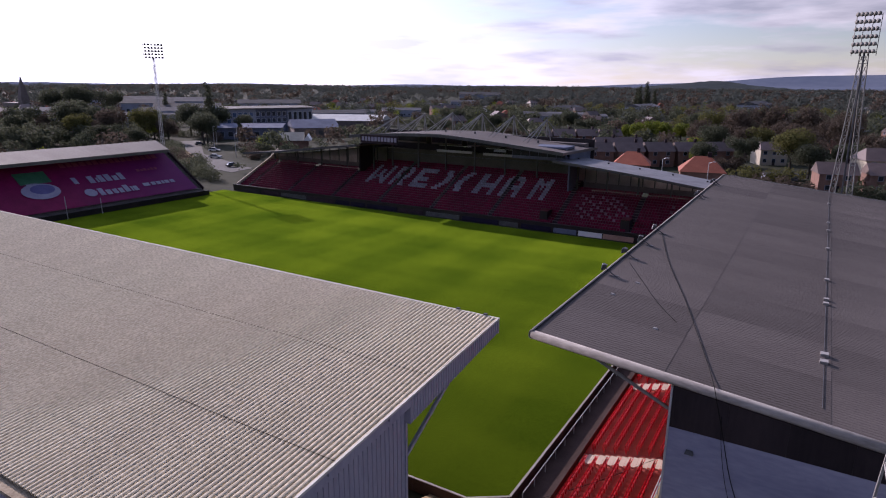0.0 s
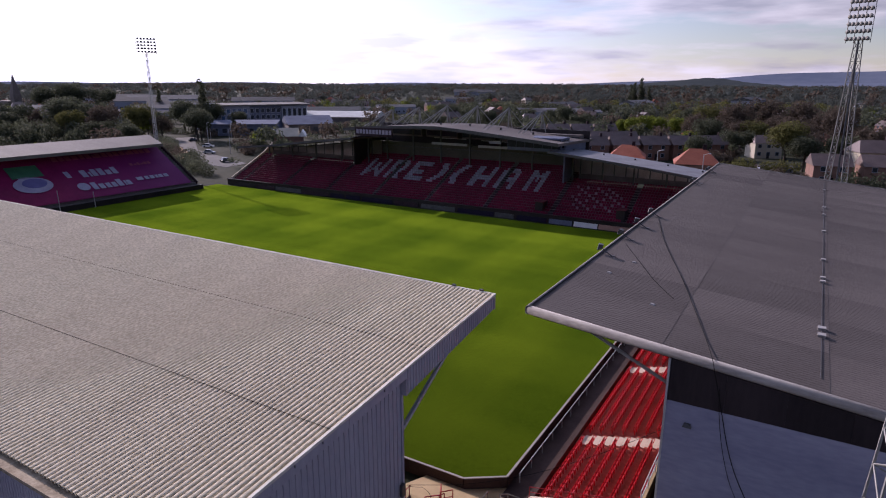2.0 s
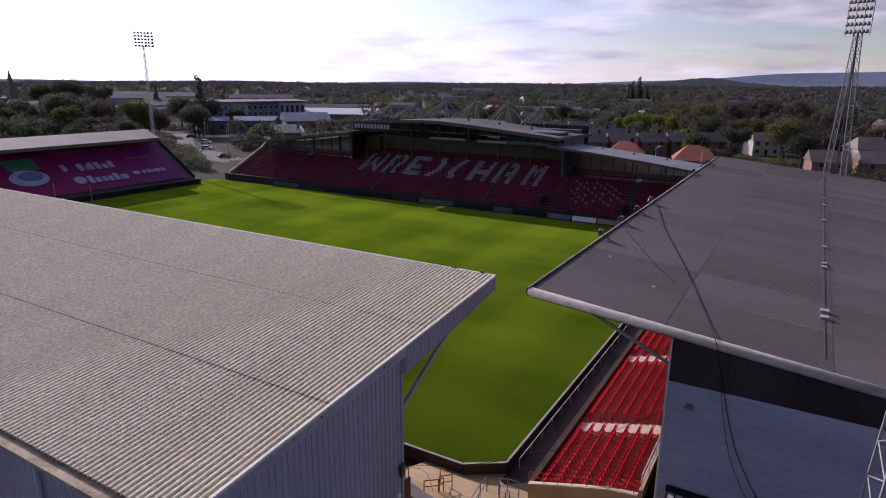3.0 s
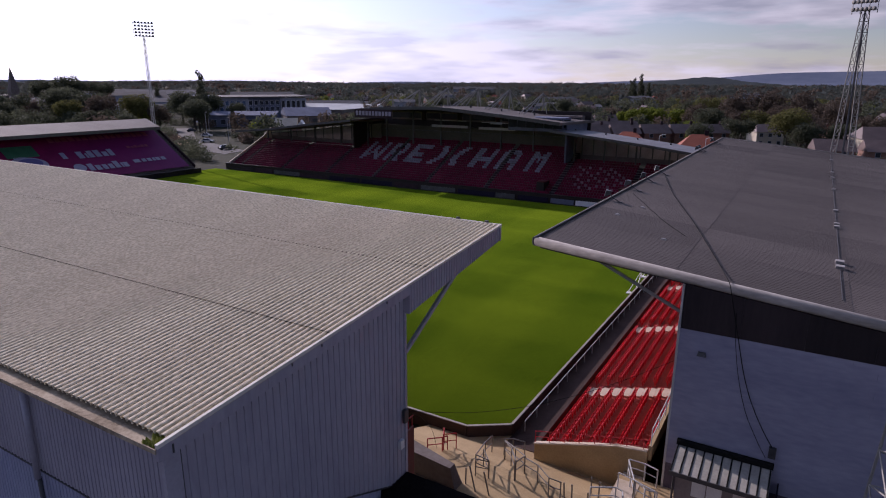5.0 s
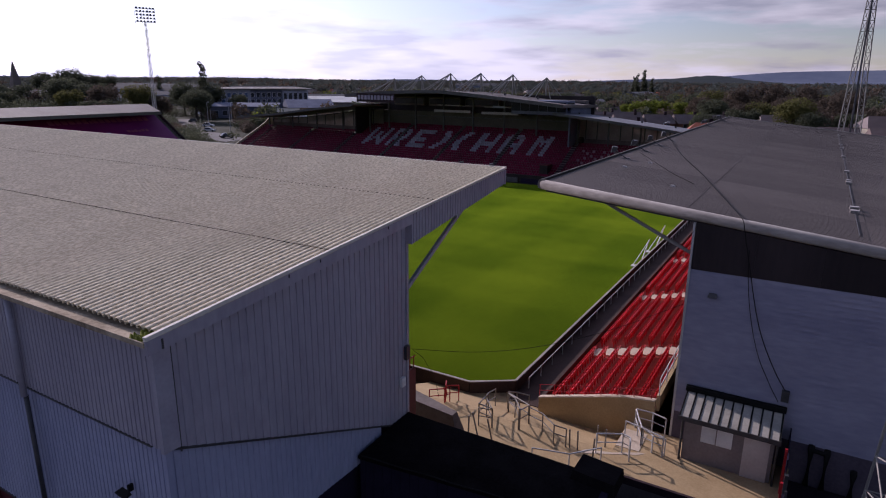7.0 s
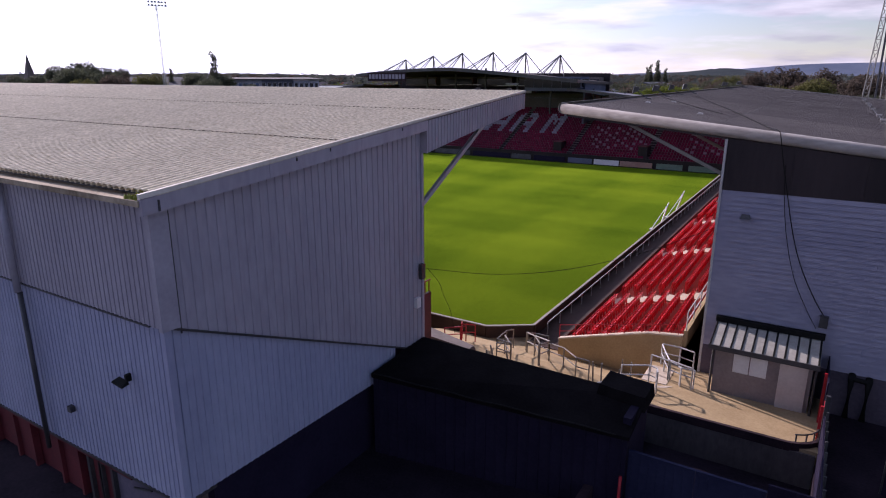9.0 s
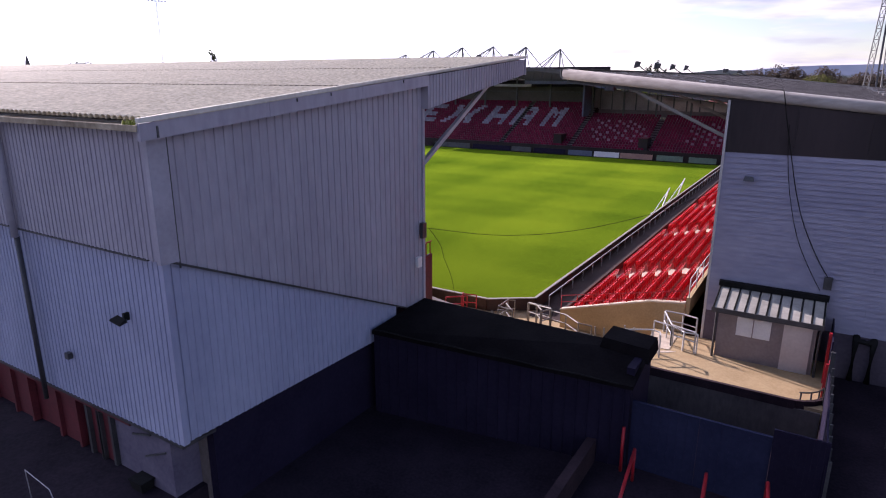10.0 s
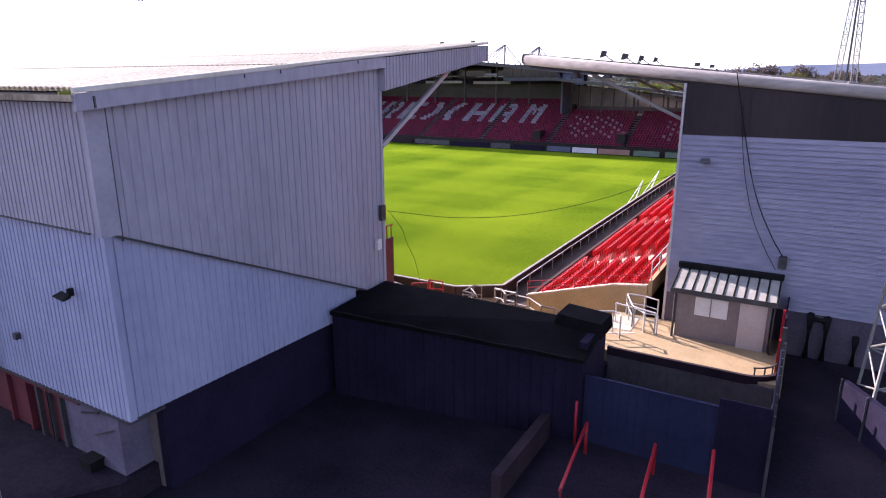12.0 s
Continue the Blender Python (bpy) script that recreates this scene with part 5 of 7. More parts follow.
nx, ny = 20, 60
pts = []
for i in range(nx + 1):
    for k in range(ny + 1):
        x, y = -126.3 - 12.2 * i / nx, 20 + 75.5 * k / ny
        pts.append((x, y, bn(x) + 0.10 * noise.noise((x * 0.5, y * 0.35, 0.0))))
g.faces(pts, [(i * (ny + 1) + k, (i + 1) * (ny + 1) + k, (i + 1) * (ny + 1) + k + 1, i * (ny + 1) + k + 1) for i in range(nx) for k in range(ny)])
part("cloth", g, BANNER, banner, smooth=True)


def on_banner(y0, y1, x0, x1, skin, name="print"):
    part(name, Geo().hexa([(x0, y0, bn(x0, 0.14)), (x1, y0, bn(x1, 0.14)), (x1, y1, bn(x1, 0.14)), (x0, y1, bn(x0, 0.14)), (x0, y0, bn(x0, 0.16)), (x1, y0, bn(x1, 0.16)), (x1, y1, bn(x1, 0.16)), (x0, y1, bn(x0, 0.16))]), skin, banner)


def letter_bars(y0, y1, x_low, x_high, widths, skin):
    """A word as a row of plain bars, one for each character."""
    total = sum(abs(w) for w in widths)
    y = y0
    for w in widths:
        step = (y1 - y0) * abs(w) / total
        top = x_high if w > 0 else x_low + (x_high - x_low) * 0.68
        on_banner(y, y + step * 0.74, top, x_low, skin)
        y += step


letter_bars(70.0, 71.3, -131.9, -133.6, (1.0,), BANNER_WHITE)
letter_bars(73.2, 81.4, -131.6, -133.5, (1.0, -0.4, 0.9, 1.0, -0.9, 0.9), BANNER_WHITE)
letter_bars(73.2, 82.2, -128.1, -130.0, (1.0, -1.0, -0.9, -0.9, 1.0, -0.4, -0.9), BANNER_WHITE)
letter_bars(83.6, 91.9, -128.9, -130.2, (-1.4, -0.9, -0.9, -0.6, -0.9, -1.0), BANNER_WHITE)
letter_bars(70.0, 93.0, -136.5, -137.7, (1, 0.9, 1, 1.1, 0.9, 1, -0.5, 1, 1, 0.9, 1, 1, -0.5, 1, 0.9, 1, 1), BANNER_DULL)
letter_bars(85.0, 90.4, -133.2, -133.9, (1, -0.8, 0.9, -0.8, 1, 0.9), BANNER_DULL)


def disc(cy, cx, ry, rx, skin, lift=0.14, name="print"):
    pts = [(cx + rx * math.cos(a), cy + ry * math.sin(a)) for a in np.linspace(0, math.tau, 25)[:-1]]
    part(name, Geo().slab([(x, y, bn(x, lift)) for x, y in pts], (0, 0, 0.025)), skin, banner)


disc(71.6, -129.2, 1.25, 1.0, BANNER_WHITE)
# crest: a green upper field, and a pale oval with a blue middle below it
on_banner(60.2, 66.2, -136.2, -133.2, BANNER_GREEN, "crest")
disc(62.9, -131.2, 3.6, 2.0, BANNER_WHITE, name="crest")
disc(63.4, -131.6, 2.3, 1.2, BANNER_BLUE, 0.17, name="crest")
on_banner(61.2, 63.4, -133.4, -132.2, BANNER_WHITE, "crest")

# slim poles at the covered end and goal stanchions at the near end
for y, top in ((63.5, 4.4), (70.45, 3.2)):
    pole = thing("net_pole", -124.0, y, 0, "slim pale net pole before the covered terrace", "pole", "net poles")
    part("post", Geo().tube([(-124.0, y, 0), (-124.0, y - 0.1, top)], 0.07, 8), STEEL_PALE, pole)
    part("base_plate", Geo().box(-124.15, y - 0.15, 0, -123.85, y + 0.15, 0.06), STEEL_PALE, pole)
for k, (y, dy) in enumerate(((61.6, 3.0), (67.9, 4.2))):
    st = thing("leaning_post", -13.8, y, 0, "white goal stanchion leaning by the pitch wall", "post", "goal stanchions")
    part("pole", Geo().tube([(-13.85, y, 0.02), (-13.75, y + dy, 2.3)], 0.09, 7, r2=0.05), WHITE_PAINT, st)
    part("pole", Geo().tube([(-14.6, y + 0.4, 0.02), (-13.78, y + dy * 0.9, 2.1)], 0.05, 6), WHITE_PAINT, st)
    part("foot", Geo().box(-14.7, y - 0.15, 0.0, -13.75, y + 0.45, 0.10), WHITE_PAINT, st)


# ---- floodlight masts ----
def lattice(g, base, top, wb, wt, bays, leg, brace):
    """Four tapered legs with cross braces between them."""
    base, top = Vector(base), Vector(top)
    corners = [(-1, -1), (1, -1), (1, 1), (-1, 1)]
    def at(k, c):
        w = wb + (wt - wb) * k
        return base.lerp(top, k) + Vector((c[0] * w / 2, c[1] * w / 2, 0))
    for c in corners:
        g.tube([at(0, c), at(1, c)], leg, 5)
    for i in range(bays):
        a, b = i / bays, (i + 1) / bays
        for j in range(4):
            c, d = corners[j], corners[(j + 1) % 4]
            g.tube([at(a, c), at(b, d)], brace, 4)
            g.tube([at(b, c), at(b, d)], brace, 4)


def floodlight(x, y, z0, head_z, head_w, head_h, face, rows_n, cols, label, wb, wt, split=0.0, leg=0.07, lamp_skin=MAST_GREY):
    m = thing("floodlight_mast", x, y, z0, label, "mast")
    if split:
        for s in (-1, 1):
            g = Geo()
            lattice(g, (x + s * split, y, z0), (x + s * 0.22, y, head_z), wb, wt, 22, 0.06, 0.035)
            part("lattice_leg", g, MAST_GREY, m, "weathered steel lattice leg")
        part("ladder_tube", Geo().tube([(x + 0.2, y - 0.6, z0), (x - 0.05, y - 0.5, head_z)], 0.13, 7), STEEL_DARK, m, "dark cable tube")
    else:
        g = Geo()
        lattice(g, (x, y, z0), (x, y, head_z), wb, wt, 20, leg, leg * 0.57)
        part("lattice", g, STEEL_PALE if leg < 0.06 else MAST_GREY, m, "steel lattice")
    f = Vector(face).normalized()
    side = Vector((-f.y, f.x, 0))
    frame_geo = Geo()
    c = Vector((x, y, head_z + head_h / 2))
    for i in range(rows_n):
        zz = head_z + head_h * i / (rows_n - 1)
        p = Vector((x, y, zz)) + f * 0.4
        frame_geo.tube([p - side * head_w / 2, p + side * head_w / 2], 0.05, 5)
    for s in (-0.5, -0.17, 0.17, 0.5):
        p = Vector((x, y, head_z - 0.4)) + f * 0.35 + side * head_w * s
        frame_geo.tube([p, p + Vector((0, 0, head_h + 0.6))], 0.05, 5)
    head = part("head_frame", frame_geo, lamp_skin, m)
    lens = Geo().tube([(0, 0, 0), (0.0, -0.35, -0.06)], 0.16, 8, r2=0.30)
    me = lens.mesh("lamp", lamp_skin, True)
    turn = math.atan2(f.x, -f.y)
    for i in range(rows_n):
        for k in range(cols):
            p = Vector((x, y, head_z + head_h * i / (rows_n - 1) + 0.2)) + f * 0.5 + side * head_w * ((k + 0.5) / cols - 0.5)
            ob = part("lamp", me, None, m)
            ob.matrix_basis = Matrix.Translation(p) @ Matrix.Rotation(turn, 4, "Z")
    return m


# The first mast's head is coloured dark to look backlit.
floodlight(-158.0, 109.5, 0, 32.3, 5.0, 3.3, (0.93, -0.35, 0), 5, 6, "tall pale floodlight mast behind the covered terrace", 0.8, 0.4, leg=0.05, lamp_skin=STEEL_DARK)
floodlight(3.45, 105.0, 0, 30.5, 3.0, 4.8, (-0.35, -0.95, 0), 6, 6, "tall twin-leg steel floodlight mast behind the dark roof", 0.8, 0.5, split=1.55)
floodlight(5.28, 24.6, 1.0, 33.0, 3.2, 3.8, (-0.4, 0.9, 0), 4, 4, "weathered steel lattice floodlight mast in the yard", 4.0, 0.5, leg=0.06)

# ---- things on the dark roof ----
VENT_PALE = mat("pale_vent_sheet", (0.26, 0.25, 0.24), (0.40, 0.385, 0.37), 0.7, 0.0, 1.0, 9.0, 0.1, spec=0.2)
for i, y in enumerate((35.6, 36.7, 46.2, 47.2, 52.4, 63.2, 71.6, 76.0, 89.0)):
    x, r = 1.85 + 0.012 * i, 0.21 if i < 2 else 0.17
    z = tech_z(x) - 0.01
    v = thing("roof_vent", x, y, z, "pale box vent on the dark roof", "vent", "roof vents")
    part("upstand", Geo().hexa([(x - r, y - r, z), (x + r, y - r, z - 0.1 * r), (x + r, y + r, z - 0.1 * r), (x - r, y + r, z), (x - r * 0.9, y - r * 0.9, z + 0.12), (x + r * 0.9, y - r * 0.9, z + 0.1), (x + r * 0.9, y + r * 0.9, z + 0.1), (x - r * 0.9, y + r * 0.9, z + 0.12)]), FASCIA, v)
    part("cap", Geo().box(x - r * 0.92, y - r * 0.92, z + 0.12, x + r * 0.92, y + r * 0.92, z + 0.16), VENT_PALE, v)
for x, y in ((-9.2, 40.6), (-9.9, 37.2), (-6.4, 33.6)):
    single("roof_debris", Geo().hexa([(x - 0.16, y - 0.1, tech_z(x) - 0.01), (x + 0.14, y - 0.12, tech_z(x) - 0.01), (x + 0.16, y + 0.1, tech_z(x) - 0.01), (x - 0.12, y + 0.12, tech_z(x) - 0.01), (x - 0.1, y - 0.06, tech_z(x) + 0.08), (x + 0.08, y - 0.08, tech_z(x) + 0.06), (x + 0.1, y + 0.06, tech_z(x) + 0.07), (x - 0.08, y + 0.08, tech_z(x) + 0.08)]), VENT_PALE, "small pale lump lying on the dark roof", "debris")
conduit = single("roof_conduit", Geo().tube([(1.85 + 0.0016 * (y - 36), y, tech_z(1.85) + 0.025) for y in range(30, 99, 3)], 0.018, 5), STEEL_DARK, "thin dark conduit joining the roof vents", "conduit")
for y, turn in ((40.9, 0.2), (46.1, -0.15), (50.9, 0.1), (55.8, 0.25), (76.5, 0.0), (78.0, 0.1), (88.0, -0.1), (89.4, 0.15)):
    lx, lz = RX0 + 0.12, RZ + 0.42
    lamp = thing("roof_floodlight", lx, y, RZ, "dark floodlight on a short arm at the roof edge", "light", "roof edge floodlights")
    part("arm", Geo().tube([(lx + 0.75, y, tech_z(lx + 0.75) + 0.02), (lx + 0.3, y, RZ + 0.16), (lx, y, lz)], 0.035, 6), STEEL_DARK, lamp)
    part("foot_plate", Geo().box(lx + 0.6, y - 0.12, tech_z(lx + 0.6) - 0.03, lx + 0.95, y + 0.12, tech_z(lx + 0.6) + 0.02), STEEL_DARK, lamp)
    spin = Matrix.Translation((lx, y, lz)) @ Matrix.Rotation(turn, 4, "Z")
    h = Geo().hexa([(-0.26, -0.25, -0.2), (0.05, -0.17, -0.1), (0.05, 0.17, -0.1), (-0.26, 0.25, -0.2), (-0.16, -0.25, 0.24), (0.14, -0.15, 0.18), (0.14, 0.15, 0.18), (-0.16, 0.25, 0.24)])
    h.v = [tuple(spin @ Vector(p)) for p in h.v]
    part("housing", h, STEEL_DARK, lamp)
    h = Geo().hexa([(-0.285, -0.22, -0.17), (-0.262, -0.22, -0.17), (-0.262, 0.22, -0.17), (-0.285, 0.22, -0.17), (-0.2, -0.22, 0.21), (-0.175, -0.22, 0.21), (-0.175, 0.22, 0.21), (-0.2, 0.22, 0.21)])
    h.v = [tuple(spin @ Vector(p)) for p in h.v]
    part("lens", h, LAMP_GLASS, lamp)
for y in (35.1, 41.4, 51.0):
    sp = thing("loudspeaker", RX0 + 0.3, y, 12.6, "dark loudspeaker horn hung under the roof edge", "loudspeaker", "roof edge loudspeakers")
    part("bracket", Geo().tube([(RX0 + 0.35, y, RZ - 0.4), (RX0 + 0.3, y, 12.75)], 0.03, 6), STEEL_DARK, sp)
    part("horn", Geo().hexa([(RX0 - 0.05, y - 0.28, 12.3), (RX0 + 0.5, y - 0.28, 12.3), (RX0 + 0.5, y + 0.28, 12.3), (RX0 - 0.05, y + 0.28, 12.3), (RX0 + 0.2, y - 0.09, 12.8), (RX0 + 0.36, y - 0.09, 12.8), (RX0 + 0.36, y + 0.09, 12.8), (RX0 + 0.2, y + 0.09, 12.8)]), STEEL_DARK, sp)


def curve(pts, n=40):
    """A smooth line through the given points."""
    p = [Vector(q) for q in pts]
    p = [p[0] * 2 - p[1]] + p + [p[-1] * 2 - p[-2]]
    out = []
    for i in range(1, len(p) - 2):
        for k in range(n // (len(p) - 3)):
            t = k / (n // (len(p) - 3))
            a, b, c, d = p[i - 1], p[i], p[i + 1], p[i + 2]
            out.append(0.5 * ((2 * b) + (c - a) * t + (2 * a - 5 * b + 4 * c - d) * t * t + (3 * b - a - 3 * c + d) * t ** 3))
    out.append(p[-2])
    return out


on_roof = [(-10.9, 55.7), (-8.6, 47.5), (-5.9, 39.6), (-4.2, 34.2), (-3.0, 30.3)]
pts = [(x, y, tech_z(x) + 0.045) for x, y in on_roof] + [(-2.45, 28.1, tech_z(-2.4) + 0.14), (-2.3, 27.76, 12.2), (-2.2, 28.1, 11.6), (-1.85, 28.33, 10.07), (-1.43, 28.33, 8.43), (-0.98, 28.33, 7.16), (-0.35, 28.33, 5.91), (0.2, 28.33, 5.06)]
single("cable", Geo().tube(curve(pts, 84), 0.02, 6), RUBBER, "thick black cable over the roof and down the wall", "cable", smooth=True)
single("cable", Geo().tube(curve([(-2.05, 28.3, 11.2), (-1.94, 28.34, 9.95), (-1.64, 28.34, 8.28), (-1.15, 28.34, 6.61), (-0.53, 28.34, 5.35), (-0.08, 28.34, 4.59)], 40), 0.013, 5), RUBBER, "thin black cable hanging on the siding", "cable", smooth=True)
single("cable", Geo().tube(curve([(x, y, tech_z(x) + 0.03) for x, y in ((-10.9, 44.8), (-8.9, 41.0), (-7.2, 37.8), (-5.6, 35.4))], 24), 0.014, 5), RUBBER, "thin dark cable lying across the roof", "cable", smooth=True)
single("wall_fixture", Geo().hexa([(-3.45, 28.2, 8.85), (-3.05, 28.2, 8.85), (-3.05, 28.4, 8.85), (-3.45, 28.4, 8.85), (-3.4, 28.26, 9.02), (-3.1, 28.26, 9.02), (-3.1, 28.4, 9.02), (-3.4, 28.4, 9.02)]), STEEL_DARK, "small dark fixture on the grey siding", "fixture")
single("cable_box", Geo().box(0.0, 28.2, 4.7, 0.3, 28.4, 5.2), STEEL_DARK, "dark cable box on the siding", "box")
single("hanging_wire", Geo().tube(curve([(-13.5, 19.5, 7.3), (-11.4, 21.6, 6.85), (-9.2, 23.8, 6.85), (-6.8, 26.2, 7.35), (-4.4, 28.4, 8.3)], 40), 0.011, 5), RUBBER, "thin dark wire slung between the two stands", "wire")
single("hanging_wire", Geo().tube(curve([(-13.38, 19.5, 7.28), (-13.7, 20.8, 6.3), (-14.25, 22.0, 5.33), (-14.6, 23.2, 4.1), (-14.81, 24.0, 2.6)], 30), 0.009, 5), RUBBER, "thin dark wire hanging down from the gable edge", "wire")
wallbox = thing("alarm_box", -13.45, 19.0, 6, "pale alarm boxes beside the gable edge", "box")
part("box", Geo().box(-13.52, 18.7, 5.9, -13.38, 18.95, 6.3), WHITE_PAINT, wallbox)
part("box", Geo().box(-13.5, 19.0, 7.0, -13.36, 19.25, 7.6), STEEL_DARK, wallbox)

# ---- hut ----
hut = thing("hut", -1.2, 27.4, 1.5, "small rendered hut with a ribbed metal lean-to roof", "hut")
part("wall", Geo().box(-3.55, 26.75, 1.5, 0.05, 28.36, 3.62), HUT_WALL, hut)
roof = part("roof", Geo().hexa([(-3.8, 26.45, 3.66), (0.25, 26.45, 3.66), (0.25, 28.36, 4.16), (-3.8, 28.36, 4.16), (-3.8, 26.45, 3.72), (0.25, 26.45, 3.72), (0.25, 28.36, 4.22), (-3.8, 28.36, 4.22)]), HUT_ROOF, hut, "pale grey metal roof sheets")
for i in range(11):
    x = -3.8 + i * 0.397
    part("rib", Geo().hexa([(x, 26.42, 3.72), (x + 0.07, 26.42, 3.72), (x + 0.07, 28.36, 4.22), (x, 28.36, 4.22), (x + 0.01, 26.42, 3.75), (x + 0.06, 26.42, 3.75), (x + 0.06, 28.36, 4.25), (x + 0.01, 28.36, 4.25)]), RUBBER, roof, "dark raised rib")
part("fascia", Geo().box(-3.82, 26.40, 3.55, 0.27, 26.45, 3.76), STEEL_DARK, hut, "dark fascia")
part("ridge_flashing", Geo().box(-3.85, 28.12, 4.2, 0.3, 28.38, 4.42), RUBBER, hut, "black ridge flashing")
part("window", Geo().box(-2.82, 26.69, 2.62, -1.55, 26.75, 3.42), WHITE_PAINT, hut, "white boarded window")
part("window_bar", Geo().box(-2.22, 26.66, 2.62, -2.18, 26.69, 3.42), HUT_WALL, hut)
part("door", Geo().box(-1.1, 26.68, 1.5, -0.1, 26.75, 3.5), HUT_DOOR, hut, "pale pink closed door")
part("downpipe", Geo().tube([(-3.62, 26.6, 3.6), (-3.62, 26.6, 1.5)], 0.05, 6), STEEL_DARK, hut)
part("downpipe", Geo().tube([(0.16, 26.6, 3.6), (0.16, 26.6, 1.5)], 0.05, 6), STEEL_DARK, hut)
# Sun reaches this wall, so its shade is put into a dark colour.
enclosure = thing("wall_enclosure", 4.5, 23, 1, "wall round the floodlight mast, coloured dark for the shade on it", "wall")
run, back = Vector((0.51, -0.86, 0)), Vector((0.86, 0.51, 0))
for i in range(4):
    p = Vector((2.48, 23.15, 0)) + run * (1.28 * i)
    part("wall_bay", Geo().slab([tuple(p + Vector((0, 0, 0.9))), tuple(p + run * 1.24 + Vector((0, 0, 0.9))), tuple(p + run * 1.24 + Vector((0, 0, 2.5))), tuple(p + Vector((0, 0, 2.5)))], tuple(back * 0.2)), NAVY, enclosure)
    part("post", Geo().beam(tuple(p + Vector((0, 0, 0.9)) - back * 0.02), tuple(p + Vector((0, 0, 2.55)) - back * 0.02), 0.06, 0.06), STEEL_DARK, enclosure, "steel edge post")

# ---- railings on the concourse ----
GALV_RAIL = mat("galvanised_tube", (0.15, 0.135, 0.125), (0.26, 0.24, 0.22), 0.5, 0.4, 1.5, 18.0, 0.05)
def ramp_z(x, y):
    if x > -6.4:
        return 1.5
    return 1.5 if y < 25.6 else max(0.28, 1.5 - (y - 25.6) * 0.3697)


def railing(points, height, skin, label, mid=True, r=0.034):
    x0, y0 = points[0]
    ob = thing("railing", x0, y0, ramp_z(x0, y0), label, "railing", "concourse railings")
    tops = [(x, y, ramp_z(x, y) + height) for x, y in points]
    for x, y in points:
        part("post", Geo().tube([(x, y, ramp_z(x, y) - 0.02), (x, y, ramp_z(x, y) + height)], r, 6), skin, ob)
    part("top_rail", Geo().tube(tops, r, 6), skin, ob)
    if mid:
        part("middle_rail", Geo().tube([(x, y, z - height * 0.45) for x, y, z in tops], r * 0.8, 6), skin, ob)
    return ob


railing([(-12.84, 24.6), (-13.1, 26.2), (-13.46, 27.8)], 1.05, GALV_RAIL, "galvanised handrail beside the corner steps")
railing([(-12.06, 24.5), (-12.84, 24.6)], 1.05, GALV_RAIL, "galvanised crush barrier on the concourse")
railing([(-12.6, 27.7), (-11.6, 26.8), (-10.72, 26.0), (-10.85, 25.0)], 1.05, GALV_RAIL, "galvanised handrail beside the corner steps")
railing([(-10.72, 26.0), (-9.81, 25.52), (-8.97, 24.83), (-8.35, 24.8)], 0.95, GALV_RAIL, "galvanised handrail across the concourse")
railing([(-12.8, 28.0), (-12.5, 28.55), (-11.8, 28.6)], 1.05, GALV_RAIL, "galvanised gate frame by the pitch corner")
railing([(-6.0, 28.25), (-5.7, 27.5), (-5.35, 26.7)], 1.0, STEEL_PALE, "pale steel handrail by the steps")
railing([(-5.35, 26.7), (-4.8, 26.5), (-4.3, 26.35)], 1.0, STEEL_PALE, "pale steel handrail by the steps")
railing([(-6.0, 28.32), (-5.2, 28.32), (-4.55, 28.1)], 1.0, STEEL_PALE, "pale steel handrail by the steps")
railing([(-5.5, 25.2), (-5.6, 25.56), (-5.96, 25.7), (-7.0, 25.1)], 1.0, STEEL_PALE, "pale steel handrail by the parapet")
railing([(-12.72, 24.35), (-12.03, 24.49), (-12.77, 25.34)], 0.98, GALV_RAIL, "galvanised crush barrier on the concourse")
railing([(-12.46, 27.35), (-11.7, 26.5), (-10.83, 25.08)], 1.1, GALV_RAIL, "galvanised handrail beside the corner steps")
railing([(-9.2, 22.75), (-7.62, 23.17), (-6.56, 24.39)], 0.8, STEEL_PALE, "pale steel rail along the parapet", mid=False)
railing([(-6.2, 27.1), (-5.31, 26.86), (-4.77, 26.43), (-4.23, 26.47)], 0.88, STEEL_PALE, "pale steel handrail by the steps", mid=False)
g = Geo().slab([(-7.75, 24.6, 1.49), (-5.3, 25.9, 1.49), (-5.0, 26.2, 1.49), (-5.28, 26.15, 1.49), (-6.35, 25.5, 1.49), (-7.5, 25.1, 1.49)], (0, 0, 0.022))
single("landing", g, CONCRETE_PALE, "pale worn concrete landing across the concourse", "landing", kind="structure")
for x, y, dx, h in ((-12.12, 23.21, -0.35, 1.35), (-11.43, 23.31, -0.3, 1.2), (-12.84, 23.52, 0.02, 0.92)):
    post = thing("leaning_post", x, y, 1.5, "bent grey steel post on the concourse", "post", "bent posts")
    part("post", Geo().tube([(x, y, 1.48), (x + dx, y, 1.5 + h)], 0.04, 7), GALV_RAIL, post)
railing([(-15.9, 24.83), (-15.29, 25.36), (-15.14, 25.67)], 0.85, RED_PAINT, "red steel crush barrier on the concourse")
railing([(-15.9, 26.6), (-15.3, 25.5), (-15.0, 26.4)], 0.95, RED_PAINT, "red steel crush barrier on the concourse")
for k, (x, y) in enumerate(((-8.16, 24.85), (-7.8, 24.9), (-7.31, 26.4), (-6.82, 26.0), (-7.01, 24.7))):
    b = thing("bollard", x, y, ramp_z(x, y), "slim grey steel bollard on the concourse", "bollard", "concourse bollards")
    part("post", Geo().tube([(x, y, ramp_z(x, y) - 0.02), (x - 0.05 + 0.02 * k, y, ramp_z(x, y) + 0.95)], 0.04, 7), GALV_RAIL, b)
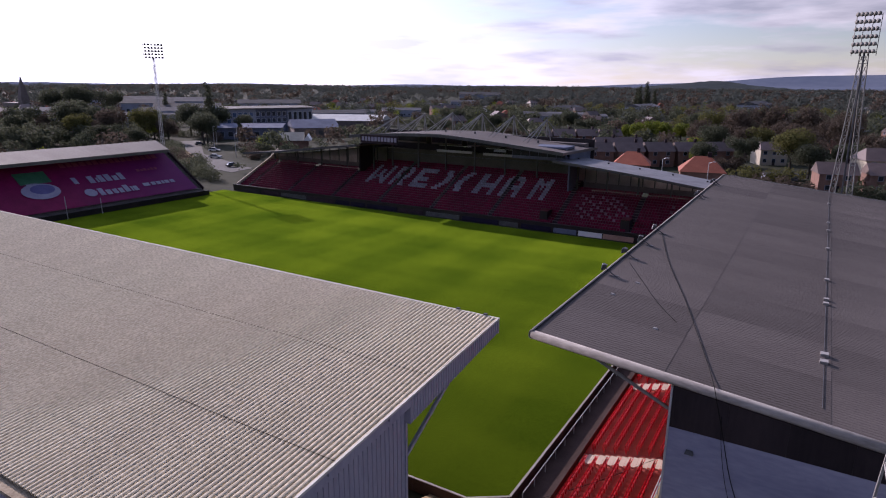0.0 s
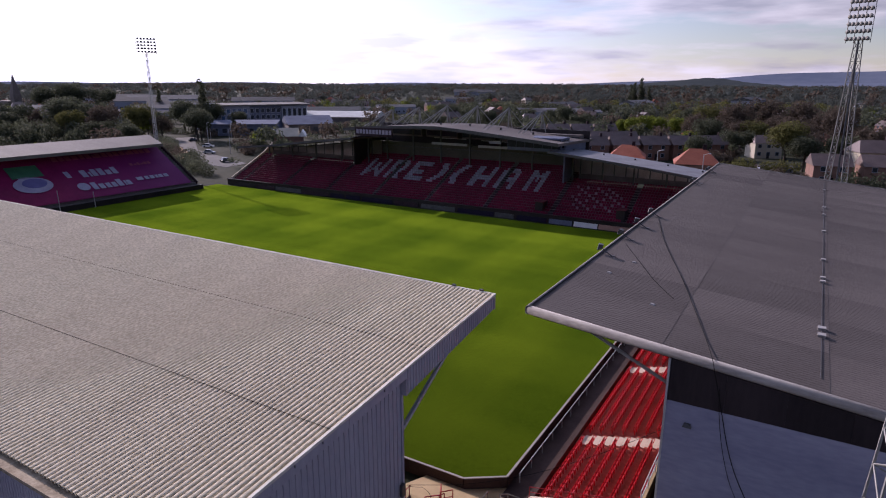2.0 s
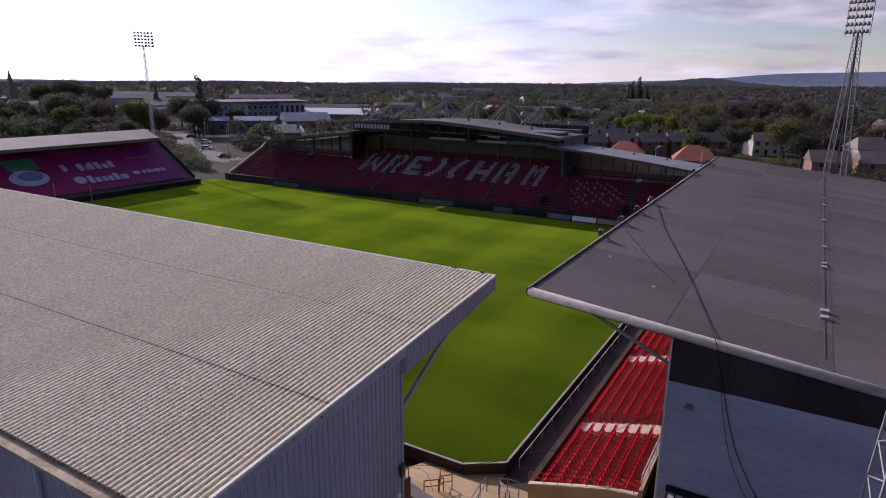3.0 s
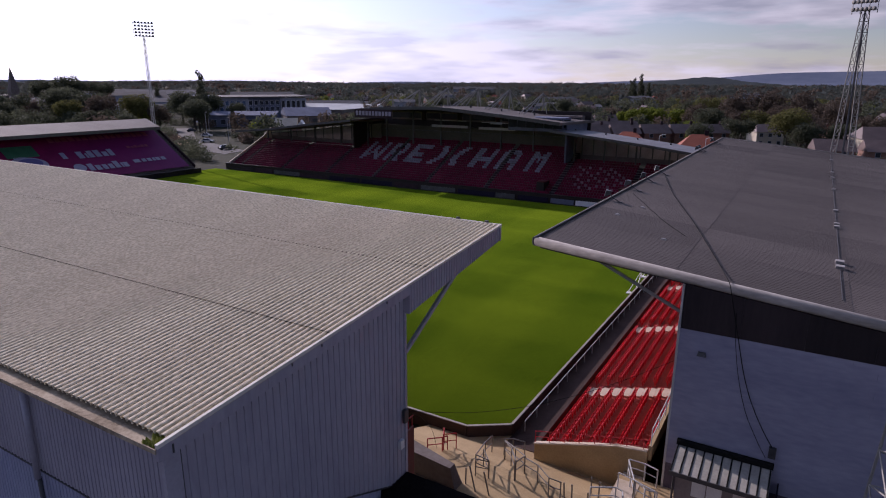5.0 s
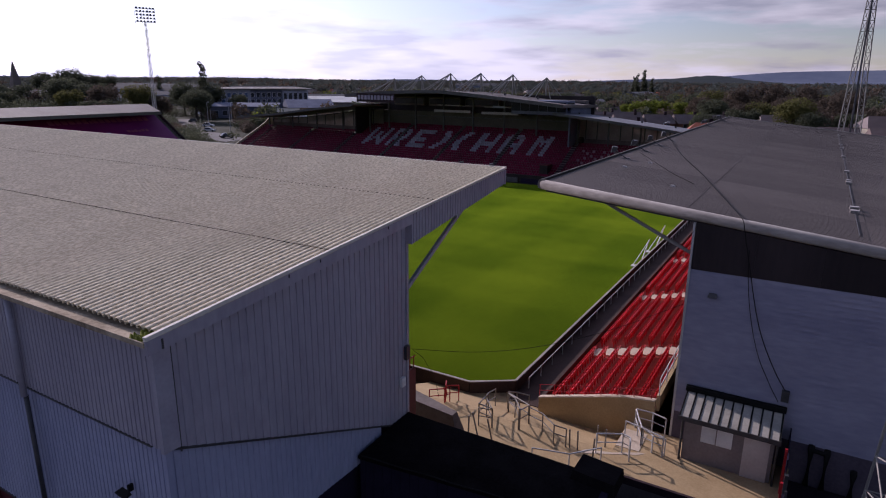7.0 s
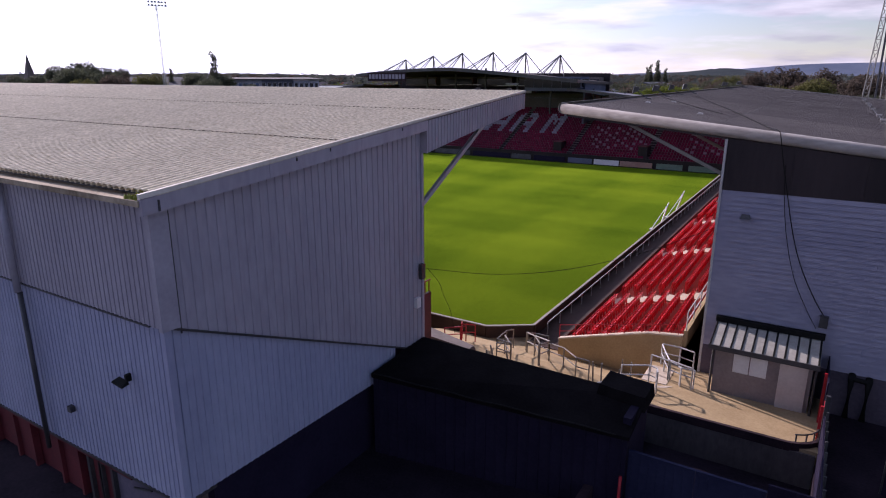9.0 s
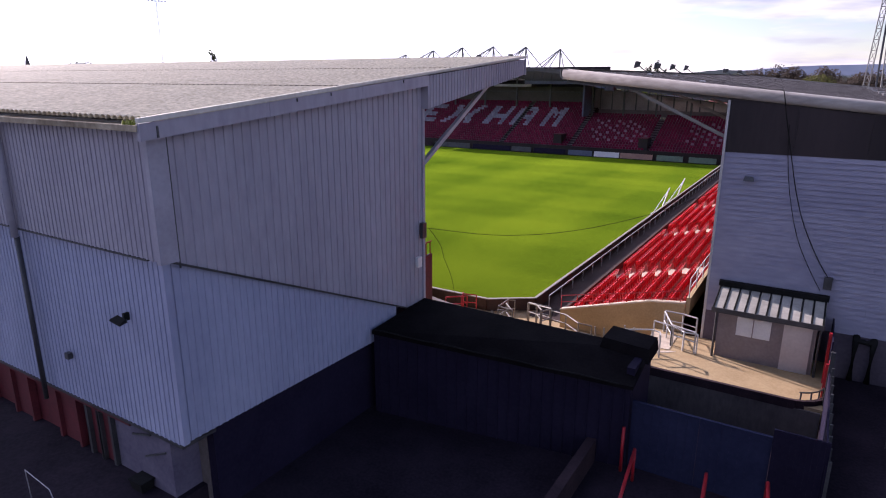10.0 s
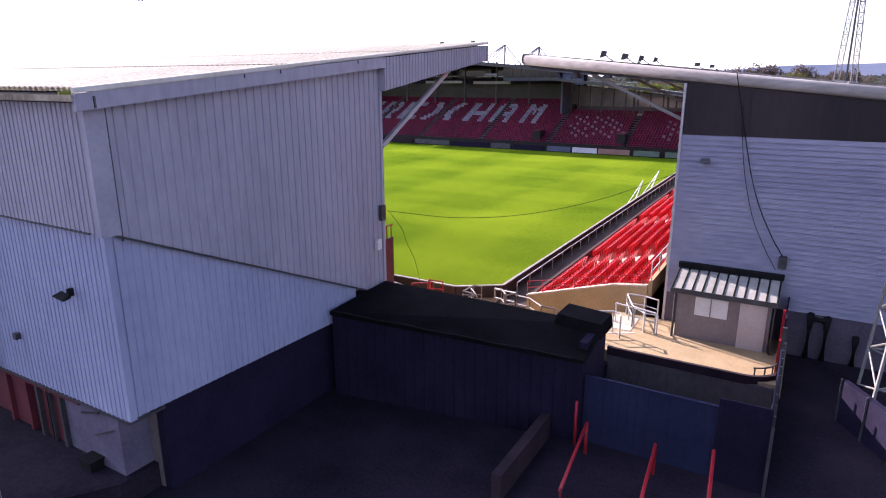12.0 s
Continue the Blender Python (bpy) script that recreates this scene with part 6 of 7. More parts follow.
single("block_wall", Geo().hexa([(-16.5, 23.0, 1.45), (-13.0, 22.7, 1.45), (-13.0, 23.5, 1.45), (-16.5, 24.3, 1.45), (-16.5, 23.2, 2.6), (-13.4, 22.9, 2.55), (-13.4, 23.35, 2.55), (-16.5, 24.1, 2.6)]), TERRACE, "dark grey block wall at the edge of the concourse", "wall")


# ---- trees ----
def leaf_cloud(rng, blobs, n, size):
    """Many small folded leaf clumps on the skin of overlapping blobs."""
    g = Geo()
    weights = [b[3] * b[3] for b in blobs]
    for _ in range(n):
        bx, by, bz, br = rng.choices(blobs, weights)[0]
        d = Vector((rng.gauss(0, 1), rng.gauss(0, 1), rng.gauss(0, 0.9))).normalized()
        p = Vector((bx, by, bz)) + d * br * rng.uniform(0.62, 1.08)
        u = Vector((rng.gauss(0, 1), rng.gauss(0, 1), rng.gauss(0, 0.6))).normalized()
        v = u.cross(d + Vector((rng.gauss(0, 0.6), rng.gauss(0, 0.6), 0.3))).normalized()
        s = size * rng.uniform(0.6, 1.4)
        fold = d * s * 0.35
        g.faces([p - u * s, p - v * s * 0.8 + fold, p + u * s, p + v * s * 0.8 + fold], [(0, 1, 2), (0, 2, 3)])
    return g


def tree_proto(seed, kind, skin, label):
    rng = random.Random(seed)
    t = thing("tree", 0, 0, 0, label, "tree")
    trunk = Geo().tube([(0, 0, -0.1), (0.1, 0.05, 1.6), (0.05, 0.1, 3.6), (0.15, 0.0, 5.5)], 0.34, 8, r2=0.12)
    for k in range(6):
        a = k * math.tau / 6 + rng.uniform(-0.3, 0.3)
        z = rng.uniform(2.4, 4.6)
        trunk.tube([(0.05, 0.05, z), (1.1 * math.cos(a), 1.1 * math.sin(a), z + 1.3), (2.2 * math.cos(a), 2.2 * math.sin(a), z + 2.2)], 0.12, 5, r2=0.03)
    part("trunk", trunk, BARK, t)
    if kind == "round":
        blobs = [(0, 0, 6.2, 2.6)] + [(2.3 * math.cos(a) * rng.uniform(0.6, 1.1), 2.3 * math.sin(a) * rng.uniform(0.6, 1.1), rng.uniform(4.2, 7.2), rng.uniform(1.3, 2.1)) for a in np.linspace(0, math.tau, 10)[:-1]]
        g = leaf_cloud(rng, blobs, 3400, 0.20)
    elif kind == "tall":
        blobs = [(rng.uniform(-0.4, 0.4), rng.uniform(-0.4, 0.4), 1.9 + k * 0.72, 1.55 - 0.075 * k) for k in range(15)]
        g = leaf_cloud(rng, blobs, 3000, 0.19)
    else:
        blobs = [(rng.uniform(-2.6, 2.6), rng.uniform(-2.6, 2.6), rng.uniform(3.4, 7.0), rng.uniform(0.9, 1.7)) for k in range(16)]
        g = leaf_cloud(rng, blobs, 3000, 0.18)
    part("crown", g, skin, t)
    return t


PROTO = {
    "bright": tree_proto(1, "round", LEAF_BRIGHT, "broad tree with bright yellow-green leaves"),
    "dark": tree_proto(2, "round", LEAF, "broad tree with dense dark green leaves"),
    "loose": tree_proto(3, "loose", LEAF, "open-crowned dark green tree"),
    "brown": tree_proto(4, "loose", LEAF_BROWN, "open-crowned tree turning brown"),
    "olive": tree_proto(6, "round", LEAF_OLIVE, "broad olive-yellow tree beginning to turn"),
    "tall": tree_proto(5, "tall", LEAF, "slender tall dark tree"),
}
FIRST = set()


def plant(kind, x, y, scale, turn=0.0, z=0.0):
    m = Matrix.Translation((x, y, z - 0.05)) @ Matrix.Rotation(turn, 4, "Z") @ Matrix.Diagonal((scale, scale, scale * 1.0, 1))
    if kind not in FIRST:
        FIRST.add(kind)
        PROTO[kind].matrix_basis = m
        return PROTO[kind]
    ob = PROTO[kind].copy()
    scene.collection.objects.link(ob)
    ob.matrix_basis = m
    for c in PROTO[kind].children:
        o = c.copy()
        scene.collection.objects.link(o)
        o.parent = ob
    return ob


SPOTS = [("bright", -74, 296, 1.1), ("bright", -68, 300, 1.2), ("bright", -62, 298, 1.15), ("bright", -56, 304, 1.1), ("bright", -80, 300, 0.95), ("olive", -50, 300, 1.0), ("dark", -55, 345, 1.5), ("dark", -34, 250, 1.45), ("bright", -40, 246, 0.9),
         ("olive", -7, 214, 1.6), ("dark", -2, 209, 1.2), ("brown", -2, 224, 1.3), ("dark", 6, 226, 1.1), ("brown", -24, 262, 1.4), ("brown", -14, 290, 1.6), ("brown", 2, 300, 1.7), ("brown", -34, 330, 1.7),
         ("loose", 22, 250, 1.4), ("dark", 30, 236, 1.4), ("brown", 14, 262, 1.3), ("loose", -100, 300, 1.3), ("dark", -118, 330, 1.5), ("loose", -130, 345, 1.3),
         ("dark", -257, 200, 1.5), ("dark", -270, 204, 1.9), ("tall", -268, 214, 2.1), ("dark", -262, 214, 1.75), ("dark", -252, 222, 1.25), ("tall", -236, 205, 0.9), ("loose", -278, 165, 2.0), ("brown", -266, 160, 1.9), ("olive", -256, 170, 1.75), ("brown", -246, 174, 1.35), ("dark", -288, 156, 2.05),
         ("bright", -262, 178, 1.2), ("loose", -318, 150, 1.9), ("dark", -306, 142, 1.4), ("dark", -300, 165, 2.1), ("brown", -330, 165, 1.5), ("loose", -250, 150, 1.2), ("dark", -232, 150, 1.0),
         ("tall", -160, 640, 2.1), ("tall", -155, 648, 2.4), ("tall", -166, 652, 1.9), ("tall", -424, 300, 1.6), ("tall", -150, 660, 1.8), ("dark", -190, 330, 1.4), ("loose", -205, 345, 1.5), ("dark", -150, 300, 1.3), ("loose", -165, 275, 1.1),
         ("brown", -118, 255, 1.0), ("loose", -128, 240, 1.0), ("loose", -108, 232, 0.9), ("dark", -32, 212, 1.05), ("bright", -33, 214, 0.8), ("brown", -8, 262, 1.7), ("brown", -44, 280, 1.6), ("brown", 8, 280, 1.8), ("brown", 26, 205, 1.3), ("loose", 40, 220, 1.5), ("dark", -92, 268, 1.0), ("olive", -270, 148, 1.5), ("olive", -20, 262, 1.3), ("brown", 18, 246, 1.4), ("olive", 34, 262, 1.5), ("brown", -4, 250, 1.5), ("loose", -22, 226, 1.3), ("brown", -32, 300, 2.1), ("brown", -20, 312, 2.3), ("brown", -6, 318, 2.2), ("brown", 8, 322, 2.0), ("olive", -44, 312, 1.7), ("dark", -472, 244, 2.5), ("dark", -454, 254, 2.8), ("loose", -438, 264, 2.6), ("dark", -228, 178, 1.6), ("dark", -233, 184, 1.4)]
for i, (kind, x, y, s) in enumerate(SPOTS):
    plant(kind, x, y, s, i * 1.7)

# hedge by the corner of the ground
rng = random.Random(8)
blobs = [(-176 + i * 1.7 + rng.uniform(-0.8, 0.8), 121.0 - i * 0.40 + rng.uniform(-2.5, 2.0), rng.uniform(1.0, 2.8), rng.uniform(1.6, 2.6)) for i in range(22)]
single("hedge", leaf_cloud(rng, blobs, 5000, 0.22), LEAF, "dark green overgrown hedge beside the covered terrace", "hedge", kind="stuff")
for k, (ax, ay, bx, by) in enumerate(((-62, 166, -36, 169), (-18, 176, 2, 178), (-20, 196, -2, 203), (6, 176, 36, 184), (-30, 200, -22, 232), (4, 200, 40, 212), (-70, 176, -58, 182))):
    n = int(math.hypot(bx - ax, by - ay) / 1.1)
    blobs = [(ax + (bx - ax) * i / n + rng.uniform(-2.0, 2.0), ay + (by - ay) * i / n + rng.uniform(-2.5, 2.5), rng.uniform(0.8, 2.6), rng.uniform(1.2, 2.3)) for i in range(n)]
    single("garden_shrubs", leaf_cloud(rng, blobs, 120 * n, 0.26), (LEAF, LEAF_BROWN, LEAF_OLIVE)[k % 3], "tangled garden shrubs between the houses", "shrubs", kind="stuff")

for k, (ax, ay, bx, by) in enumerate(((-286, 196, -244, 206), (-252, 206, -236, 190), (-228, 160, -188, 136), (-188, 168, -168, 152), (-150, 150, -178, 178), (-290, 150, -240, 160), (-226, 160, -200, 146), (-196, 141, -172, 128), (-176, 134, -160, 124))):
    n = int(math.hypot(bx - ax, by - ay) / 1.6)
    blobs = [(ax + (bx - ax) * i / n + rng.uniform(-1.5, 1.5), ay + (by - ay) * i / n + rng.uniform(-1.5, 1.5), rng.uniform(0.9, 2.2), rng.uniform(1.3, 2.4)) for i in range(n)]
    single("hedge", leaf_cloud(rng, blobs, 130 * n, 0.24), LEAF if k % 2 == 0 else LEAF_BROWN, "overgrown dark green hedge in the town" if k % 2 == 0 else "brownish overgrown hedge in the town", "hedge", kind="stuff")

for k, (ax, ay, bx, by) in enumerate(((-310, 138, -244, 146), (-330, 172, -262, 186), (-300, 120, -262, 132), (-355, 190, -300, 214), (-345, 240, -300, 262))):
    n = int(math.hypot(bx - ax, by - ay) / 2.6)
    blobs = [(ax + (bx - ax) * i / n + rng.uniform(-4, 4), ay + (by - ay) * i / n + rng.uniform(-4, 4), rng.uniform(2.0, 6.5), rng.uniform(2.4, 3.8)) for i in range(n)]
    single("tree_belt", leaf_cloud(rng, blobs, 260 * n, 0.36), LEAF, "dense belt of dark green trees beyond the terrace", "trees", kind="stuff")

# far woods, in three tints
KEEP = [(x, y, 9 * s) for _, x, y, s in SPOTS] + [(-258, 247, 32), (-236, 212, 20), (-226, 244, 20), (-238, 284, 28), (-188, 190, 14), (-505, 360, 30), (-572, 362, 30), (-55, 212, 48), (-27, 183, 16), (-48, 190, 14), (-15, 243, 12), (14, 212, 14), (-165, 436, 34), (-386, 687, 30), (-200, 152, 18), (-168, 134, 20), (-228, 176, 12), (-365, 208, 22), (-330, 232, 16), (-415, 313, 24), (-350, 300, 18), (-300, 300, 16), (-440, 235, 22), (-290, 340, 18), (-195, 524, 20), (-147, 602, 20)]


def woods(name, seed, count, r0, r1, quads, skin, label, size=(3.2, 6.5)):
    rng = np.random.default_rng(seed)
    rnd = random.Random(seed)
    base = leaf_cloud(rnd, [(0, 0, 0, 0.75)] + [(0.5 * math.cos(a), 0.5 * math.sin(a), rnd.uniform(-0.3, 0.4), rnd.uniform(0.35, 0.55)) for a in np.linspace(0, math.tau, 8)[:-1]], quads, 0.12 if quads > 100 else 0.17 if quads > 50 else 0.26)
    v0, f0 = np.array([tuple(p) for p in base.v]), np.array(base.f)
    vs, fs, n = [], [], 0
    while n < count:
        r = math.sqrt(rng.uniform(r0 * r0, r1 * r1))
        a = math.radians(rng.uniform(-24, 96))
        x, y = -r * math.sin(a), r * math.cos(a)
        if noise.noise((x * 0.006, y * 0.006, seed)) < -0.12 and rng.uniform() < 0.75:
            continue
        if any((x - kx) ** 2 + (y - ky) ** 2 < kr * kr for kx, ky, kr in KEEP) or (y < 175 and -148 < x < 40) or (y < 112 and x > -175):
            continue
        s = rng.uniform(*size)
        t = rng.uniform(0, math.tau)
        c, d = math.cos(t), math.sin(t)
        zz = 0.0
        if r > 400:
            zz = max(0.0, (noise.noise((x * 0.0011, y * 0.0011, 3.1)) + 0.25) * min(1.0, (r - 400) / 1500) * 14)
        p = v0 * (s, s, s * rng.uniform(0.85, 1.25))
        p = np.stack([p[:, 0] * c - p[:, 1] * d + x, p[:, 0] * d + p[:, 1] * c + y, p[:, 2] + zz + s * 0.95], 1)
        fs.append(f0 + n * len(v0))
        vs.append(p)
        n += 1
    me = bpy.data.meshes.new(name)
    me.from_pydata(np.concatenate(vs).tolist(), [], np.concatenate(fs).tolist())
    me.materials.append(skin)
    return tagged(new(name, me), label, "trees", kind="stuff")


woods("woodland", 21, 900, 215, 620, 230, LEAF, "dark green trees spread through the town", (2.6, 6.0))
woods("woodland", 28, 620, 420, 900, 120, LEAF_HAZED, "trees spread through the outer town, leaves greyed for haze", (3.0, 6.5))
woods("woodland", 29, 200, 230, 700, 200, LEAF_OLIVE, "olive trees spread through the town", (2.6, 5.5))
woods("woodland", 22, 520, 230, 900, 200, LEAF_BROWN, "brownish autumn trees spread through the town", (2.6, 6.0))
woods("woodland", 23, 150, 230, 800, 200, LEAF_BRIGHT, "lighter green trees spread through the town", (2.0, 4.5))
woods("shrubs", 26, 900, 150, 420, 64, LEAF, "dark green shrubs and hedges between the houses", (1.0, 2.4))
woods("shrubs", 27, 260, 150, 420, 64, LEAF_BROWN, "brownish shrubs between the houses", (1.0, 2.2))
woods("far_woodland", 24, 6200, 700, 3500, 72, LEAF_HAZED, "distant tree belts towards the horizon, leaves greyed for haze", (5.0, 9.5))
woods("far_woodland", 25, 1200, 760, 2600, 44, LEAF_BROWN, "brownish distant tree belts", (5.0, 9.0))

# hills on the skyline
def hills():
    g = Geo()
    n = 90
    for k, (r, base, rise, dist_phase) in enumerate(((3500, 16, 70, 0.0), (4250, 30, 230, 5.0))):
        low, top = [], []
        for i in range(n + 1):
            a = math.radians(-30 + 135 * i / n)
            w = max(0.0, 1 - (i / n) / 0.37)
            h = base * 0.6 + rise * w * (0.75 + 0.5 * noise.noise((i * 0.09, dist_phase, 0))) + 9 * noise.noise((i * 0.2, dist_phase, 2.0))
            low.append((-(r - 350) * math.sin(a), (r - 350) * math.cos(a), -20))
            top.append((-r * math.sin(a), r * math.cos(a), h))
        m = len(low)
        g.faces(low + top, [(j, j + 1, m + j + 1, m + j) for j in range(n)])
    return tagged(new("hills", g.mesh("hills", HILL_HAZED, True)), "low hills along the horizon, tinted blue-grey for haze", "hills", kind="structure")


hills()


def ridge():
    """A low wooded ridge in front of the hills."""
    n, low, top = 40, [], []
    for i in range(n + 1):
        u = i / n
        a = math.radians(15.5 - 14.5 * u)
        h = 43 * math.sin(math.pi * u) ** 0.7 * (0.85 + 0.3 * noise.noise((u * 4.0, 1.0, 0.5))) + 3 * noise.noise((u * 30, 2.0, 0.0))
        low.append((-2500 * math.sin(a), 2500 * math.cos(a), -10))
        top.append((-2800 * math.sin(a), 2800 * math.cos(a), h))
    g = Geo().faces(low + top, [(j, j + 1, n + 2 + j, n + 1 + j) for j in range(n)])
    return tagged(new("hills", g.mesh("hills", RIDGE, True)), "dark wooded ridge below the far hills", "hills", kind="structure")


ridge()

# ---- houses and larger buildings ----
def house_proto(w, d, h, rise, wall_skin, roof_skin, label, hip=0.0, chimneys=1, name="house", storeys=2):
    t = thing(name, 0, 0, 0, label, "house")
    part("wall", Geo().box(-w / 2, -d / 2, -0.1, w / 2, d / 2, h), wall_skin, t)
    o = 0.35
    g = Geo().faces([(-w / 2 - o, -d / 2 - o, h - 0.1), (w / 2 + o, -d / 2 - o, h - 0.1), (w / 2 + o, d / 2 + o, h - 0.1), (-w / 2 - o, d / 2 + o, h - 0.1), (-w / 2 - o + hip, 0, h + rise), (w / 2 + o - hip, 0, h + rise)],
                    [(0, 1, 5, 4), (2, 3, 4, 5), (1, 2, 5), (3, 0, 4), (3, 2, 1, 0)])
    roof = part("roof", g, roof_skin, t)
    for k in range(chimneys):
        x = (-0.32 + 0.64 * k) * w if chimneys > 1 else 0.3 * w - hip * 0.4
        part("chimney", Geo().box(x - 0.4, -0.3, h + rise * 0.6, x + 0.4, 0.3, h + rise + 0.9), BRICK_DARK, roof)
    for side in (-1, 1):
        for s in range(storeys):
            for k in range(max(2, int(w / 3))):
                x = -w / 2 + (k + 0.5) * w / max(2, int(w / 3))
                y = side * d / 2
                win = part("window", Geo().box(x - 0.62, min(y, y + side * 0.06), 0.9 + s * 2.6, x + 0.62, max(y, y + side * 0.06), 2.2 + s * 2.6), OFFICE_WHITE, t)
                part("pane", Geo().box(x - 0.52, min(y + side * 0.06, y + side * 0.075), 1.0 + s * 2.6, x + 0.52, max(y + side * 0.06, y + side * 0.075), 2.1 + s * 2.6), GLASS_DARK, win)
    part("door", Geo().box(-0.45, -d / 2 - 0.07, 0, 0.45, -d / 2, 2.05), DARK_PANEL, t)
    return t


HOUSES = [house_proto(8.5, 7.5, 5.0, 2.6, BRICK_FAR, TILE_BROWN, "brick house with a brown tiled gable roof"),
          house_proto(9.0, 8.5, 3.6, 3.0, BRICK_FAR, TILE_RED, "brick house with an orange-red hipped roof", hip=3.2, storeys=1),
          house_proto(9.0, 8.0, 5.2, 2.4, RENDER_CREAM, TILE_BROWN, "cream rendered house with a brown tiled roof", hip=1.5),
          house_proto(26.0, 10.0, 4.6, 1.4, OFFICE_WHITE, SHED_ROOF, "low pale industrial shed with a metal roof", chimneys=0, name="shed", storeys=1)]
USED = set()


def put_house(k, x, y, turn, s=1.0):
    m = Matrix.Translation((x, y, 0)) @ Matrix.Rotation(radians(turn), 4, "Z") @ Matrix.Diagonal((s, s, s, 1))
    if k not in USED:
        USED.add(k)
        HOUSES[k].matrix_basis = m
        return
    made = {}
    for o in (HOUSES[k], *HOUSES[k].children_recursive):
        made[o] = o.copy()
        scene.collection.objects.link(made[o])
        made[o].parent = made.get(o.parent, o.parent)
        made[o].matrix_parent_inverse = o.matrix_parent_inverse
    made[HOUSES[k]].matrix_basis = m


for i in range(7):
    put_house(0, -80 + i * 8.3, 192 + i * 6.1, 36, 1.03)
for i in range(4):
    put_house(0, -104 + i * 8.3, 252 + i * 6.1, 36, 1.03)
put_house(1, -47, 186, 12, 1.1)
put_house(1, -26.5, 178, 12, 1.2)
put_house(2, -15, 243, 28, 1.0)
put_house(2, 15, 213, 20, 1.25)
put_house(2, 26, 226, 24, 1.1)
put_house(3, -172, 420, 36, 1.1)
put_house(3, -148, 448, 36, 1.0)
put_house(3, -190, 450, 30, 1.0)
put_house(3, -386, 687, 30, 1.2)
put_house(3, -60, 690, 80, 2.0)
put_house(3, -300, 430, 40, 1.2)
for x, y, t, s in ((-365, 208, 62, 1.5), (-415, 313, 50, 1.8), (-350, 300, 58, 1.3), (-147, 602, 80, 1.6), (-195, 524, 70, 1.5), (-440, 235, 65, 1.6), (-290, 340, 42, 1.4), (-420, 400, 48, 2.0), (-500, 330, 58, 2.0)):
    put_house(3, x, y, t, s)
for x, y, t, s in ((-572, 362, 58, 2.2), (-500, 360, 55, 2.2), (-398, 285, 56, 1.5), (-512, 398, 52, 1.2), (-196, 455, 2, 1.0), (-165, 452, 4, 1.1), (-465, 880, 28, 2.4), (-9, 204, 20, 0.34)):
    put_house(3, x, y, t, s)
for x, y, t in ((4, 186, 14), (15, 190, 14), (27, 194, 18), (-68, 229, 36), (-61, 234, 36)):
    put_house(0, x, y, t, 1.0)
rng = random.Random(31)
placed = [(-55, 212, 48), (-225, 225, 55), (-190, 190, 16), (-200, 150, 34), (-165, 130, 24), (-365, 208, 22), (-330, 232, 18), (-415, 313, 25), (-350, 300, 20), (-300, 300, 20), (-440, 235, 22), (-290, 340, 20), (-260, 330, 16)]
tries = 0
while len(placed) < 125 and tries < 4000:
    tries += 1
    left = rng.random() < 0.62
    a = math.radians(rng.uniform(38, 84) if left else rng.uniform(-18, 38))
    r = rng.uniform(290, 900) if left else rng.uniform(270, 800)
    x, y = -r * math.sin(a), r * math.cos(a)
    if any((x - px) ** 2 + (y - py) ** 2 < (pr + 9) ** 2 for px, py, pr in placed) or (y < 180 and x > -190):
        continue
    k = rng.choices((0, 1, 2, 3), (5, 2, 3, 4 if left else 2))[0]
    put_house(k, x, y, rng.choice((20, 36, 60, 110, 126)) + rng.uniform(-8, 8), rng.uniform(0.9, 1.2))
    placed.append((x, y, 15 if k == 3 else 7))

# white office block with glazed front
def turned(g, x, y, turn):
    m = Matrix.Translation((x, y, 0)) @ Matrix.Rotation(radians(turn), 4, "Z")
    g.v = [tuple(m @ Vector(p)) for p in g.v]
    return g


office = thing("office_block", -258, 246, 0, "white and blue modern office block with a flat overhanging roof", "office")
OX, OY, OT = -258, 247, 68
for x0, x1, y0, h, skin, label, tall in ((-25, -9, 0.0, 12.4, OFFICE_WHITE, "white clad wing", 2), (-9, 9, 1.2, 12.4, OFFICE_BLUE, "blue grey wing", 1), (9, 24, 0.4, 12.0, OFFICE_WHITE, "white wing with tall glazing", 3)):
    wing = part("wing", turned(Geo().box(x0, y0, 0, x1, 15, h), OX, OY, OT), skin, office, label)
    for k in range(int((x1 - x0) / 3)):
        xx = x0 + 0.6 + k * 3.0
        for lo, hi in ((6.2, 10.6),) if tall == 3 else ((5.4, 7.4), (8.6, 10.8)):
            win = part("window", turned(Geo().box(xx - 0.12, y0 - 0.1, lo - 0.12, xx + 1.92, y0, hi + 0.12), OX, OY, OT), BOARD_WHITE, wing, "white window surround")
            part("pane", turned(Geo().box(xx, y0 - 0.16, lo, xx + 1.8, y0 - 0.1, hi), OX, OY, OT), PANE_BLUE if tall == 2 else GLASS_DARK, win)
part("roof", turned(Geo().hexa([(-26, -2.2, 12.45), (25.5, -2.2, 12.45), (25.5, 16, 12.45), (-26, 16, 12.45), (-26, -2.2, 13.0), (25.5, -2.2, 13.0), (25.5, 16, 13.6), (-26, 16, 13.6)]), OX, OY, OT), OLD_ROOF, office, "grey flat overhanging roof")
part("plant_room", turned(Geo().box(-34, 4, 0, -25.1, 13, 13.6), OX, OY, OT), OFFICE_WHITE, office, "pale plant room")
lowb = thing("low_block", -236, 212, 0, "low blue grey block with a lean-to roof", "building")
part("wall", turned(Geo().box(-15, -5, 0, 15, 5, 5.2), -236, 212, 37), OFFICE_BLUE, lowb)
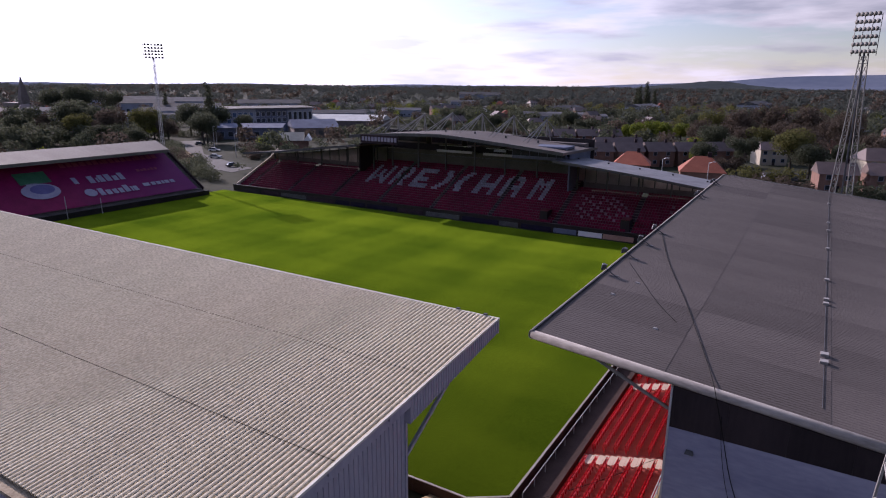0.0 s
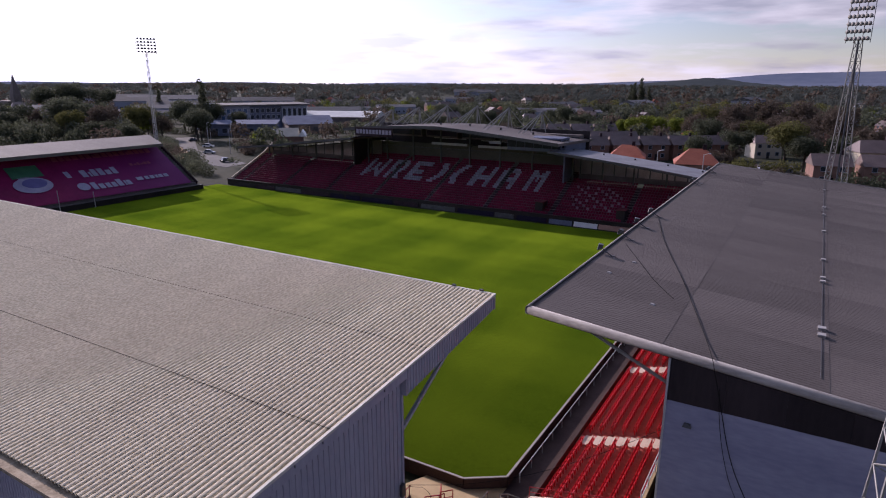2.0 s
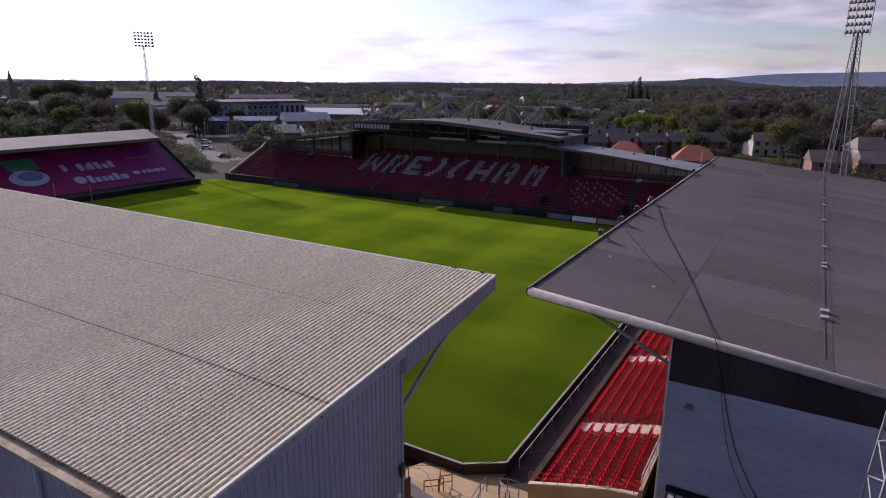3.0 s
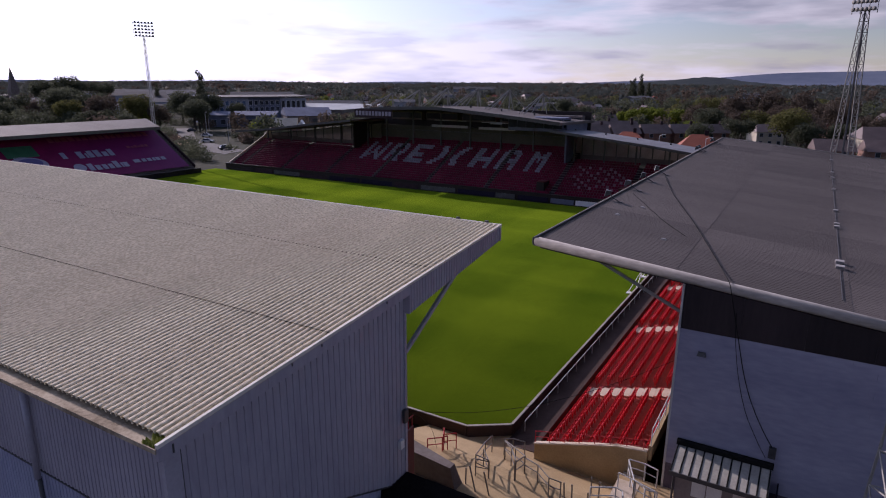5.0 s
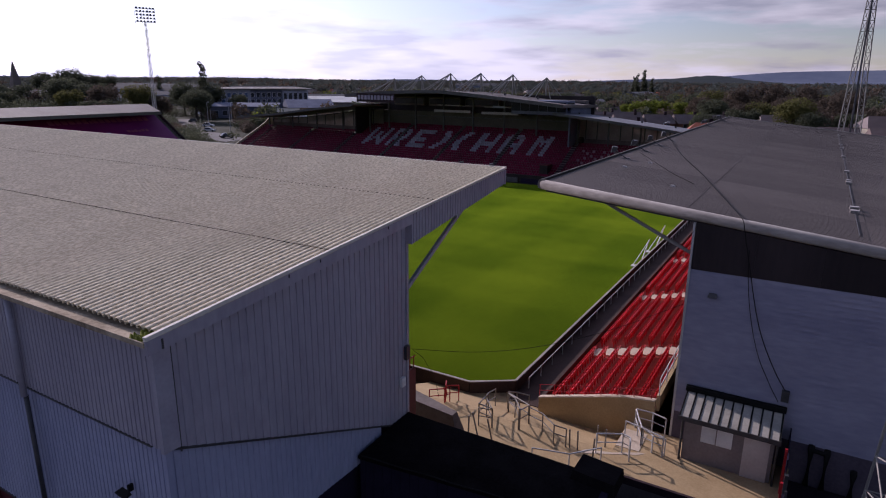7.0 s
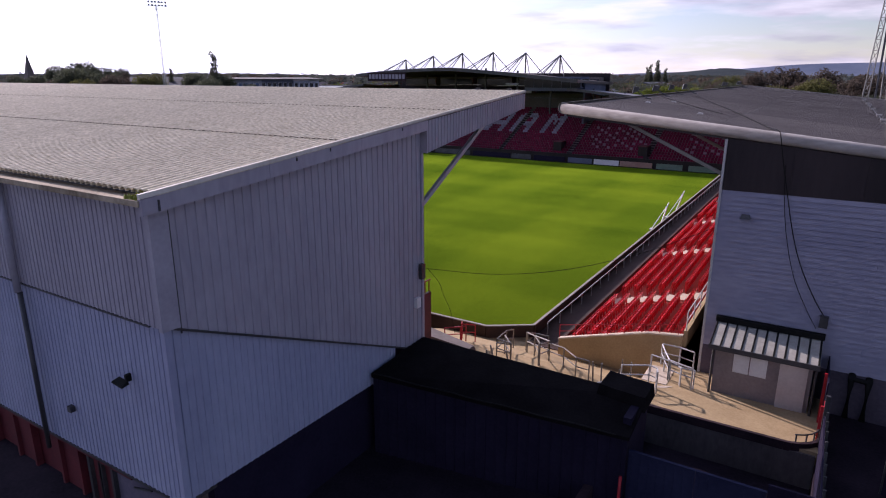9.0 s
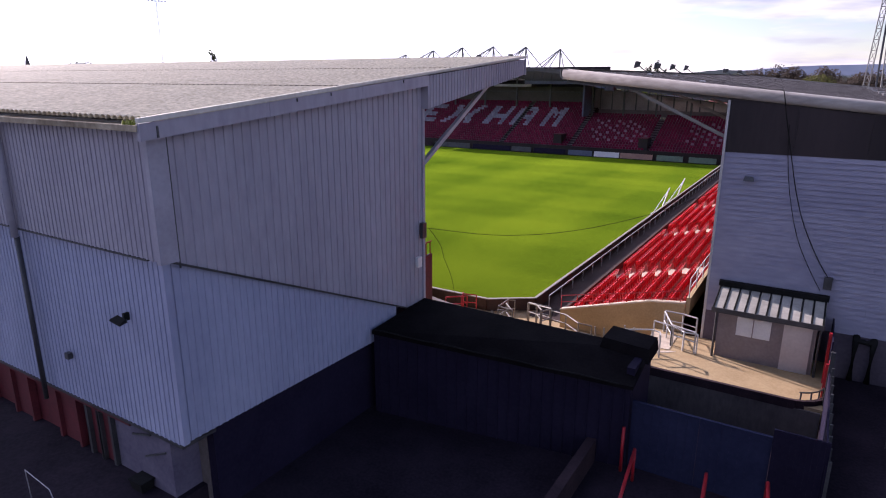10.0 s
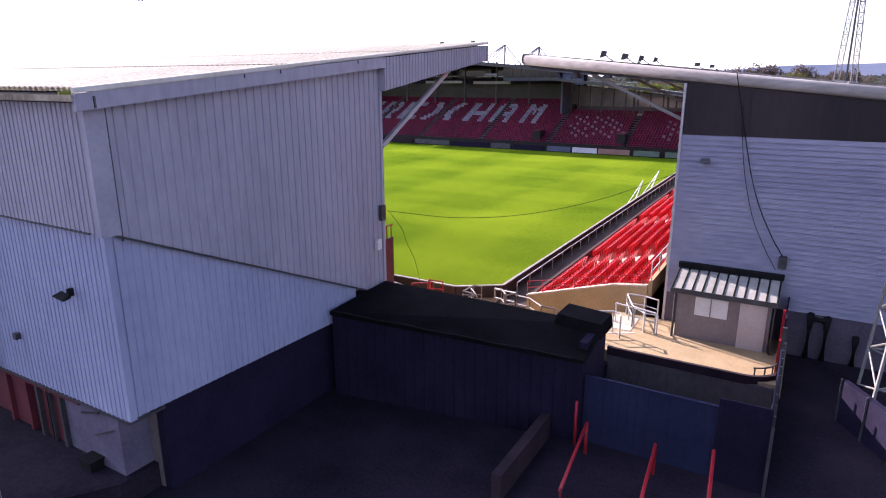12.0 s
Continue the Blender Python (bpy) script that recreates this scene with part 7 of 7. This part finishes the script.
part("roof", turned(Geo().hexa([(-15.6, -6, 5.2), (15.6, -6, 5.2), (15.6, 5.6, 6.6), (-15.6, 5.6, 6.6), (-15.6, -6, 5.5), (15.6, -6, 5.5), (15.6, 5.6, 6.9), (-15.6, 5.6, 6.9)]), -236, 212, 37), OFFICE_BLUE, lowb, "blue grey sheet roof")
for k in range(7):
    win = part("window", turned(Geo().box(-14 + k * 4.1, -5.1, 1.2, -11.6 + k * 4.1, -5.0, 3.6), -236, 212, 37), OFFICE_WHITE, lowb)
    part("pane", turned(Geo().box(-13.85 + k * 4.1, -5.16, 1.35, -11.75 + k * 4.1, -5.1, 3.45), -236, 212, 37), GLASS_DARK, win)
OFFICE_BLUE_PALE = mat("pale_cream_roof_sheet", (0.40, 0.41, 0.40), (0.54, 0.55, 0.53), 0.6, 0.0, 0.2, 3.0, 0.05)
for hx, hy, turn, half, wide, eave, ridge, skin, label, rlabel in ((-226, 244, 52, 11, 12, 4.6, 8.2, OFFICE_BLUE, "hall with a blue pitched metal roof", "blue metal roof"), (-238, 284, 24, 24, 12, 6.0, 8.8, OFFICE_BLUE_PALE, "long hall with a pale pitched metal roof", "pale metal roof")):
    hall = thing("sports_hall", hx, hy, 0, label, "hall")
    part("wall", turned(Geo().box(-half, -wide, 0, half, wide, eave), hx, hy, turn), TERRACE, hall, "dim grey wall")
    e = 0.6
    part("roof", turned(Geo().faces([(-half - e, -wide - e, eave - 0.1), (half + e, -wide - e, eave - 0.1), (half + e, wide + e, eave - 0.1), (-half - e, wide + e, eave - 0.1), (-half - e, 0, ridge), (half + e, 0, ridge)], [(0, 1, 5, 4), (2, 3, 4, 5), (1, 2, 5), (3, 0, 4), (3, 2, 1, 0)]), hx, hy, turn), skin, hall, rlabel)
    for k in range(4):
        part("door", turned(Geo().box(-half + 2 + k * half * 0.45, -wide - 0.08, 0, -half + 4.4 + k * half * 0.45, -wide, 3.0), hx, hy, turn), STEEL_DARK, hall)
pav = thing("pavilion", -186, 189, 0, "small brick pavilion with white gables and a brown roof", "pavilion")
part("wall", turned(Geo().box(-6, -4.5, 0, 6, 4.5, 3.6), -186, 189, 40), BRICK_FAR, pav)
part("roof", turned(Geo().faces([(-4.4, -5.2, 3.5), (4.4, -5.2, 3.5), (4.4, 5.2, 3.5), (-4.4, 5.2, 3.5), (-4.4, 0, 6.6), (4.4, 0, 6.6)], [(0, 1, 5, 4), (2, 3, 4, 5), (1, 2, 5), (3, 0, 4), (3, 2, 1, 0)]), -186, 189, 40), RENDER_CREAM, pav, "pale brown roof")
for sx in (-1, 1):
    part("gable_wing", turned(Geo().faces([(sx * 4.4, -5.6, 3.5), (sx * 7.4, -5.6, 3.5), (sx * 7.4, 5.2, 3.5), (sx * 4.4, 5.2, 3.5), (sx * 5.9, -5.6, 5.8), (sx * 5.9, 5.2, 5.8)], [(0, 1, 4), (2, 3, 5), (1, 2, 5, 4), (3, 0, 4, 5), (3, 2, 1, 0)]), -186, 189, 40), WHITE_PAINT, pav, "white gabled wing")
church = thing("church_spire", -561, 268, 0, "dark stone church tower with a pointed spire", "church")
part("tower", Geo().box(-564, 265, 0, -558, 271, 12), TERRACE, church)
part("spire", Geo().faces([(-564.2, 264.8, 12), (-557.8, 264.8, 12), (-557.8, 271.2, 12), (-564.2, 271.2, 12), (-561, 268, 31)], [(0, 1, 4), (1, 2, 4), (2, 3, 4), (3, 0, 4), (3, 2, 1, 0)]), TERRACE, church)
part("nave", Geo().box(-585, 263, 0, -564, 273, 9), TERRACE, church)

# ---- road and car park beyond the corner ----
ROADS = mat("grey_road", (0.034, 0.032, 0.034), (0.065, 0.061, 0.062), 0.9, 0.0, 0.15, 2.0, 0.0)
g = Geo().slab([(-180, 131, -0.05), (-150, 126, -0.05), (-152, 136, -0.05), (-198, 154, -0.05), (-246, 190, -0.05), (-252, 180, -0.05), (-212, 150, -0.05)], (0, 0, 0.08))
single("road", g, ROADS, "pale grey road and car park beyond the corner", "road", kind="structure")
single("retaining_bank", Geo().hexa([(-205, 146, 0), (-172, 127, 0), (-170, 131, 0), (-203, 150, 0), (-205, 146, 1.5), (-172, 127, 1.5), (-170, 131, 1.5), (-203, 150, 1.5)]), CONCRETE, "low sandy wall beside the road", "wall", kind="structure")

CAR_SKINS = [mat("silver_car_paint", (0.45, 0.46, 0.48), (0.55, 0.56, 0.58), 0.3, 0.5, 1, 5, 0), mat("dark_car_paint", (0.02, 0.022, 0.03), (0.04, 0.042, 0.05), 0.25, 0.2, 1, 5, 0), mat("white_car_paint", (0.7, 0.7, 0.7), (0.78, 0.78, 0.78), 0.3, 0.0, 1, 5, 0)]


def car(x, y, turn, skin, label):
    c = thing("car", x, y, 0.03, label, "car")
    T0 = lambda g: turned(g, x, y, turn)
    part("body", T0(Geo().hexa([(-2.1, -0.85, 0.3), (2.1, -0.85, 0.3), (2.1, 0.85, 0.3), (-2.1, 0.85, 0.3), (-2.05, -0.8, 0.85), (2.0, -0.8, 0.78), (2.0, 0.8, 0.78), (-2.05, 0.8, 0.85)])), skin, c)
    cab = part("cabin", T0(Geo().hexa([(-1.7, -0.78, 0.84), (1.0, -0.78, 0.82), (1.0, 0.78, 0.82), (-1.7, 0.78, 0.84), (-1.3, -0.62, 1.42), (0.3, -0.62, 1.42), (0.3, 0.62, 1.42), (-1.3, 0.62, 1.42)])), GLASS_DARK, c, "dark glazed cabin")
    part("roof_panel", T0(Geo().box(-1.3, -0.62, 1.42, 0.3, 0.62, 1.47)), skin, cab)
    for dx in (-1.3, 1.3):
        for s in (-1, 1):
            part("wheel", T0(Geo().tube([(dx, s * 0.7, 0.32), (dx, s * 0.9, 0.32)], 0.32, 10)), RUBBER, c)


for x, y, t, k, lab in ((-228, 176, 35, 1, "dark car on the pale road"), (-203, 163, 30, 2, "white car on the pale road"), (-160, 135, 70, 1, "dark parked car beside the road"), (-184, 148, 30, 0, "silver car on the pale road")):
    car(x, y, t, CAR_SKINS[k], lab)
for x, y in ((-214, 172), (-207, 178), (-232, 188), (-33, 160), (-22, 158), (-178, 152)):
    s = thing("street_lamp", x, y, 0, "slim grey street lamp", "lamp", "street lamps")
    part("pole", Geo().tube([(x, y, 0), (x, y, 8.5)], 0.11, 6, r2=0.07), STEEL_PALE, s)
    part("arm", Geo().tube([(x, y, 8.4), (x + 1.0, y - 0.4, 8.8)], 0.05, 5), STEEL_PALE, s)
    part("lantern", Geo().box(x + 0.9, y - 0.6, 8.72, x + 1.6, y - 0.3, 8.88), LAMP_GLASS, s)
